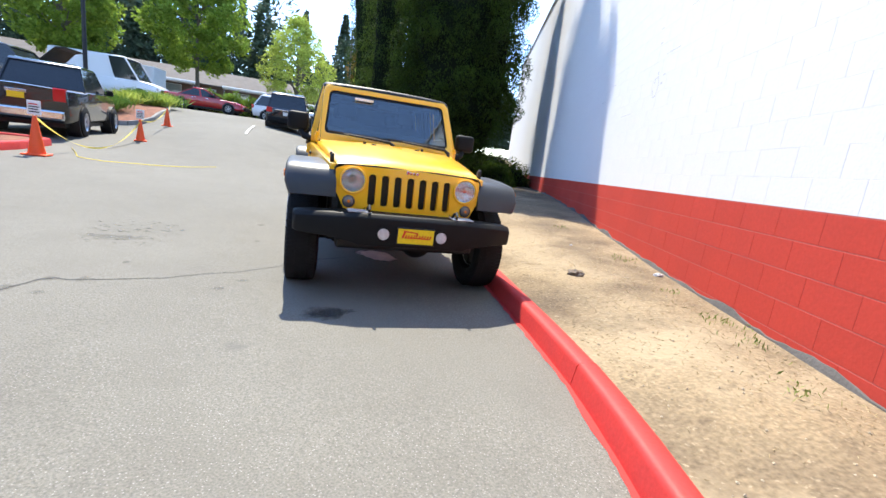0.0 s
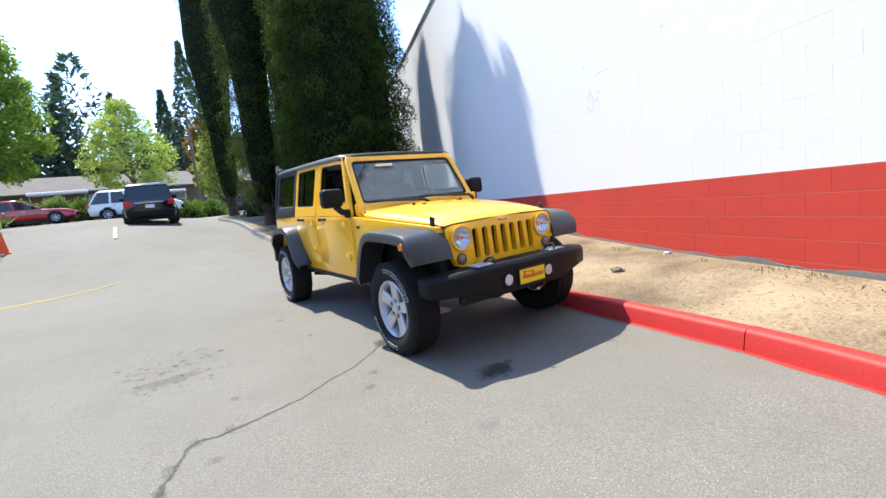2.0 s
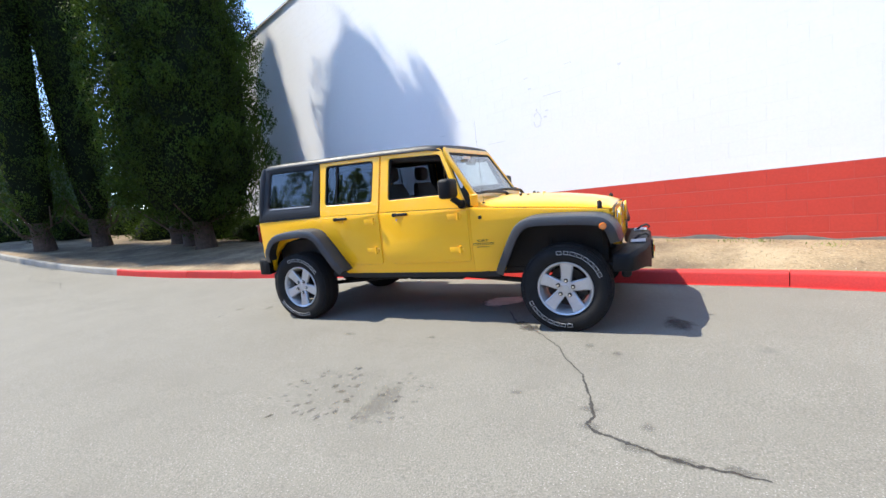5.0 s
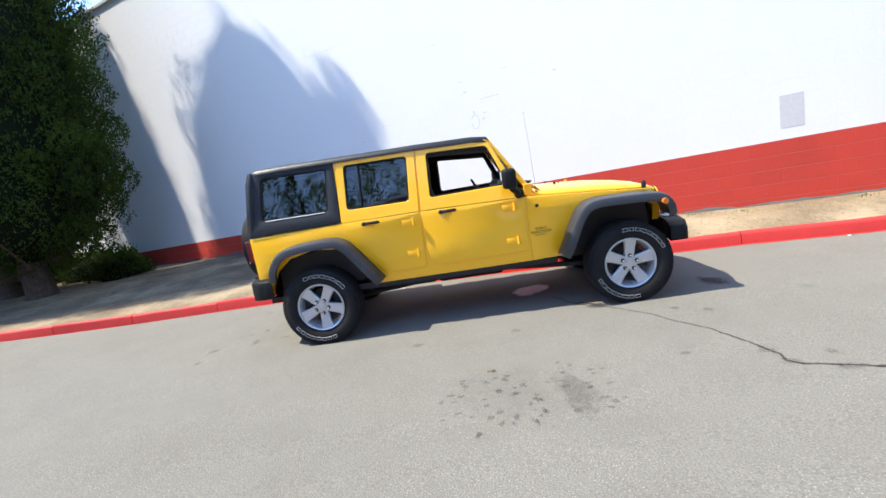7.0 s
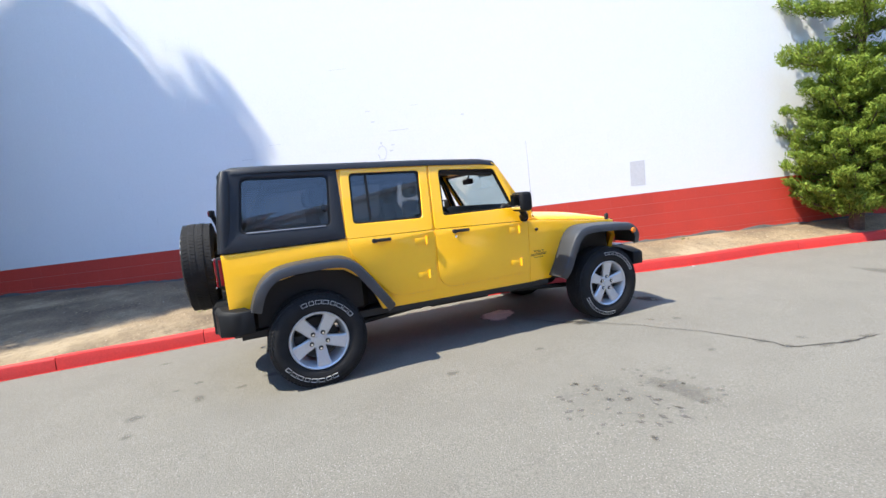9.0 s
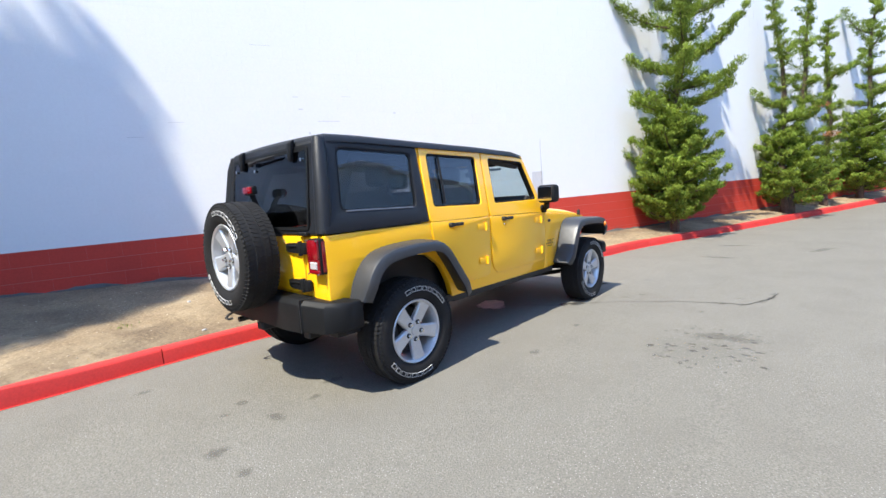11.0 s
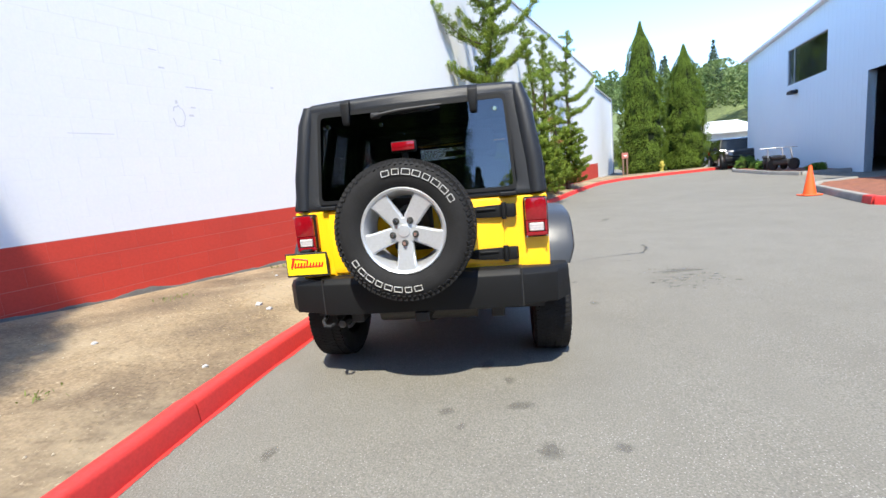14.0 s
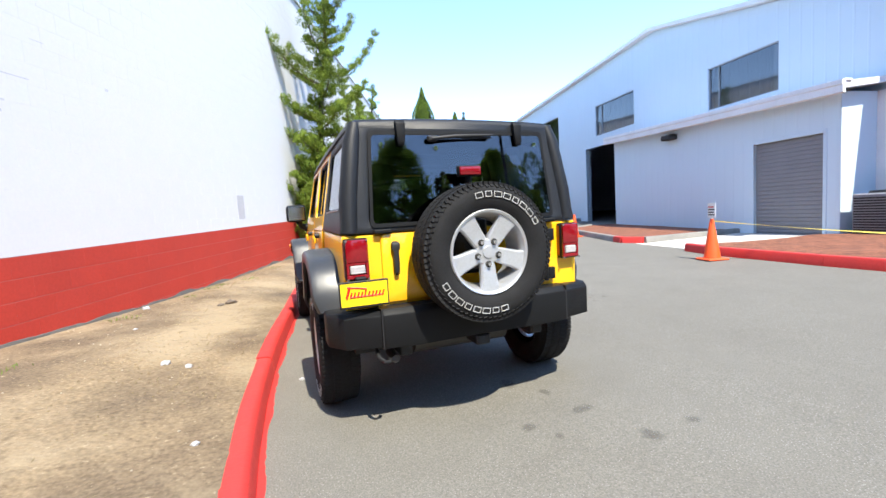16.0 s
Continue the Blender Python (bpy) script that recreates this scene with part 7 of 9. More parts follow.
    # bumpers
    def sweep(name, rows, mat, label):
        bm = bmesh.new()
        loft(bm, [[(x, yf, z0), (x, yf - math.copysign(0.012, yf), z0 - 0.0), (x, yb, z0), (x, yb, z1), (x, yf - math.copysign(0.03, yf), z1), (x, yf, z1 - 0.03)] for x, yf, yb, z0, z1 in rows])
        return part(name, soften(tidy(bm), 0.012, 2, 40), mat, j, label, smooth=True)
    fb = sweep("front_bumper", [(-0.862, -1.985, -1.86, 0.487, 0.612), (-0.835, -2.02, -1.86, 0.478, 0.625), (-0.62, -2.105, -1.92, 0.47, 0.645), (-0.44, -2.135, -1.95, 0.44, 0.655), (-0.40, -2.14, -1.95, 0.425, 0.658), (0.40, -2.14, -1.95, 0.425, 0.658), (0.44, -2.135, -1.95, 0.44, 0.655), (0.62, -2.105, -1.92, 0.47, 0.645), (0.835, -2.02, -1.86, 0.478, 0.625), (0.862, -1.985, -1.86, 0.487, 0.612)], PLASTIC, "black plastic front bumper with round fog lamps")
    for sg in (-1, 1):
        c = Vector((sg * 0.222, -2.142, 0.520))
        bm = bmesh.new()
        lathe(bm, [(0.040, -0.004), (0.055, 0.0), (0.056, 0.008), (0.046, 0.010), (0.042, 0.0)], n=28, m=Matrix.Translation(c) @ Matrix.Rotation(radians(90), 4, "X"), close=True)
        fl = part("fog_lamp", tidy(bm), PLASTIC, fb, smooth=True)
        bm = bmesh.new()
        lathe(bm, [(0.0005, -0.001), (0.042, -0.001), (0.043, 0.004), (0.03, 0.008), (0.0005, 0.010)], n=24, m=Matrix.Translation(c) @ Matrix.Rotation(radians(90), 4, "X"))
        ob = part("fog_lens", tidy(bm), surf("fog_lens", (0.62, 0.63, 0.65), rough=0.2, metal=0.15, var=0.1, scale=60, bump=0.3, bump_scale=120, coat=0.4), fb, smooth=True)
        bm = bmesh.new()
        box(bm, (sg * 0.40 - 0.085, -2.10, 0.657), (sg * 0.40 + 0.085, -1.98, 0.667), 0.004)
        part("bumper_pad", bm, surf("grey_step_pad", (0.46, 0.46, 0.47), rough=0.5, var=0.1), fb, "grey step pad")
        bm = bmesh.new()
        tube(bm, [(sg * 0.335, -2.0, 0.66), (sg * 0.335, -2.05, 0.70), (sg * 0.335, -2.10, 0.715), (sg * 0.335, -2.13, 0.69), (sg * 0.335, -2.115, 0.675)], 0.011, 8)
        part("tow_hook", bm, BLACK, fb, smooth=True)
    bm = bmesh.new()
    box(bm, (-0.55, -1.98, 0.36), (0.55, -1.90, 0.44), 0.02)
    part("air_dam", bm, BLACK, fb)

    def plate_board(x0, x1, z0, z1, y, sg, parent):
        bm = bmesh.new()
        box(bm, (x0, y - 0.006, z0), (x1, y + 0.006, z1), 0.003)
        fr = part("plate_holder", bm, BLACK, parent)
        bm = bmesh.new()
        box(bm, (x0 + 0.008, y + sg * 0.006, z0 + 0.012), (x1 - 0.008, y + sg * 0.009, z1 - 0.010))
        part("plate", bm, PLATE_YELLOW, fr, "yellow dealer plate with red script")
        # script as a run of slanted strokes over one long flourish
        bm = bmesh.new()
        w, zc, h = x1 - x0, (z0 + z1) / 2, (z1 - z0)
        n = 11
        for i in range(n):
            u = x0 + w * (0.14 + 0.72 * i / (n - 1)) if sg < 0 else x1 - w * (0.14 + 0.72 * i / (n - 1))
            tall = (0.42 if i == 0 else 0.30 if i == 5 else 0.20) * h
            lean = (0.010 if sg < 0 else -0.010) * (2 if i == 0 else 1)
            yy = y + sg * 0.0105
            tube(bm, [(u, yy, zc - 0.10 * h), (u + lean, yy, zc - 0.10 * h + tall)], 0.0046 if i else 0.0070, 5)
            if 0 < i < n - 1:
                tube(bm, [(u, yy, zc - 0.09 * h), (u + (0.016 if sg < 0 else -0.016), yy, zc - 0.06 * h)], 0.0036, 5)
        a, b = (x0 + 0.16 * w, x0 + 0.55 * w) if sg < 0 else (x1 - 0.16 * w, x1 - 0.55 * w)
        tube(bm, [(a, y + sg * 0.0105, zc + 0.30 * h), ((a + b) / 2, y + sg * 0.0105, zc + 0.26 * h), (b, y + sg * 0.0105, zc + 0.20 * h)], 0.0042, 5)
        part("plate_script", bm, PLATE_RED, fr)
    plate_board(-0.125, 0.165, 0.452, 0.585, -2.152, -1, fb)

    rb = sweep("rear_bumper", [(-0.872, 2.02, 1.92, 0.530, 0.690), (-0.866, 2.07, 1.92, 0.522, 0.700), (-0.79, 2.165, 1.97, 0.516, 0.712), (-0.60, 2.205, 2.03, 0.512, 0.716), (-0.585, 2.222, 2.03, 0.508, 0.720), (-0.40, 2.228, 2.03, 0.502, 0.720), (0, 2.232, 2.03, 0.508, 0.720), (0.40, 2.228, 2.03, 0.502, 0.720), (0.585, 2.222, 2.03, 0.508, 0.720), (0.60, 2.205, 2.03, 0.512, 0.716), (0.79, 2.165, 1.97, 0.516, 0.712), (0.866, 2.07, 1.92, 0.522, 0.700), (0.872, 2.02, 1.92, 0.530, 0.690)], PLASTIC, "black plastic wrap-round rear bumper")
    for x in (-0.592, 0.592):
        part("bumper_seam", boxm((x - 0.004, 2.10, 0.505), (x + 0.004, 2.217, 0.722)), BLACK, rb)
    bm = bmesh.new()
    box(bm, (-0.045, 2.05, 0.43), (0.045, 2.22, 0.50), 0.008)
    box(bm, (-0.028, 2.219, 0.442), (0.028, 2.222, 0.488))
    part("hitch_receiver", bm, BLACK, rb)
    bm = bmesh.new()
    tube(bm, [(0.62, 2.04, 0.52), (0.62, 2.15, 0.475), (0.62, 2.20, 0.455), (0.60, 2.23, 0.435), (0.57, 2.22, 0.425), (0.56, 2.19, 0.43)], 0.012, 8)
    part("tow_hook", bm, BLACK, rb, smooth=True)

    # tailgate
    bm = bmesh.new()
    plate(bm, rpoly([(-0.508, 0.735), (-0.508, 1.108), (0.548, 1.108), (0.548, 0.735)], 0.025), lambda u, v, o: (u, 2.104 + o, v), 0.03)
    tg = part("tailgate", soften(tidy(bm), 0.006, 2, 50), YELLOW, j, "yellow side-hinged tailgate", smooth=True)
    for z in (1.035, 0.795):
        bm = bmesh.new()
        rings = [[(x, 2.10, z - h), (x, 2.10 + d, z - h), (x, 2.10 + d, z + h), (x, 2.10, z + h)] for x, h, d in ((-0.30, 0.022, 0.014), (-0.36, 0.030, 0.026), (-0.49, 0.034, 0.030), (-0.50, 0.034, 0.022), (-0.525, 0.034, 0.022), (-0.53, 0.036, 0.032), (-0.575, 0.036, 0.032), (-0.585, 0.030, 0.012))]
        loft(bm, rings)
        box(bm, (-0.47, 2.128, z + 0.006), (-0.36, 2.136, z + 0.02), 0.003)
        cyl(bm, (-0.513, 2.125, z - 0.045), (-0.513, 2.125, z + 0.045), 0.015, n=12)
        part("tailgate_hinge", soften(tidy(bm), 0.003), PLASTIC, tg, "black tailgate hinge", smooth=True)
    bm = bmesh.new()
    rings = [[(0.469 - w, 2.104, z), (0.469 - w, 2.104 + d, z), (0.469 + w, 2.104 + d, z), (0.469 + w, 2.104, z)] for z, w, d in ((0.88, 0.010, 0.014), (0.895, 0.014, 0.030), (0.96, 0.016, 0.034), (1.01, 0.015, 0.03), (1.03, 0.024, 0.03), (1.055, 0.024, 0.03), (1.068, 0.016, 0.012))]
    loft(bm, rings)
    part("tailgate_handle", soften(tidy(bm), 0.005), BLACK, tg, smooth=True)
    for x in (-0.20, 0.24):
        part("gate_bump_stop", boxm((x - 0.05, 2.100, 1.108), (x + 0.05, 2.122, 1.118), 0.004), PLASTIC, tg)
    for x in (0.535, -0.545):
        part("glass_latch", boxm((x - 0.05, 2.09, 1.112), (x + 0.05, 2.125, 1.135), 0.006), PLASTIC, tg)
    # tail lights
    for sg in (-1, 1):
        bm = bmesh.new()
        box(bm, (sg * 0.692 - 0.066, 2.07, 0.878), (sg * 0.692 + 0.066, 2.135, 1.098), 0.012, seg=2)
        tl = part("tail_light", bm, PLASTIC, j, "red and white tail light", smooth=True)
        bm = bmesh.new()
        box(bm, (sg * 0.692 - 0.060, 2.128, 0.973), (sg * 0.692 + 0.060, 2.150, 1.092), 0.008, seg=2)
        part("red_lens", bm, RED_LENS, tl, smooth=True)
        bm = bmesh.new()
        box(bm, (sg * 0.692 - 0.060, 2.128, 0.886), (sg * 0.692 + 0.060, 2.146, 0.908), 0.004)
        for s2 in (-1, 1):
            box(bm, (sg * 0.692 + s2 * 0.0525 - 0.0075, 2.128, 0.908), (sg * 0.692 + s2 * 0.0525 + 0.0075, 2.146, 0.974), 0.003)
        box(bm, (sg * 0.692 - 0.045, 2.128, 0.959), (sg * 0.692 + 0.045, 2.146, 0.974), 0.003)
        box(bm, (sg * 0.692 - 0.064 - 0.004, 2.075, 0.89), (sg * 0.692 + 0.068, 2.12, 1.085), 0.006)
        part("red_rim", bm, RED_LENS, tl)
        bm = bmesh.new()
        box(bm, (sg * 0.692 - 0.040, 2.128, 0.912), (sg * 0.692 + 0.040, 2.147, 0.958), 0.004)
        for k in range(3):
            box(bm, (sg * 0.692 - 0.040, 2.146, 0.917 + 0.014 * k), (sg * 0.692 + 0.036, 2.149, 0.921 + 0.014 * k))
        part("reversing_lens", bm, WHITE_LENS, tl)
        for a in (-1, 1):
            for b in (0.885, 1.088):
                part("lens_screw", cylm((sg * 0.692 + a * 0.056, 2.146, b), (sg * 0.692 + a * 0.056, 2.154, b), 0.006, n=8), STEEL, tl)
    # plate, on a bracket under the left tail light
    bm = bmesh.new()
    box(bm, (0.58, 2.10, 0.76), (0.76, 2.19, 0.86), 0.01)
    box(bm, (0.655, 2.12, 0.868), (0.715, 2.19, 0.90), 0.006)
    pb = part("plate_bracket", bm, PLASTIC, j)
    plate_board(0.545, 0.810, 0.745, 0.885, 2.20, 1, pb)

    # spare wheel and third brake light
    bm = bmesh.new()
    cyl(bm, (0.02, 2.09, 1.012), (0.02, 2.24, 1.012), 0.12, 0.08, n=20)
    box(bm, (-0.10, 2.09, 0.85), (0.14, 2.15, 1.17), 0.02)
    part("spare_carrier", bm, BLACK, tg)
    sp = wheel(j, Matrix.Translation((0.02, 2.300, 0.962)) @ Matrix.Rotation(radians(-90), 4, "X"), disc=False)
    sp.name = "spare_wheel"
    bm = bmesh.new()
    tube(bm, [(0.02, 2.13, 1.20), (0.02, 2.145, 1.33), (0.02, 2.17, 1.40)], 0.02, 8)
    box(bm, (-0.052, 2.155, 1.392), (0.092, 2.195, 1.452), 0.010, seg=2)
    bl = part("brake_light", bm, PLASTIC, j, "high brake light on a stalk", smooth=True)
    bm = bmesh.new()
    box(bm, (-0.046, 2.19, 1.400), (0.086, 2.204, 1.446), 0.006, seg=2)
    for k in range(4):
        box(bm, (-0.030 + 0.03 * k, 2.202, 1.418), (-0.015 + 0.03 * k, 2.206, 1.426))
    part("brake_lens", bm, RED_LENS, bl, smooth=True)

    # wheels
    for sg in (-1, 1):
        for y in (-AXLE, AXLE):
            turn = Matrix.Rotation(radians(90 * sg), 4, "Y") @ Matrix.Rotation(radians({(-1, -AXLE): -96, (-1, AXLE): 95, (1, -AXLE): 20, (1, AXLE): 130}[(sg, y)]), 4, "Z")
            wheel(j, Matrix.Translation((sg * 0.785, y, HUB_Z - LIFT)) @ turn)
    # running gear
    for y in (-AXLE, AXLE):
        bm = bmesh.new()
        cyl(bm, (-0.68, y, 0.36), (0.68, y, 0.36), 0.045, n=14)
        r = bmesh.ops.create_uvsphere(bm, u_segments=16, v_segments=10, radius=0.15)
        bmesh.ops.transform(bm, matrix=Matrix.Translation((0.08 if y > 0 else 0.2, y, 0.34)), verts=r["verts"])
        part("axle", bm, BLACK, j, smooth=True)
        for sg in (-1, 1):
            bm = bmesh.new()
            tube(bm, [(sg * 0.5 + 0.06 * math.cos(k * 0.9), y + 0.06 * math.sin(k * 0.9), 0.40 + 0.007 * k) for k in range(46)], 0.008, 5)
            cyl(bm, (sg * 0.58, y + 0.12, 0.33), (sg * 0.56, y + 0.16, 0.75), 0.026, n=10)
            part("spring", bm, BLACK, j, smooth=True)
    for sg in (-1, 1):
        bm = bmesh.new()
        box(bm, (sg * 0.44 - 0.04, -1.95, 0.40), (sg * 0.44 + 0.04, 2.10, 0.49), 0.01)
        tube(bm, [(sg * 0.40, -0.3, 0.37), (sg * 0.52, -1.40, 0.30)], 0.025, 8)
        tube(bm, [(sg * 0.42, 0.45, 0.36), (sg * 0.52, 1.42, 0.30)], 0.022, 8)
        box(bm, (sg * 0.66 - 0.05, -0.86, 0.405), (sg * 0.66 + 0.05, 0.86, 0.468), 0.012)
        part("frame_rail", bm, BLACK, j)
    bm = bmesh.new()
    box(bm, (-0.40, -0.35, 0.31), (0.35, 0.35, 0.40), 0.03)
    box(bm, (-0.36, 0.35, 0.30), (0.0, 1.15, 0.42), 0.05)
    part("skid_plate", bm, BLACK, j)
    bm = bmesh.new()
    cyl(bm, (-0.30, 1.86, 0.42), (0.34, 1.86, 0.42), 0.09, n=20)
    tube(bm, [(0.34, 1.86, 0.42), (0.48, 1.90, 0.42), (0.52, 2.02, 0.42), (0.52, 2.16, 0.415)], 0.026, 10)
    part("exhaust", bm, BRAKE, j, smooth=True)
    bm = bmesh.new()
    tube(bm, [(-0.6, -1.62, 0.36), (0.55, -1.60, 0.37)], 0.018, 8)
    tube(bm, [(-0.45, -1.75, 0.42), (0.45, -1.66, 0.38)], 0.016, 8)
    part("steering_rods", bm, BLACK, j)

    # cabin
    bm = bmesh.new()
    rings = [[(-0.68, y, z0), (0.68, y, z0), (0.68, y, z1), (-0.68, y, z1)] for y, z0, z1 in ((-0.68, 0.85, 1.09), (-0.58, 0.85, 1.18), (-0.50, 0.85, 1.262), (-0.41, 0.86, 1.275), (-0.33, 0.90, 1.16))]
    loft(bm, rings)
    dash = part("dashboard", soften(tidy(bm), 0.02), SEAT, j)
    bm = bmesh.new()
    m = Matrix.Translation((0.36, -0.24, 1.14)) @ Matrix.Rotation(radians(62), 4, "X")
    pts = [m @ Vector((0.185 * math.cos(2 * math.pi * k / 24), 0.185 * math.sin(2 * math.pi * k / 24), 0)) for k in range(25)]
    tube(bm, pts, 0.015, 8)
    for a in (0.3, math.pi - 0.3, -math.pi / 2):
        tube(bm, [m @ Vector((0, 0, -0.01)), m @ Vector((0.18 * math.cos(a), 0.18 * math.sin(a), 0))], 0.016, 6)
    tube(bm, [m @ Vector((0, 0, 0)), m @ Vector((0, 0, -0.25))], 0.035, 8)
    part("steering_wheel", bm, BLACK, dash, smooth=True)

    def seat(x, y, w, name="seat"):
        bm = bmesh.new()
        box(bm, (x - w / 2, y - 0.28, 0.70), (x + w / 2, y + 0.24, 0.86), 0.05, seg=3)
        box(bm, (x - w / 2 + 0.05, y - 0.2, 0.48), (x + w / 2 - 0.05, y + 0.2, 0.72), 0.01)
        s = part(name, bm, SEAT, j, "dark cloth seat", smooth=True)
        bm = bmesh.new()
        rings = []
        for k, (h, hw, th) in enumerate(((0.0, 0.9, 0.075), (0.15, 1.0, 0.08), (0.35, 0.98, 0.07), (0.50, 0.86, 0.055), (0.56, 0.7, 0.04))):
            yy = y + 0.20 + 0.22 * h
            ww = hw * w / 2
            rings.append([(x - ww, yy - th * 0.6, 0.82 + h), (x - ww * 0.8, yy - th, 0.82 + h), (x + ww * 0.8, yy - th, 0.82 + h), (x + ww, yy - th * 0.6, 0.82 + h), (x + ww, yy + th * 0.6, 0.82 + h), (x + ww * 0.8, yy + th, 0.82 + h), (x - ww * 0.8, yy + th, 0.82 + h), (x - ww, yy + th * 0.6, 0.82 + h)])
        loft(bm, rings)
        part("seat_back", tidy(bm), SEAT, s, smooth=True)
        heads = (x,) if w < 0.7 else (x - w / 3.2, x + w / 3.2)
        for hx in heads:
            bm = bmesh.new()
            box(bm, (hx - 0.115, y + 0.28, 1.41), (hx + 0.115, y + 0.385, 1.575), 0.05, seg=3)
            for a in (-0.05, 0.05):
                cyl(bm, (hx + a, y + 0.335, 1.34), (hx + a, y + 0.335, 1.44), 0.007, n=6)
            part("headrest", bm, SEAT, s, smooth=True)
    seat(-0.36, 0.10, 0.50)
    seat(0.36, 0.10, 0.50)
    seat(0.0, 0.98, 1.15, "rear_seat")
    bm = bmesh.new()
    for sg in (-1, 1):
        tube(bm, [(sg * 0.60, -0.34, 1.58), (sg * 0.585, 0.30, 1.635), (sg * 0.585, 1.1, 1.645), (sg * 0.60, 1.72, 1.60), (sg * 0.65, 1.95, 1.10)], 0.032, 10)
        tube(bm, [(sg * 0.60, 0.42, 1.64), (sg * 0.66, 0.42, 1.35), (sg * 0.69, 0.42, 0.60)], 0.034, 10)
        tube(bm, [(sg * 0.60, 1.05, 1.64), (sg * 0.66, 1.12, 1.30), (sg * 0.68, 1.2, 0.95)], 0.03, 8)
    for y in (0.42, 1.12):
        tube(bm, [(-0.60, y, 1.645), (0, y, 1.66), (0.60, y, 1.645)], 0.032, 10)
    part("roll_bar", bm, SEAT, j, "padded black roll bar", smooth=True)
    bm = bmesh.new()
    box(bm, (-0.11, -0.40, 1.505), (0.11, -0.365, 1.565), 0.012)
    tube(bm, [(0, -0.385, 1.56), (0, -0.40, 1.60)], 0.01, 6)
    part("rear_view_mirror", bm, BLACK, wf, smooth=True)
    bm = bmesh.new()
    box(bm, (-0.62, -0.36, 1.655), (0.62, 1.98, 1.668))
    part("headliner", bm, SEAT, roof)
    bm = bmesh.new()
    box(bm, (-0.30, -0.475, 1.56), (-0.11, -0.462, 1.585), m=Matrix.Translation((-0.05, 0.03, 0.0)))
    part("screen_sticker", bm, TRIM_WHITE, wf)


    # added dark plate between the wheels, keeps light out from under the tub
    part("floor_pan", boxm((-0.58, -1.95, 0.43), (0.58, 1.98, 0.50), 0.02), BLACK, j)

    # the tail hangs a little lower than the nose, and the roof runs level over it
    def drop(y, z):
        k = min(1.0, max(0.0, (y - 1.1) / 0.9))
        return k * k * (3 - 2 * k) * float(np.interp(z, [0.30, 0.50, 0.70, 1.0, 1.3, 1.72], [-0.010, -0.036, -0.034, -0.026, -0.008, 0.013]))
    for ob in j.children_recursive:
        if ob.parent.name.startswith(("wheel", "spare_wheel")) or ob.type != "MESH" or ob.data.users > 1:
            continue
        co = np.empty(len(ob.data.vertices) * 3)
        ob.data.vertices.foreach_get("co", co)
        co = co.reshape(-1, 3)
        co[:, 2] += [drop(y, z) for _, y, z in co]
        ob.data.vertices.foreach_set("co", co.ravel())
        ob.data.update()


build_jeep()

# ---- other vehicles ----


def small_wheel(parent, x, y, r, w, sg):
    wh = new("wheel")
    wh.parent = parent
    wh.matrix_basis = Matrix.Translation((x, y, r)) @ Matrix.Rotation(radians(90 * sg), 4, "Y")
    bm = bmesh.new()
    lathe(bm, [(r * 0.62, -w / 2), (r * 0.86, -w / 2), (r * 0.99, -w * 0.36), (r, 0), (r * 0.99, w * 0.36), (r * 0.86, w / 2), (r * 0.62, w / 2)], n=32, close=True)
    part("tyre", tidy(bm), RUBBER, wh, smooth=True)
    bm = bmesh.new()
    lathe(bm, [(0.0005, w * 0.10), (r * 0.16, w * 0.12), (r * 0.18, w * 0.28), (r * 0.10, w * 0.30), (0.0005, w * 0.30)], n=20)
    lathe(bm, [(r * 0.55, w * 0.2), (r * 0.63, w * 0.42), (r * 0.60, w * 0.46), (r * 0.52, w * 0.30)], n=28, close=True)
    for i in range(6):
        box(bm, (r * 0.12, -r * 0.075, w * 0.16), (r * 0.58, r * 0.075, w * 0.32), 0.01, Matrix.Rotation(i * math.pi / 3, 4, "Z"))
    part("rim", tidy(bm), ALLOY, wh, smooth=True)
    part("drum", cylm((0, 0, -w * 0.3), (0, 0, w * 0.08), r * 0.6, n=20), BLACK, wh)


def rounded_body(sections, cut):
    """Skins car cross-sections: (y, half width low, half width high, z low, z belt)."""
    bm = bmesh.new()
    rings = []
    for y, wl, wh, z0, z1 in sections:
        rings.append([(-wl * 0.9, y, z0), (-wl, y, z0 + 0.10), (-wh * 1.01, y, z0 + (z1 - z0) * 0.55), (-wh * 0.97, y, z1 - 0.04), (-wh * 0.90, y, z1), (0, y, z1 + 0.02),
                      (wh * 0.90, y, z1), (wh * 0.97, y, z1 - 0.04), (wh * 1.01, y, z0 + (z1 - z0) * 0.55), (wl, y, z0 + 0.10), (wl * 0.9, y, z0)])
    loft(bm, rings)
    return tidy(bm)


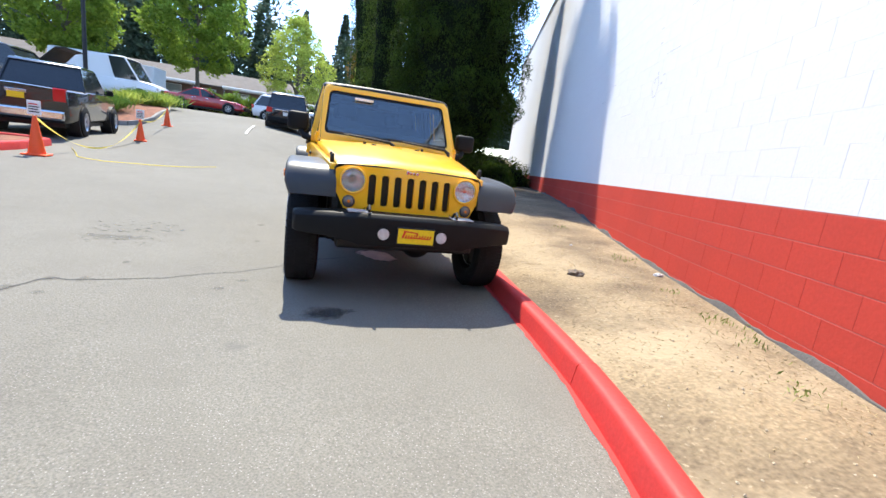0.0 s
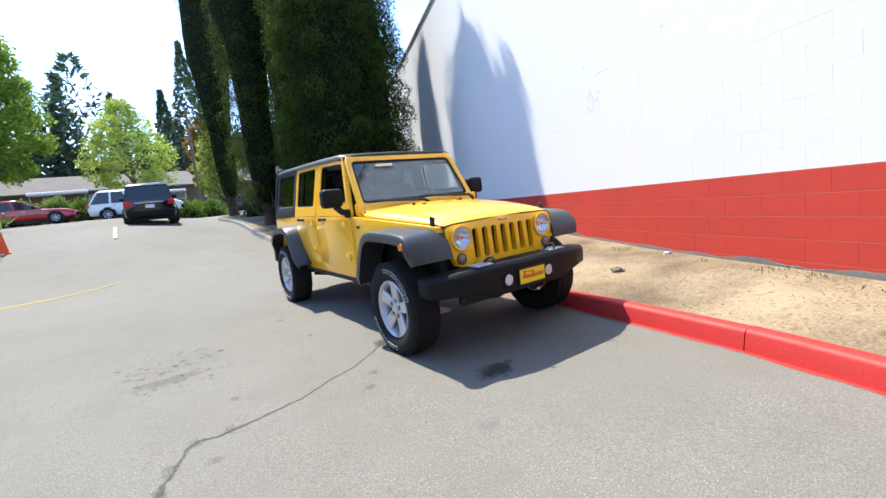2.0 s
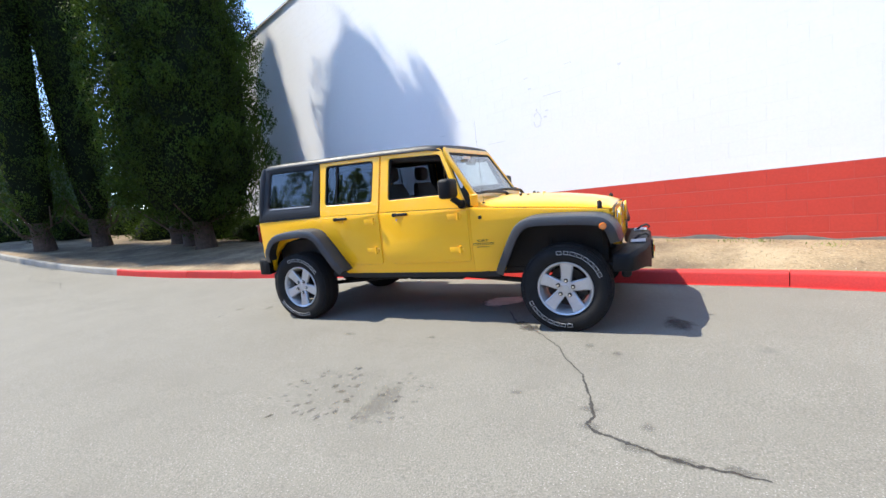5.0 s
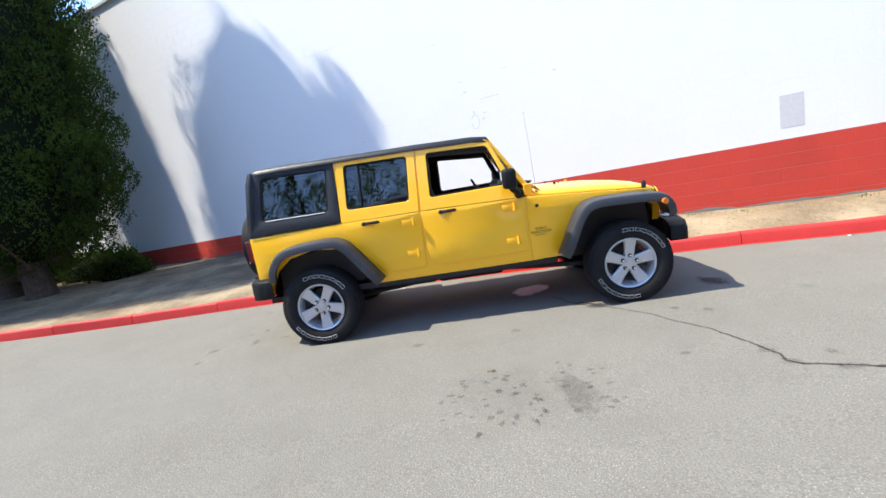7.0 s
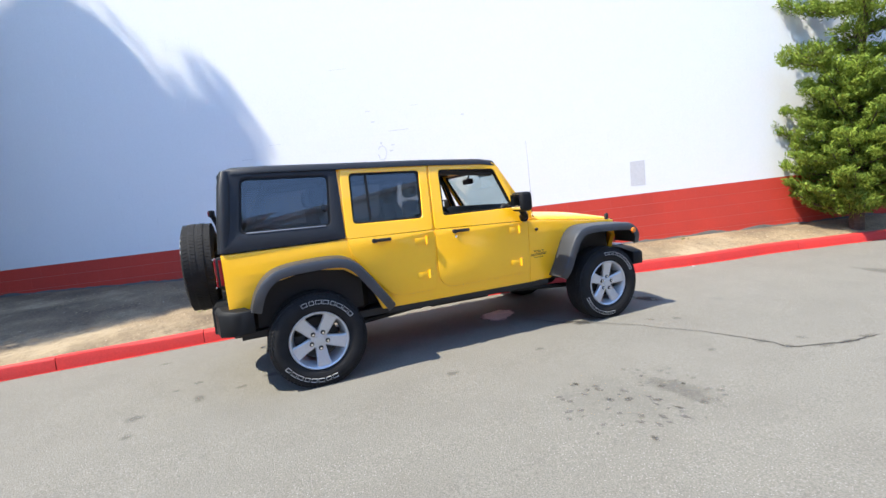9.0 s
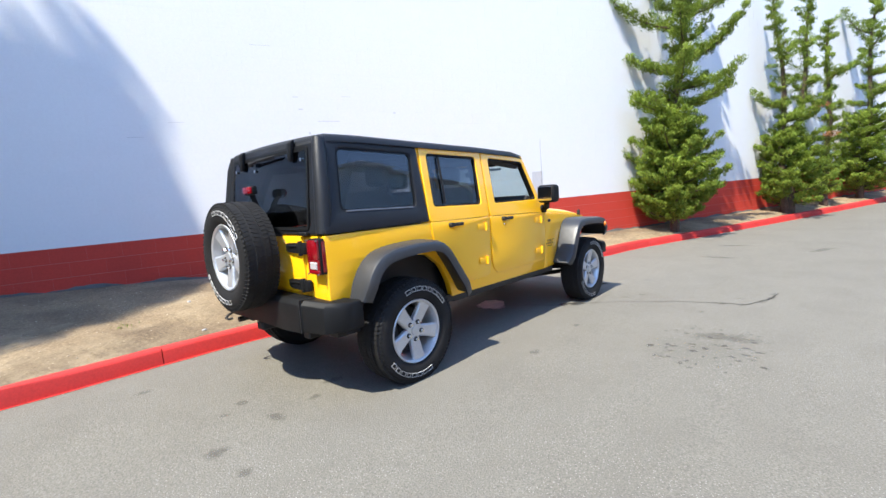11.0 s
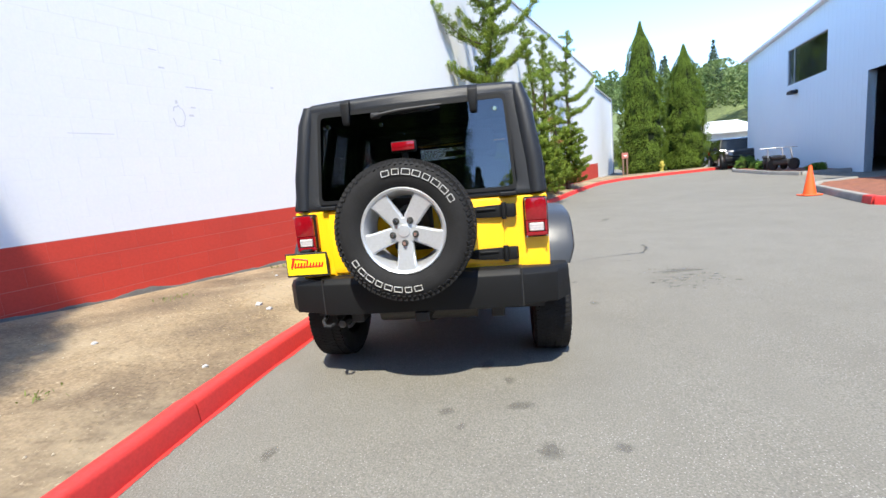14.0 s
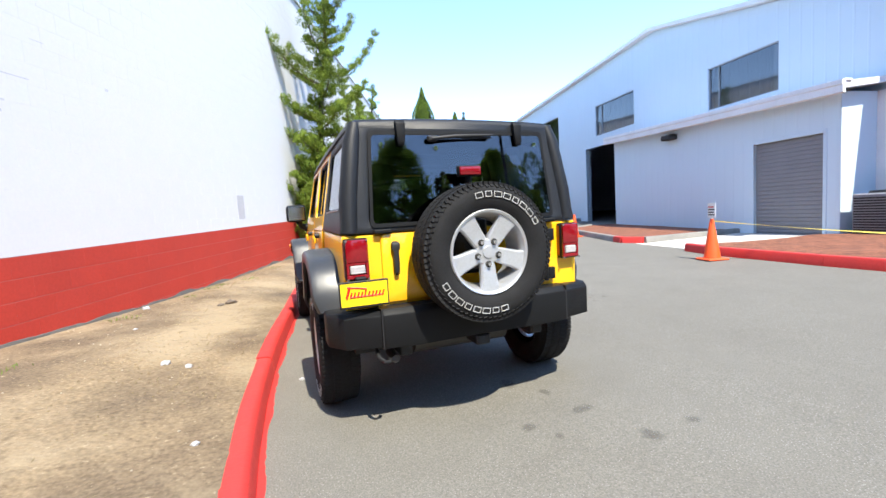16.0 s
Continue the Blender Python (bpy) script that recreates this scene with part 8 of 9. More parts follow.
def car(name, label, m, paint, kind="suv", group=""):
    """A parked vehicle that faces -y."""
    t = thing(name, label, "truck" if kind == "pickup" else "van" if kind == "van" else "car", m, group=group)
    dims = {"suv": (4.75, 0.92, 1.74, 1.02, 2.85, 0.37), "pickup": (5.8, 1.0, 1.92, 1.12, 3.57, 0.41), "van": (5.9, 1.05, 2.55, 1.25, 3.5, 0.37), "sedan": (4.7, 0.90, 1.42, 0.90, 2.8, 0.33), "truck4": (4.2, 0.92, 1.8, 1.12, 2.6, 0.40)}[kind]
    L, W, H, belt, wb, wr = dims
    f, r = -L / 2, L / 2
    fa = f + {"suv": 0.95, "pickup": 0.98, "van": 1.0, "sedan": 0.95, "truck4": 0.72}[kind]
    ra = fa + wb
    z0 = wr * 0.85
    hood_z = {"suv": 1.05, "pickup": 1.22, "van": 1.25, "sedan": 0.85, "truck4": 1.12}[kind]
    nose_z = hood_z - {"suv": 0.22, "pickup": 0.12, "van": 0.22, "sedan": 0.2, "truck4": 0.06}[kind]
    cowl = fa + {"suv": 0.55, "pickup": 0.62, "van": 0.05, "sedan": 0.55, "truck4": 0.55}[kind]
    sec = [(f, W * 0.78, W * 0.74, z0 + 0.14, nose_z - 0.1), (f + 0.10, W * 0.90, W * 0.86, z0 + 0.04, nose_z), (f + 0.5, W * 0.98, W * 0.95, z0, hood_z - 0.06), (cowl, W, W * 0.98, z0, hood_z)]
    if kind == "pickup":
        cab_end = cowl + 2.35
        sec += [(cowl + 0.1, W, W, z0, belt + 0.1), (cab_end, W, W, z0, belt + 0.1), (cab_end + 0.05, W, W, z0, belt + 0.06), (r - 0.06, W, W, z0, belt + 0.06), (r, W * 0.97, W * 0.97, z0 + 0.06, belt + 0.04)]
    else:
        sec += [(cowl + 0.1, W, W, z0, belt), (r - 0.5, W, W, z0, belt), (r - 0.08, W * 0.95, W * 0.95, z0 + 0.02, belt), (r, W * 0.86, W * 0.88, z0 + 0.12, belt - 0.06)]
        cab_end = r - {"suv": 0.12, "van": 0.03, "sedan": 0.75, "truck4": 0.1}[kind]
    body = part("body", rounded_body(sec, None), paint, t, smooth=True, angle=45)
    # greenhouse
    base = belt + (0.1 if kind == "pickup" else 0.0)
    wsl = {"suv": 0.75, "pickup": 0.62, "van": 0.75, "sedan": 0.95, "truck4": 0.25}[kind]
    rsl = {"suv": 0.42, "pickup": 0.28, "van": 0.06, "sedan": 0.85, "truck4": 0.1}[kind]
    tw = W * (0.78 if kind != "van" else 0.92)
    bw = W * 0.93
    c0, c1 = cowl, cab_end
    # dark glass block with painted roof and pillars over it
    bm = bmesh.new()
    rings = [[(-bw, c0, base - 0.02), (bw, c0, base - 0.02), (bw, c1, base - 0.02), (-bw, c1, base - 0.02)], [(-tw, c0 + wsl, H - 0.08), (tw, c0 + wsl, H - 0.08), (tw, c1 - rsl, H - 0.08), (-tw, c1 - rsl, H - 0.08)]]
    loft(bm, rings)
    part("glazing", tidy(bm), CAR_GLASS, t, "dark car windows")
    bm = bmesh.new()
    loft(bm, [[(-tw - 0.01, c0 + wsl - 0.06, H - 0.09), (tw + 0.01, c0 + wsl - 0.06, H - 0.09), (tw + 0.01, c1 - rsl + 0.06, H - 0.09), (-tw - 0.01, c1 - rsl + 0.06, H - 0.09)],
              [(-tw + 0.02, c0 + wsl + 0.05, H - 0.03), (tw - 0.02, c0 + wsl + 0.05, H - 0.03), (tw - 0.02, c1 - rsl - 0.03, H - 0.03), (-tw + 0.02, c1 - rsl - 0.03, H - 0.03)],
              [(-tw + 0.12, c0 + wsl + 0.2, H), (tw - 0.12, c0 + wsl + 0.2, H), (tw - 0.12, c1 - rsl - 0.15, H), (-tw + 0.12, c1 - rsl - 0.15, H)]])
    part("roof", tidy(bm), paint, t, smooth=True, angle=50)
    cuts = {"suv": (0.0, 0.36, 0.68, 1.0), "pickup": (0.0, 0.5, 1.0), "van": (0.0, 0.28, 1.0), "sedan": (0.0, 0.45, 1.0), "truck4": (0.0, 0.5, 1.0)}[kind]
    for sg in (-1, 1):
        for k in cuts:
            yb = c0 + (c1 - c0) * k
            yt = c0 + wsl + (c1 - rsl - c0 - wsl) * k
            bm = bmesh.new()
            w = 0.05
            loft(bm, [[(sg * (bw + 0.006), yb - w, base - 0.03), (sg * (bw + 0.006), yb + w, base - 0.03), (sg * (bw - 0.03), yb + w, base - 0.03), (sg * (bw - 0.03), yb - w, base - 0.03)],
                      [(sg * (tw + 0.006), yt - w, H - 0.08), (sg * (tw + 0.006), yt + w, H - 0.08), (sg * (tw - 0.03), yt + w, H - 0.08), (sg * (tw - 0.03), yt - w, H - 0.08)]])
            part("pillar", tidy(bm), paint, t)
        if kind == "van":
            yb = c0 + (c1 - c0) * 0.28
            bm = bmesh.new()
            loft(bm, [[(sg * (bw + 0.01), yb, base - 0.03), (sg * (bw + 0.01), c1, base - 0.03), (sg * (bw - 0.02), c1, base - 0.03), (sg * (bw - 0.02), yb, base - 0.03)],
                      [(sg * (tw + 0.012), yb + 0.3, H - 0.07), (sg * (tw + 0.012), c1 - 0.05, H - 0.07), (sg * (tw - 0.02), c1 - 0.05, H - 0.07), (sg * (tw - 0.02), yb + 0.3, H - 0.07)]])
            part("side_panel", tidy(bm), paint, t)
        for y in (fa, ra):
            bm = bmesh.new()
            cyl(bm, (sg * (W - 0.30), y, wr), (sg * (W + 0.008), y, wr), wr * 1.16, n=28)
            part("wheel_arch", bm, BLACK, t)
            small_wheel(t, sg * (W - 0.045), y, wr, 0.24, sg)
        bm = bmesh.new()
        box(bm, (sg * (W * 0.70) - 0.16, f - 0.01 + 0.03, nose_z - 0.24), (sg * (W * 0.70) + 0.16, f + 0.14, nose_z - 0.08), 0.03)
        part("headlight", bm, WHITE_LENS, t)
        bm = bmesh.new()
        zt = belt - 0.22 if kind != "pickup" else belt - 0.25
        box(bm, (sg * (W * 0.82) - 0.13, r - 0.14, zt), (sg * (W * 0.82) + 0.13, r + 0.016, zt + (0.22 if kind != "pickup" else 0.32)), 0.02)
        part("tail_light", bm, TAIL_LENS, t)
        bm = bmesh.new()
        box(bm, (sg * (W + 0.10) - 0.09, cowl + 0.25, base - 0.01), (sg * (W + 0.10) + 0.09, cowl + 0.36, base + 0.17), 0.03)
        box(bm, (sg * W - 0.04, cowl + 0.27, base), (sg * W + 0.06, cowl + 0.33, base + 0.05))
        part("mirror", bm, PLASTIC, t)
        for k in ((0.3, 0.62) if kind in ("suv", "sedan", "truck4") else (0.42, 0.88) if kind == "pickup" else (0.25,)):
            y = c0 + (c1 - c0) * k
            part("door_handle", boxm((sg * W - 0.02, y - 0.09, belt - 0.14), (sg * W + 0.03, y + 0.09, belt - 0.11), 0.008), CHROME if kind != "pickup" else BLACK, t)
    for y, nm in ((f, "front_bumper"), (r, "rear_bumper")):
        sgn = -1 if y == f else 1
        bm = bmesh.new()
        box(bm, (-W * 0.92, y - 0.06 + (0.0 if sgn > 0 else -0.02), z0 + 0.06), (W * 0.92, y + 0.08, z0 + 0.30), 0.05, seg=2)
        part(nm, bm, CHROME if kind == "pickup" and sgn > 0 else PLASTIC if kind != "van" else paint, t)
    bm = bmesh.new()
    box(bm, (-W * 0.5, f - 0.015, nose_z - 0.30), (W * 0.5, f + 0.05, nose_z - 0.12), 0.02)
    part("grille", bm, BLACK, t)
    part("number_plate", boxm((-0.16, r + 0.005, belt - 0.30 if kind != "pickup" else z0 + 0.5), (0.16, r + 0.022, belt - 0.16 if kind != "pickup" else z0 + 0.64)), PLATE_YELLOW if kind == "pickup" else TRIM_WHITE, t)
    if kind == "suv":
        part("tailgate_strip", boxm((-W * 0.55, r + 0.002, belt - 0.10), (W * 0.55, r + 0.020, belt - 0.06), 0.006), CHROME, t)
        for sg in (-1, 1):
            part("roof_rail", boxm((sg * (tw - 0.10) - 0.02, c0 + wsl + 0.2, H - 0.01), (sg * (tw - 0.10) + 0.02, c1 - rsl - 0.1, H + 0.05), 0.012), CHROME, t)
    if kind == "pickup":
        bm = bmesh.new()
        box(bm, (-W + 0.1, cab_end + 0.1, belt + 0.065), (W - 0.1, r - 0.1, belt + 0.075))
        part("bed_opening", bm, BLACK, t)
        bm = bmesh.new()
        box(bm, (-0.2, r, belt - 0.14), (0.2, r + 0.02, belt - 0.06), 0.01)
        part("tailgate_handle", bm, CHROME, t)
    bm = bmesh.new()
    box(bm, (-W * 0.8, f + 0.4, z0 - 0.12), (W * 0.8, r - 0.4, z0 + 0.05))
    part("underbody", bm, BLACK, t)
    return t


CAR_GLASS = surf("car_window_dark", (0.02, 0.025, 0.03), rough=0.06, var=0.02, bump=0.0, spec=0.8, rough_var=0.02)
BLACK_PAINT = surf("black_car_paint", (0.012, 0.012, 0.014), rough=0.22, var=0.05, bump=0.0, coat=0.8, rough_var=0.03)
WHITE_PAINT = surf("white_car_paint", (0.78, 0.79, 0.80), rough=0.3, var=0.03, bump=0.0, coat=0.6, rough_var=0.03)
RED_PAINT = surf("red_car_paint", (0.42, 0.015, 0.015), rough=0.25, var=0.04, bump=0.0, coat=0.8, rough_var=0.03)


def ground_pose(x, y, turn, pitch=0.0, lift=0.0):
    return Matrix.Translation((x, y, gz(x, y) + lift)) @ Matrix.Rotation(radians(turn), 4, "Z") @ Matrix.Rotation(radians(pitch), 4, "X")


car("pickup_truck", "black crew-cab pickup truck backed up to the taped lot", ground_pose(-7.95, 11.2, 188.6, -0.5), BLACK_PAINT, "pickup")
pk = car("pickup_truck", "dark pickup truck with its hood raised", ground_pose(-12.4, 17.3, 88, 1.0), BLACK_PAINT, "pickup")
bm = bmesh.new()
loft(bm, [[(-0.82, -1.45, 1.26), (0.82, -1.45, 1.26), (0.82, -1.45, 1.31), (-0.82, -1.45, 1.31)], [(-0.78, -2.15, 2.05), (0.78, -2.15, 2.05), (0.78, -2.18, 2.10), (-0.78, -2.18, 2.10)], [(-0.70, -2.45, 2.12), (0.70, -2.45, 2.12), (0.70, -2.46, 2.16), (-0.70, -2.46, 2.16)]])
part("raised_hood", tidy(bm), BLACK, pk, "hood propped open")
car("sport_utility_car", "black sport utility car with red tail lights, rear view", ground_pose(-1.70, 19.5, 178, -3.0), BLACK_PAINT, "suv")
car("sport_utility_car", "white sport utility car by the hedge", ground_pose(-2.0, 28.4, 82, 0), WHITE_PAINT, "suv")
car("panel_van", "white panel van by the hedge", ground_pose(-12.7, 28.9, 84, 0), WHITE_PAINT, "van")
car("sedan_car", "dark red sedan behind the van", ground_pose(-7.2, 28.7, 86, 0), RED_PAINT, "sedan")
car("sedan_car", "dark sedan parked past the cypresses", ground_pose(4.8, 33.0, 100, 0), BLACK_PAINT, "sedan")
car("boxy_off_road_car", "dark boxy off-road car facing up the lot", ground_pose(-14.5, -25.2, 168, 0), BLACK_PAINT, "truck4")
car("sedan_car", "white sedan beyond the clipped conifers", ground_pose(-13.2, -33.5, 100, 0), WHITE_PAINT, "sedan")
car("sport_utility_car", "dark car under the open shed bay", ground_pose(-18.6, -38.5, 190, 0), BLACK_PAINT, "suv")

tr = thing("box_trailer", "white box trailer parked behind the van", "trailer", ground_pose(-15.3, 36.0, 84))
part("box", boxm((-1.1, -3.4, 0.6), (1.1, 3.4, 2.6), 0.05), TRIM_WHITE, tr)
part("chassis", boxm((-0.6, -3.6, 0.42), (0.6, 3.4, 0.62)), BLACK, tr)
for sg in (-1, 1):
    for y in (0.2, 1.1):
        small_wheel(tr, sg * 0.95, y, 0.36, 0.22, sg)

# ---- island with grasses, light pole ----
bed("island_bed", "kerbed island with grasses beside the pickup", [(-8.0, 15.4), (-7.6, 15.55), (-7.25, 15.95), (-7.02, 16.6), (-6.97, 17.8), (-7.1, 19.2), (-7.6, 21.0), (-8.4, 21.9), (-10.9, 21.6), (-10.9, 18.9), (-9.6, 18.6), (-9.5, 15.6)], 0.14, MULCH, lambda i: CONCRETE)
for i in range(9):
    r = random.Random(i)
    x, y = -8.2 + r.uniform(-0.9, 0.8), 18.3 + r.uniform(-2.0, 2.8)
    rng = np.random.default_rng(i)
    t = thing("grass_clump", "clump of tall yellow-green grass on the island", "grass", Matrix.Translation((x, y, gz(x, y) + 0.12)), group="island grasses")
    n = 420
    p = rng.normal(0, 0.28, (n, 3)) * np.array([1, 1, 0]) + np.array([0, 0, 0.30])
    part_mesh("tuft", quads("tuft", p, 0.72, 0.035, np.stack([p[:, 0] * 1.2, p[:, 1] * 1.2, np.full(n, 1.3)], axis=1), rng), HEDGE if i % 3 else LIME, t)
lp = thing("light_pole", "dark lamp pole on the island", "lamp post", Matrix.Translation((-10.4, 19.4, gz(-10.4, 19.4))))
part("pole", cylm((0, 0, -0.2), (0, 0, 8.0), 0.09, 0.07, 12), BLACK, lp)
part("foot", cylm((0, 0, -0.1), (0, 0, 0.55), 0.26, 0.24, 16), CONCRETE, lp)
bm = bmesh.new()
box(bm, (-0.2, -0.9, 7.9), (0.2, 0.0, 8.1), 0.05)
part("lamp_head", bm, BLACK, lp)
up = thing("utility_pole", "slim utility pole by the lot exit", "pole", Matrix.Translation((2.3, 36.0, gz(2.3, 36))))
part("pole", cylm((0, 0, -0.3), (0, 0, 8.5), 0.10, 0.08, 10), BARK_GREY, up)

# ---- cones, tape, signs ----


def cone(x, y, sign=False, turn=0.0, h=0.71):
    label = "orange traffic cone with a small white notice" if sign else "plain orange plastic traffic cone"
    t = thing("traffic_cone", label, "cone", Matrix.Translation((x, y, gz(x, y) + 0.002)) @ Matrix.Rotation(turn, 4, "Z"), group="traffic cones")
    k = h / 0.71
    bm = bmesh.new()
    box(bm, (-0.185 * k, -0.185 * k, 0), (0.185 * k, 0.185 * k, 0.032), 0.012)
    part("base", bm, ORANGE, t)
    bm = bmesh.new()
    lathe(bm, [(0.135 * k, 0.03), (0.128 * k, 0.06), (0.032 * k, h - 0.02), (0.026 * k, h), (0.020 * k, h), (0.12 * k, 0.035)], n=28)
    part("body", tidy(bm), ORANGE, t, smooth=True)
    if sign:
        bm = bmesh.new()
        box(bm, (-0.10, -0.006, h + 0.02), (0.10, 0.006, h + 0.27), 0.004)
        s = part("notice", bm, TRIM_WHITE, t, "white notice board")
        for i in range(4):
            part("text_bar", boxm((-0.075, -0.0095, h + 0.06 + 0.045 * i), (0.075 - 0.02 * (i % 2), -0.0065, h + 0.08 + 0.045 * i)), PLATE_RED if i == 3 else BLACK, s)
        part("notice_stick", cylm((0, 0, h - 0.1), (0, 0, h + 0.05), 0.012, n=8), TRIM_WHITE, t)


cone(-5.55, 4.87, True, 0.1)
cone(-5.44, 9.95, True, 0.3, 0.62)
cone(-5.69, 13.53, False, h=0.62)
cone(-7.7, -7.0, False)
cone(-5.95, -0.95, True, 1.3)


def ribbon(name, label, pts, w=0.036, twist=0.0):
    bm = bmesh.new()
    a = None
    for i, p in enumerate(pts):
        p = Vector(p)
        q = Vector(pts[min(i + 1, len(pts) - 1)]) - Vector(pts[max(i - 1, 0)])
        side = q.cross(Vector((0, 0, 1))).normalized()
        ang = twist * i + 0.9
        o = (Vector((0, 0, 1)) * math.cos(ang) + side * math.sin(ang)) * w / 2
        b = [bm.verts.new(p + o), bm.verts.new(p - o)]
        if a:
            bm.faces.new((a[0], a[1], b[1], b[0]))
        a = b
    tagged(part(name, bm, TAPE, None), label, "tape")


def sag(p, q, drop, n=14):
    p, q = Vector(p), Vector(q)
    return [p + (q - p) * (i / n) - Vector((0, 0, drop * 4 * (i / n) * (1 - i / n))) for i in range(n + 1)]




def on_ground(points, up=0.012):
    return [(x, y, gz(x, y) + up) for x, y in points]


ribbon("barrier_tape", "yellow barrier tape slung between traffic cones", sag((-5.44, 9.95, gz(-5.44, 9.95) + 0.6), (-5.69, 13.53, gz(-5.69, 13.53) + 0.6), 0.2), twist=0.4)
ribbon("barrier_tape", "yellow barrier tape slung between traffic cones", sag((-5.69, 13.53, gz(-5.69, 13.53) + 0.6), (-7.3, 20.2, gz(-7.3, 20.2) + 0.3), 0.25), twist=0.3)
ribbon("barrier_tape", "yellow barrier tape slung between traffic cones", sag((-5.55, 4.87, gz(-5.55, 4.87) + 0.70), (-5.44, 9.95, gz(-5.44, 9.95) + 0.55), 0.66), twist=0.35)
ribbon("barrier_tape", "loose yellow barrier tape lying on the asphalt", on_ground([(-5.9, 7.0), (-5.6, 6.4), (-5.38, 5.93), (-5.15, 5.4), (-4.95, 5.24), (-4.58, 5.14), (-4.15, 5.33), (-3.9, 5.40), (-3.66, 5.52), (-3.4, 5.68), (-3.17, 5.86), (-2.95, 6.15), (-2.81, 6.35)], 0.014), w=0.024, twist=0.0)
ribbon("barrier_tape", "yellow barrier tape slung along the mulch bed", sag((-5.95, -0.95, 0.82), (-8.6, 4.0, 0.42), 0.10), twist=0.25)

sg_post = thing("sign_post", "short brown post with a small red sign", "sign", Matrix.Translation((-8.25, -25.4, gz(-8.25, -25.4) + 0.12)))
for dx in (-0.12, 0.12):
    part("post", boxm((dx - 0.05, -0.05, -0.3), (dx + 0.05, 0.05, 1.15), 0.01), TIMBER, sg_post)
part("board", boxm((-0.19, -0.06, 1.05), (0.19, 0.07, 1.42), 0.01), surf("faded_red_board", (0.36, 0.13, 0.10), rough=0.6), sg_post)
part("text_bar", boxm((-0.09, 0.0705, 1.20), (0.09, 0.075, 1.25)), TRIM_WHITE, sg_post)
hy = thing("fire_hydrant", "small yellow fire hydrant behind the kerb", "hydrant", Matrix.Translation((-11.0, -27.0, gz(-11.0, -27.0) + 0.1)))
bm = bmesh.new()
lathe(bm, [(0.14, -0.1), (0.14, 0.04), (0.10, 0.06), (0.10, 0.50), (0.13, 0.52), (0.13, 0.56), (0.09, 0.68), (0.03, 0.72), (0.03, 0.77)], n=20)
part("barrel", tidy(bm), TAPE, hy, smooth=True)
for a in (0, math.pi / 2, math.pi):
    part("outlet", cylm((0.08 * math.cos(a), 0.08 * math.sin(a), 0.40), (0.19 * math.cos(a), 0.19 * math.sin(a), 0.40), 0.055, n=12), TAPE, hy)

# ---- marks on the asphalt ----


def strip(name, label, pts, widths, mat, lift=0.003, category="crack"):
    """A flat mark of varying width along a line."""
    r = random.Random(len(pts) * 7 + int(abs(pts[0][0]) * 100))
    fine, ws = [], []
    for i in range(len(pts) - 1):
        k = max(2, int(math.dist(pts[i], pts[i + 1]) / 0.012))
        for j in range(k):
            t = j / k
            fine.append(Vector((pts[i][0] + (pts[i + 1][0] - pts[i][0]) * t, pts[i][1] + (pts[i + 1][1] - pts[i][1]) * t, 0)))
            ws.append(widths[i] + (widths[i + 1] - widths[i]) * t)
    bm = bmesh.new()
    last = None
    for i, p in enumerate(fine):
        d = fine[min(i + 1, len(fine) - 1)] - fine[max(i - 1, 0)]
        s = Vector((-d.y, d.x, 0)).normalized()
        p = p + s * (0.012 * noise.noise((p.x * 22, p.y * 22, 0)) + 0.018 * noise.noise((p.x * 5, p.y * 5, 3)))
        w = ws[i] * (0.35 + 1.1 * abs(noise.noise((p.x * 25, p.y * 25, 7))) + 0.7 * abs(noise.noise((p.x * 70, p.y * 70, 2)))) * r.uniform(0.6, 1.3)
        z = gz(p.x, p.y) + lift
        v = [bm.verts.new((p.x + s.x * w, p.y + s.y * w, z)), bm.verts.new((p.x - s.x * w, p.y - s.y * w, z))]
        if last:
            bm.faces.new((last[0], last[1], v[1], v[0]))
        last = v
    tagged(part(name, bm, mat, None), label, category, kind="structure")


def blot(name, label, x, y, rx, ry, mat, seed, lift=0.003, n=40, turn=0.0):
    """A ragged stain."""
    bm = bmesh.new()
    vs = []
    for i in range(n):
        a = 2 * math.pi * i / n
        s = 1 + 0.55 * noise.noise((math.cos(a) * 1.7 + seed, math.sin(a) * 1.7, seed)) + 0.25 * noise.noise((math.cos(a) * 6, math.sin(a) * 6, seed))
        u, v = rx * s * math.cos(a), ry * s * math.sin(a)
        px, py = x + u * math.cos(turn) - v * math.sin(turn), y + u * math.sin(turn) + v * math.cos(turn)
        vs.append(bm.verts.new((px, py, gz(px, py) + lift)))
    f = bm.faces.new(vs)
    if f.normal.z < 0:
        f.normal_flip()
    tagged(part(name, bm, mat, None), label, "stain", kind="structure")


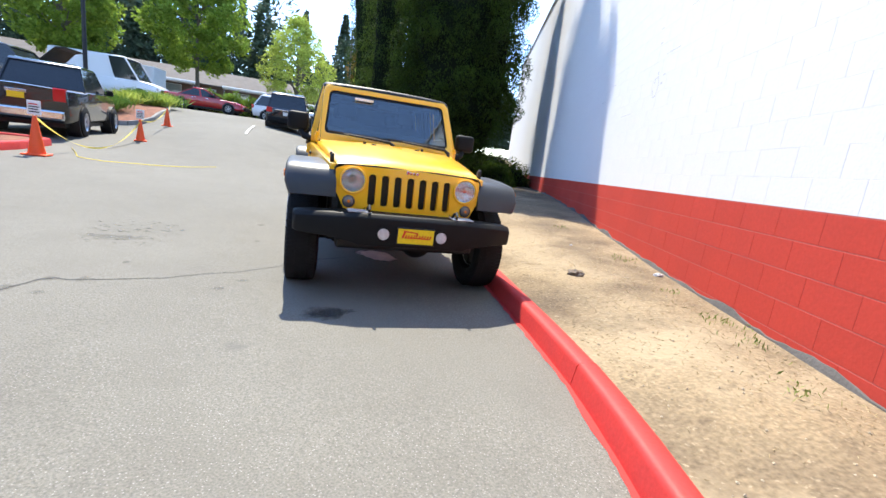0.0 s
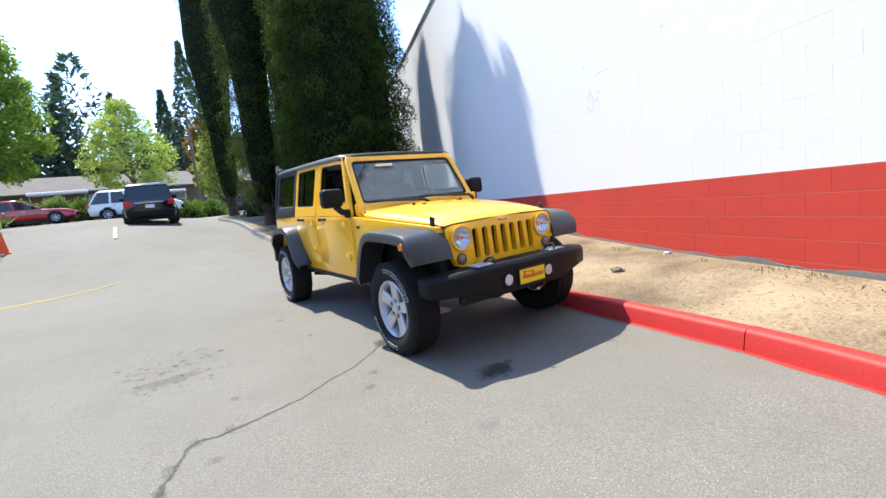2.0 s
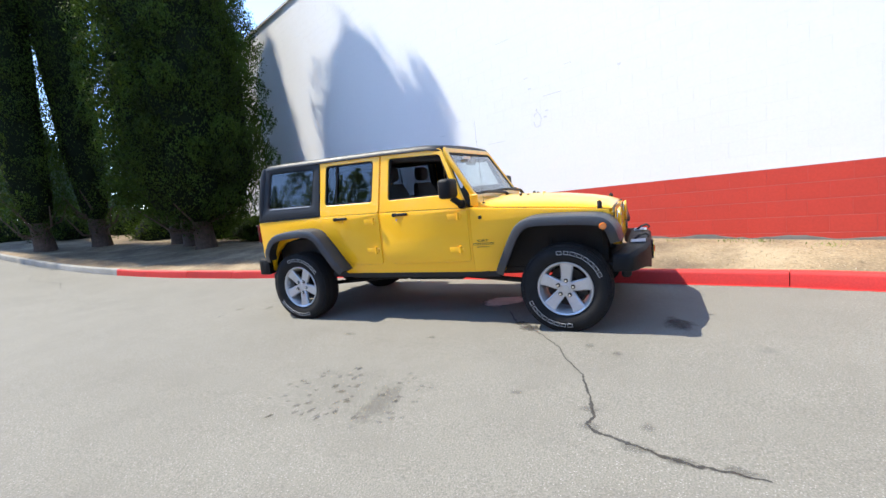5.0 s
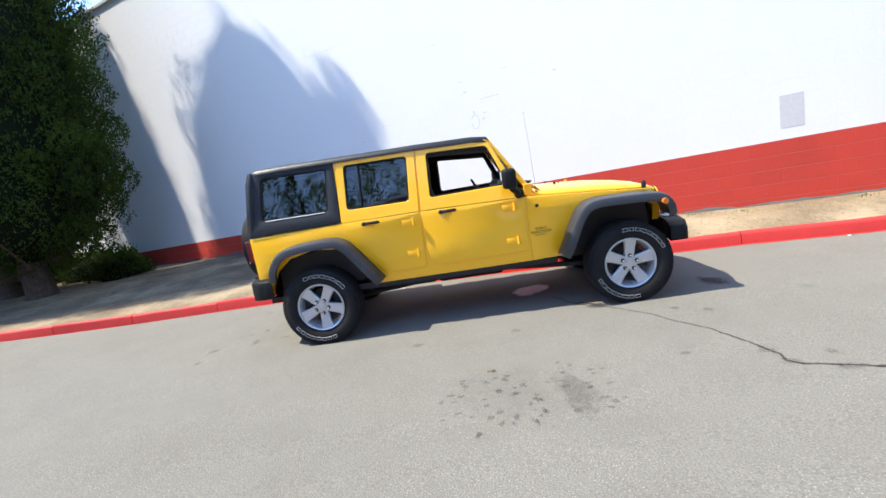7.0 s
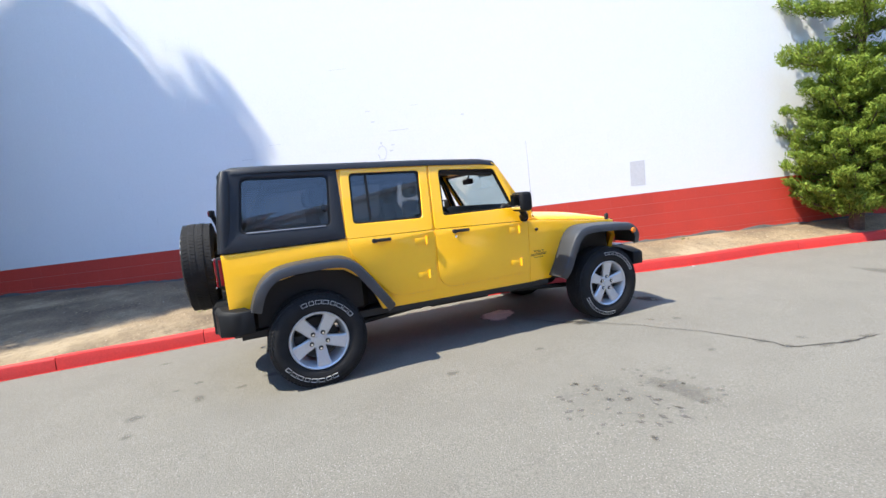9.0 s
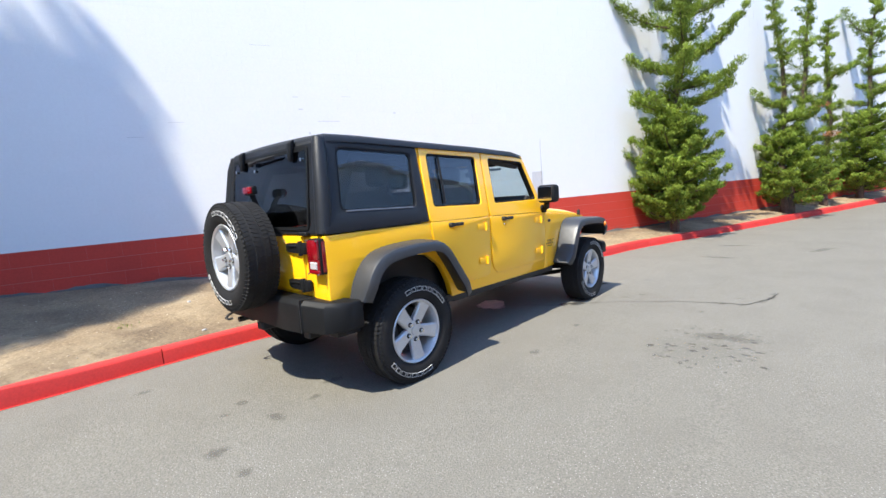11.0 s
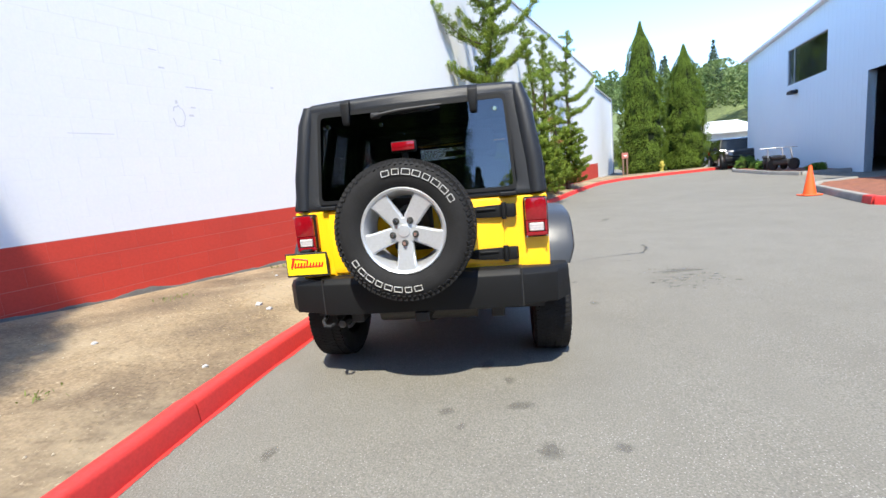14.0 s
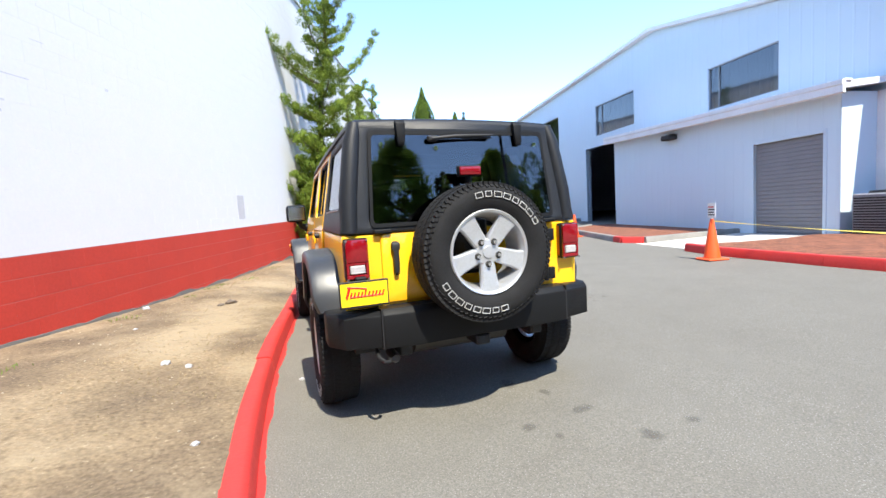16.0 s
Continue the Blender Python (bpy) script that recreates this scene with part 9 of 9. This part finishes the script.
CRACK = [(-0.35, -0.80), (-0.67, -0.96), (-0.80, -1.12), (-0.98, -1.25), (-1.26, -1.46), (-1.52, -1.58), (-1.75, -1.71), (-2.06, -1.80), (-2.27, -1.84), (-2.36, -1.81), (-2.42, -1.87), (-2.50, -2.03), (-2.55, -2.14), (-2.585, -2.32), (-2.61, -2.57)]
strip("crack_main", "dark tar-filled crack running from the front wheel", CRACK, [0.010, 0.013, 0.016, 0.007, 0.005, 0.006, 0.008, 0.010, 0.014, 0.012, 0.013, 0.011, 0.014, 0.012, 0.006], TAR)
for i, (x, y, a, b) in enumerate(((-0.86, -1.14, 0.15, 0.075), (-0.74, -1.02, 0.09, 0.05), (-2.38, -1.83, 0.09, 0.05), (-2.52, -2.06, 0.08, 0.05), (-2.57, -2.25, 0.09, 0.04), (-2.59, -2.46, 0.10, 0.04), (-2.2, -1.83, 0.08, 0.035))):
    blot("stain_crack", "dark oily smear along the crack", x, y, a, b, OIL if x > -1 else DAMP, 70.0 + i, lift=0.0034, turn=0.9 if x > -1 else 1.4)
strip("crack_far", "fine crack in the asphalt behind the car", [(-0.2, 8.4), (0.2, 9.3), (0.1, 10.4), (0.5, 11.2)], [0.006, 0.014, 0.010, 0.005], TAR)
blot("stain_pink", "pale pink stain under the car", -0.02, -0.62, 0.34, 0.16, stain_mat("pink_stain", (0.88, 0.62, 0.58), 1.0, reach=2.6, grain=7.0), 3.3, turn=2.2)
blot("stain_oil", "black oil stain in front of the car", -0.60, -2.33, 0.22, 0.11, OIL, 5.1, turn=0.2)
for i, (x, y, a, b) in enumerate(((-1.20, -1.69, 0.055, 0.035), (-1.34, -1.90, 0.05, 0.03), (-2.31, -2.11, 0.04, 0.04), (-2.09, -1.36, 0.035, 0.03), (-0.14, 2.455, 0.05, 0.04), (-0.54, 2.40, 0.08, 0.045), (-0.33, 1.87, 0.085, 0.05), (-0.48, 2.10, 0.05, 0.03), (-0.65, 2.82, 0.07, 0.05),
                                   (-0.97, 2.80, 0.05, 0.035), (-0.23, 2.61, 0.03, 0.025), (0.69, 2.82, 0.06, 0.04), (-1.28, 0.52, 0.07, 0.04), (-1.53, -5.2, 0.28, 0.10), (-1.52, -6.75, 0.35, 0.08), (-2.86, -6.3, 0.40, 0.07), (-1.24, -0.33, 0.05, 0.03))):
    blot("stain_spot", "dark oil spot on the asphalt", x, y, a * 1.2, b * 1.2, DAMP, 11.0 + i, turn=i * 0.7)
r = random.Random(21)
for i in range(64):
    a, q = r.uniform(0, 6.28), r.uniform(0, 1) ** 0.6
    x, y = -2.38 + 0.48 * q * math.cos(a), -0.30 + 0.58 * q * math.sin(a)
    blot("stain_drip", "small dark drip mark on the asphalt", x, y, r.uniform(0.015, 0.045), r.uniform(0.012, 0.028), DAMP, 30.0 + i, lift=0.0025 + 0.0002 * (i % 9), n=14, turn=a)
blot("stain_patch", "faint old oil patch on the asphalt", -2.40, -0.57, 0.36, 0.12, stain_mat("old_drip_patch", (0.070, 0.062, 0.054), 0.23, reach=1.3, grain=22.0), 8.8, lift=0.002, turn=0.25)
blot("stain_patch", "faint old oil patch on the asphalt", -2.30, -0.15, 0.40, 0.45, WASH, 9.4, lift=0.0022)

for a, b in (((-3.0, 13.1), (-3.02, 15.9)),):
    bm = bmesh.new()
    d = (Vector((*b, 0)) - Vector((*a, 0))).normalized()
    s = Vector((-d.y, d.x, 0)) * 0.05
    rings = []
    for i in range(9):
        c = Vector((*a, 0)) + (Vector((*b, 0)) - Vector((*a, 0))) * i / 8
        z = gz(c.x, c.y) + 0.006
        v = [bm.verts.new((c.x + s.x, c.y + s.y, z)), bm.verts.new((c.x - s.x, c.y - s.y, z))]
        if rings:
            bm.faces.new((rings[0], rings[1], v[1], v[0]))
        rings = v
    tagged(part("line_parking", bm, LINE_WHITE, None), "worn white parking line", "line", kind="structure")
# ---- litter, stones and leaves on the dirt ----


def stone(name, label, x, y, s, mat, seed, category, group="", flat=0.6):
    bm = bmesh.new()
    v = bmesh.ops.create_icosphere(bm, subdivisions=2, radius=s)["verts"]
    for q in v:
        q.co *= 1 + 0.5 * noise.noise(q.co * (1.4 / s) + Vector((seed, 0, 0)))
        q.co.z *= flat
    base = dirt_z(x, y) if x > kerb_x(y) else gz(x, y)
    ob = part(name, bm, mat, None, smooth=False)
    ob.matrix_basis = Matrix.Translation((x, y, base + s * flat * 0.35)) @ Matrix.Rotation(seed, 4, "Z")
    tagged(ob, label, category, group)


stone("stone", "dark weathered stone lying on the dirt", 1.73, -1.77, 0.07, surf("dark_stone", (0.14, 0.11, 0.085), rough=0.9, var=0.3, bump=0.6, bump_scale=40), 1.0, "stone", flat=0.5)
stone("stone", "dark weathered stone lying on the dirt", 1.84, -1.70, 0.045, bpy.data.materials["dark_stone"], 2.0, "stone", flat=0.5)
LITTER = surf("crumpled_white_litter", (0.40, 0.40, 0.41), rough=0.6, var=0.15, bump=0.3)
for i, (x, y, s) in enumerate(((2.68, -1.82, 0.045), (1.95, 0.75, 0.035), (1.78, 0.86, 0.03), (2.47, -0.55, 0.02), (2.6, 1.9, 0.022), (1.55, 2.1, 0.02), (0.36, -4.35, 0.02), (1.0, 1.0, 0.022))):
    stone("litter", "crumpled scrap of pale paper on the ground", x, y, s, LITTER, 3.0 + i, "litter", "paper scraps", flat=0.55)
PEBBLE = surf("pale_pebble", (0.40, 0.335, 0.24), rough=0.9, var=0.3, bump=0.3)
rp = np.random.default_rng(15)
vs, fs = [], []
oct_v = np.array([(1, 0, 0), (0, 1, 0), (-1, 0, 0), (0, -1, 0), (0, 0, 0.7), (0, 0, -0.7)], float)
oct_f = [(0, 1, 4), (1, 2, 4), (2, 3, 4), (3, 0, 4), (1, 0, 5), (2, 1, 5), (3, 2, 5), (0, 3, 5)]
for i in range(600):
    y = rp.uniform(-8, 9)
    x = kerb_x(y) + 0.2 + rp.uniform(0, 1) * (wall_x(y) - kerb_x(y) - 0.25)
    s = rp.uniform(0.003, 0.010) * (2.0 if i % 40 == 0 else 1.0)
    q = oct_v * s * rp.uniform(0.7, 1.3, (6, 3)) + np.array([x, y, dirt_z(x, y) + s * 0.3])
    n0 = len(vs)
    vs += [tuple(v) for v in q]
    fs += [tuple(n0 + k for k in f) for f in oct_f]
tagged(part_mesh("pebbles", raw_mesh("pebbles", vs, fs), PEBBLE, None), "pale pebbles scattered on the dirt", "pebble", kind="stuff")

# ---- marks on the wall, and its blocks, one by one ----


def wall_panel(name, label, s0, s1, z0, z1, mat, off=0.008, category="paint"):
    bm = bmesh.new()
    z0, z1 = 0.085 + 1.01 * z0, 0.085 + 1.01 * z1
    loft(bm, [[wall_pt(s, -0.002, z0 - 0.0271 * s), wall_pt(s, off, z0 - 0.0271 * s), wall_pt(s, off, z1 - 0.0271 * s), wall_pt(s, -0.002, z1 - 0.0271 * s)] for s in (s0 - 0.03, s1 - 0.03)])
    tagged(part(name, tidy(bm), mat, None), label, category, kind="structure")


wall_panel("wall_patch", "grey rectangular paint patch on the white wall", -4.73, -4.46, 1.12, 1.56, PATCH_GREY, off=0.0035)
SCUFF = surf("peeled_paint", (0.60, 0.60, 0.61), rough=0.9, var=0.15, scale=20, bump=0.2)
for i, (s0, s1, z0, z1) in enumerate(((-1.5, -1.45, 2.72, 2.75), (0.76, 1.18, 1.995, 2.003), (1.79, 1.99, 2.577, 2.584), (-0.49, -0.13, 2.588, 2.598), (0.09, 0.16, 2.77, 2.79), (0.15, 0.24, 2.965, 2.975), (-0.22, -0.16, 2.34, 2.36), (-0.18, -0.12, 2.24, 2.265), (0.0, 0.03, 2.38, 2.42), (0.5, 0.80, 3.722, 3.728), (-0.70, -0.55, 2.988, 2.994), (2.3, 2.5, 2.376, 2.383))):
    wall_panel("wall_scuff", "scraped mark in the white wall paint", s0, s1, z0, z1, SCUFF, off=0.0014)


def wall_ring(s, z, rs, rz):
    """A ragged ring scraped into the paint, open on one side."""
    bm, last = bmesh.new(), None
    for i in range(64):
        a = 0.5 + 5.6 * i / 63
        k = 1 + 0.28 * noise.noise((math.cos(a) * 2, math.sin(a) * 2, 4)) + 0.06 * noise.noise((i * 0.9, 0, 2))
        w = 0.006 + 0.008 * abs(noise.noise((i * 0.7, 3, 1)))
        v = [bm.verts.new(wall_pt(s + (rs * k + o) * math.cos(a), 0.0022, z + (rz * k + o) * math.sin(a))) for o in (-w, w)]
        if last:
            bm.faces.new((last[0], last[1], v[1], v[0]))
        last = v
    tagged(part("wall_ring", bm, SCUFF, None), "ragged ring scraped into the white wall paint", "paint", kind="structure")


wall_ring(-0.02, 2.34, 0.075, 0.125)


def block_mesh(w, h, c=0.0005):
    """One painted block: x along the wall, z up, front towards +y; edges chamfered."""
    d = 0.012
    o = [(0, 0), (w, 0), (w, h), (0, h)]
    i = [(c, c), (w - c, c), (w - c, h - c), (c, h - c)]
    verts = [(x, -d, z) for x, z in o] + [(x, -c, z) for x, z in o] + [(x, 0, z) for x, z in i]
    faces = [(11, 10, 9, 8)] + [(8 + k, 8 + (k + 1) % 4, 4 + (k + 1) % 4, 4 + k) for k in range(4)] + [(4 + k, 4 + (k + 1) % 4, (k + 1) % 4, k) for k in range(4)]
    return verts, faces


def build_blocks():
    root = bpy.data.objects["wall_block"]
    joints, bw, bh = {"white": 0.0018, "red": 0.008}, 0.40, 0.20
    base = {}
    for key, mat in (("white", WALL_WHITE), ("red", WALL_RED)):
        me = raw_mesh("block", *block_mesh(bw - 0.0022, bh - joints[key]))
        me.materials.append(mat)
        base[key] = me
    rest = {"white": ([], []), "red": ([], [])}
    r = random.Random(2)
    for k in range(-6, 33):
        key = "red" if k < 0 else "white"
        s = WALL_S0 + (0.0 if k % 2 else -0.2)
        while s < WALL_S1 - 0.05:
            a, b = max(s, WALL_S0), min(s + bw, WALL_S1)
            z = course_z(k, a)
            if z < wall_top(a) - 0.02 and b - a > 0.05 and z + bh > wall_base(WALL_P.y + WALL_D.y * a) - 0.15:
                top = min(z + bh, wall_top(a))
                near = -5.2 <= a < 3.2 and -5 <= k < 10 and b - a > bw - 0.001 and top - z > bh - 0.001
                proud = r.uniform(-0.0002, 0.0002)
                ax = Vector((WALL_D.x, WALL_D.y, -0.0271)).normalized()
                ay = WALL_N.normalized()
                az = ax.cross(ay)
                m = Matrix(((ax.x, ay.x, az.x, 0), (ax.y, ay.y, az.y, 0), (ax.z, ay.z, az.z, 0), (0, 0, 0, 1)))
                p = WALL_P + WALL_D * a + WALL_N * (0.0005 + proud)
                m.translation = (p.x, p.y, z)
                if near:
                    ob = new("block", base[key])
                    ob.parent = root
                    ob.matrix_basis = m
                else:
                    verts, faces = block_mesh(b - a - 0.0022, top - z - joints[key])
                    vs, fs = rest[key]
                    n = len(vs)
                    vs += [tuple(m @ Vector(v)) for v in verts]
                    fs += [tuple(n + i for i in f) for f in faces]
            s += bw
    for key, mat in (("white", WALL_WHITE), ("red", WALL_RED)):
        ob = part_mesh("far_blocks", raw_mesh("far_blocks", *rest[key]), mat, root)
        ob["kind"] = "stuff"


build_blocks()
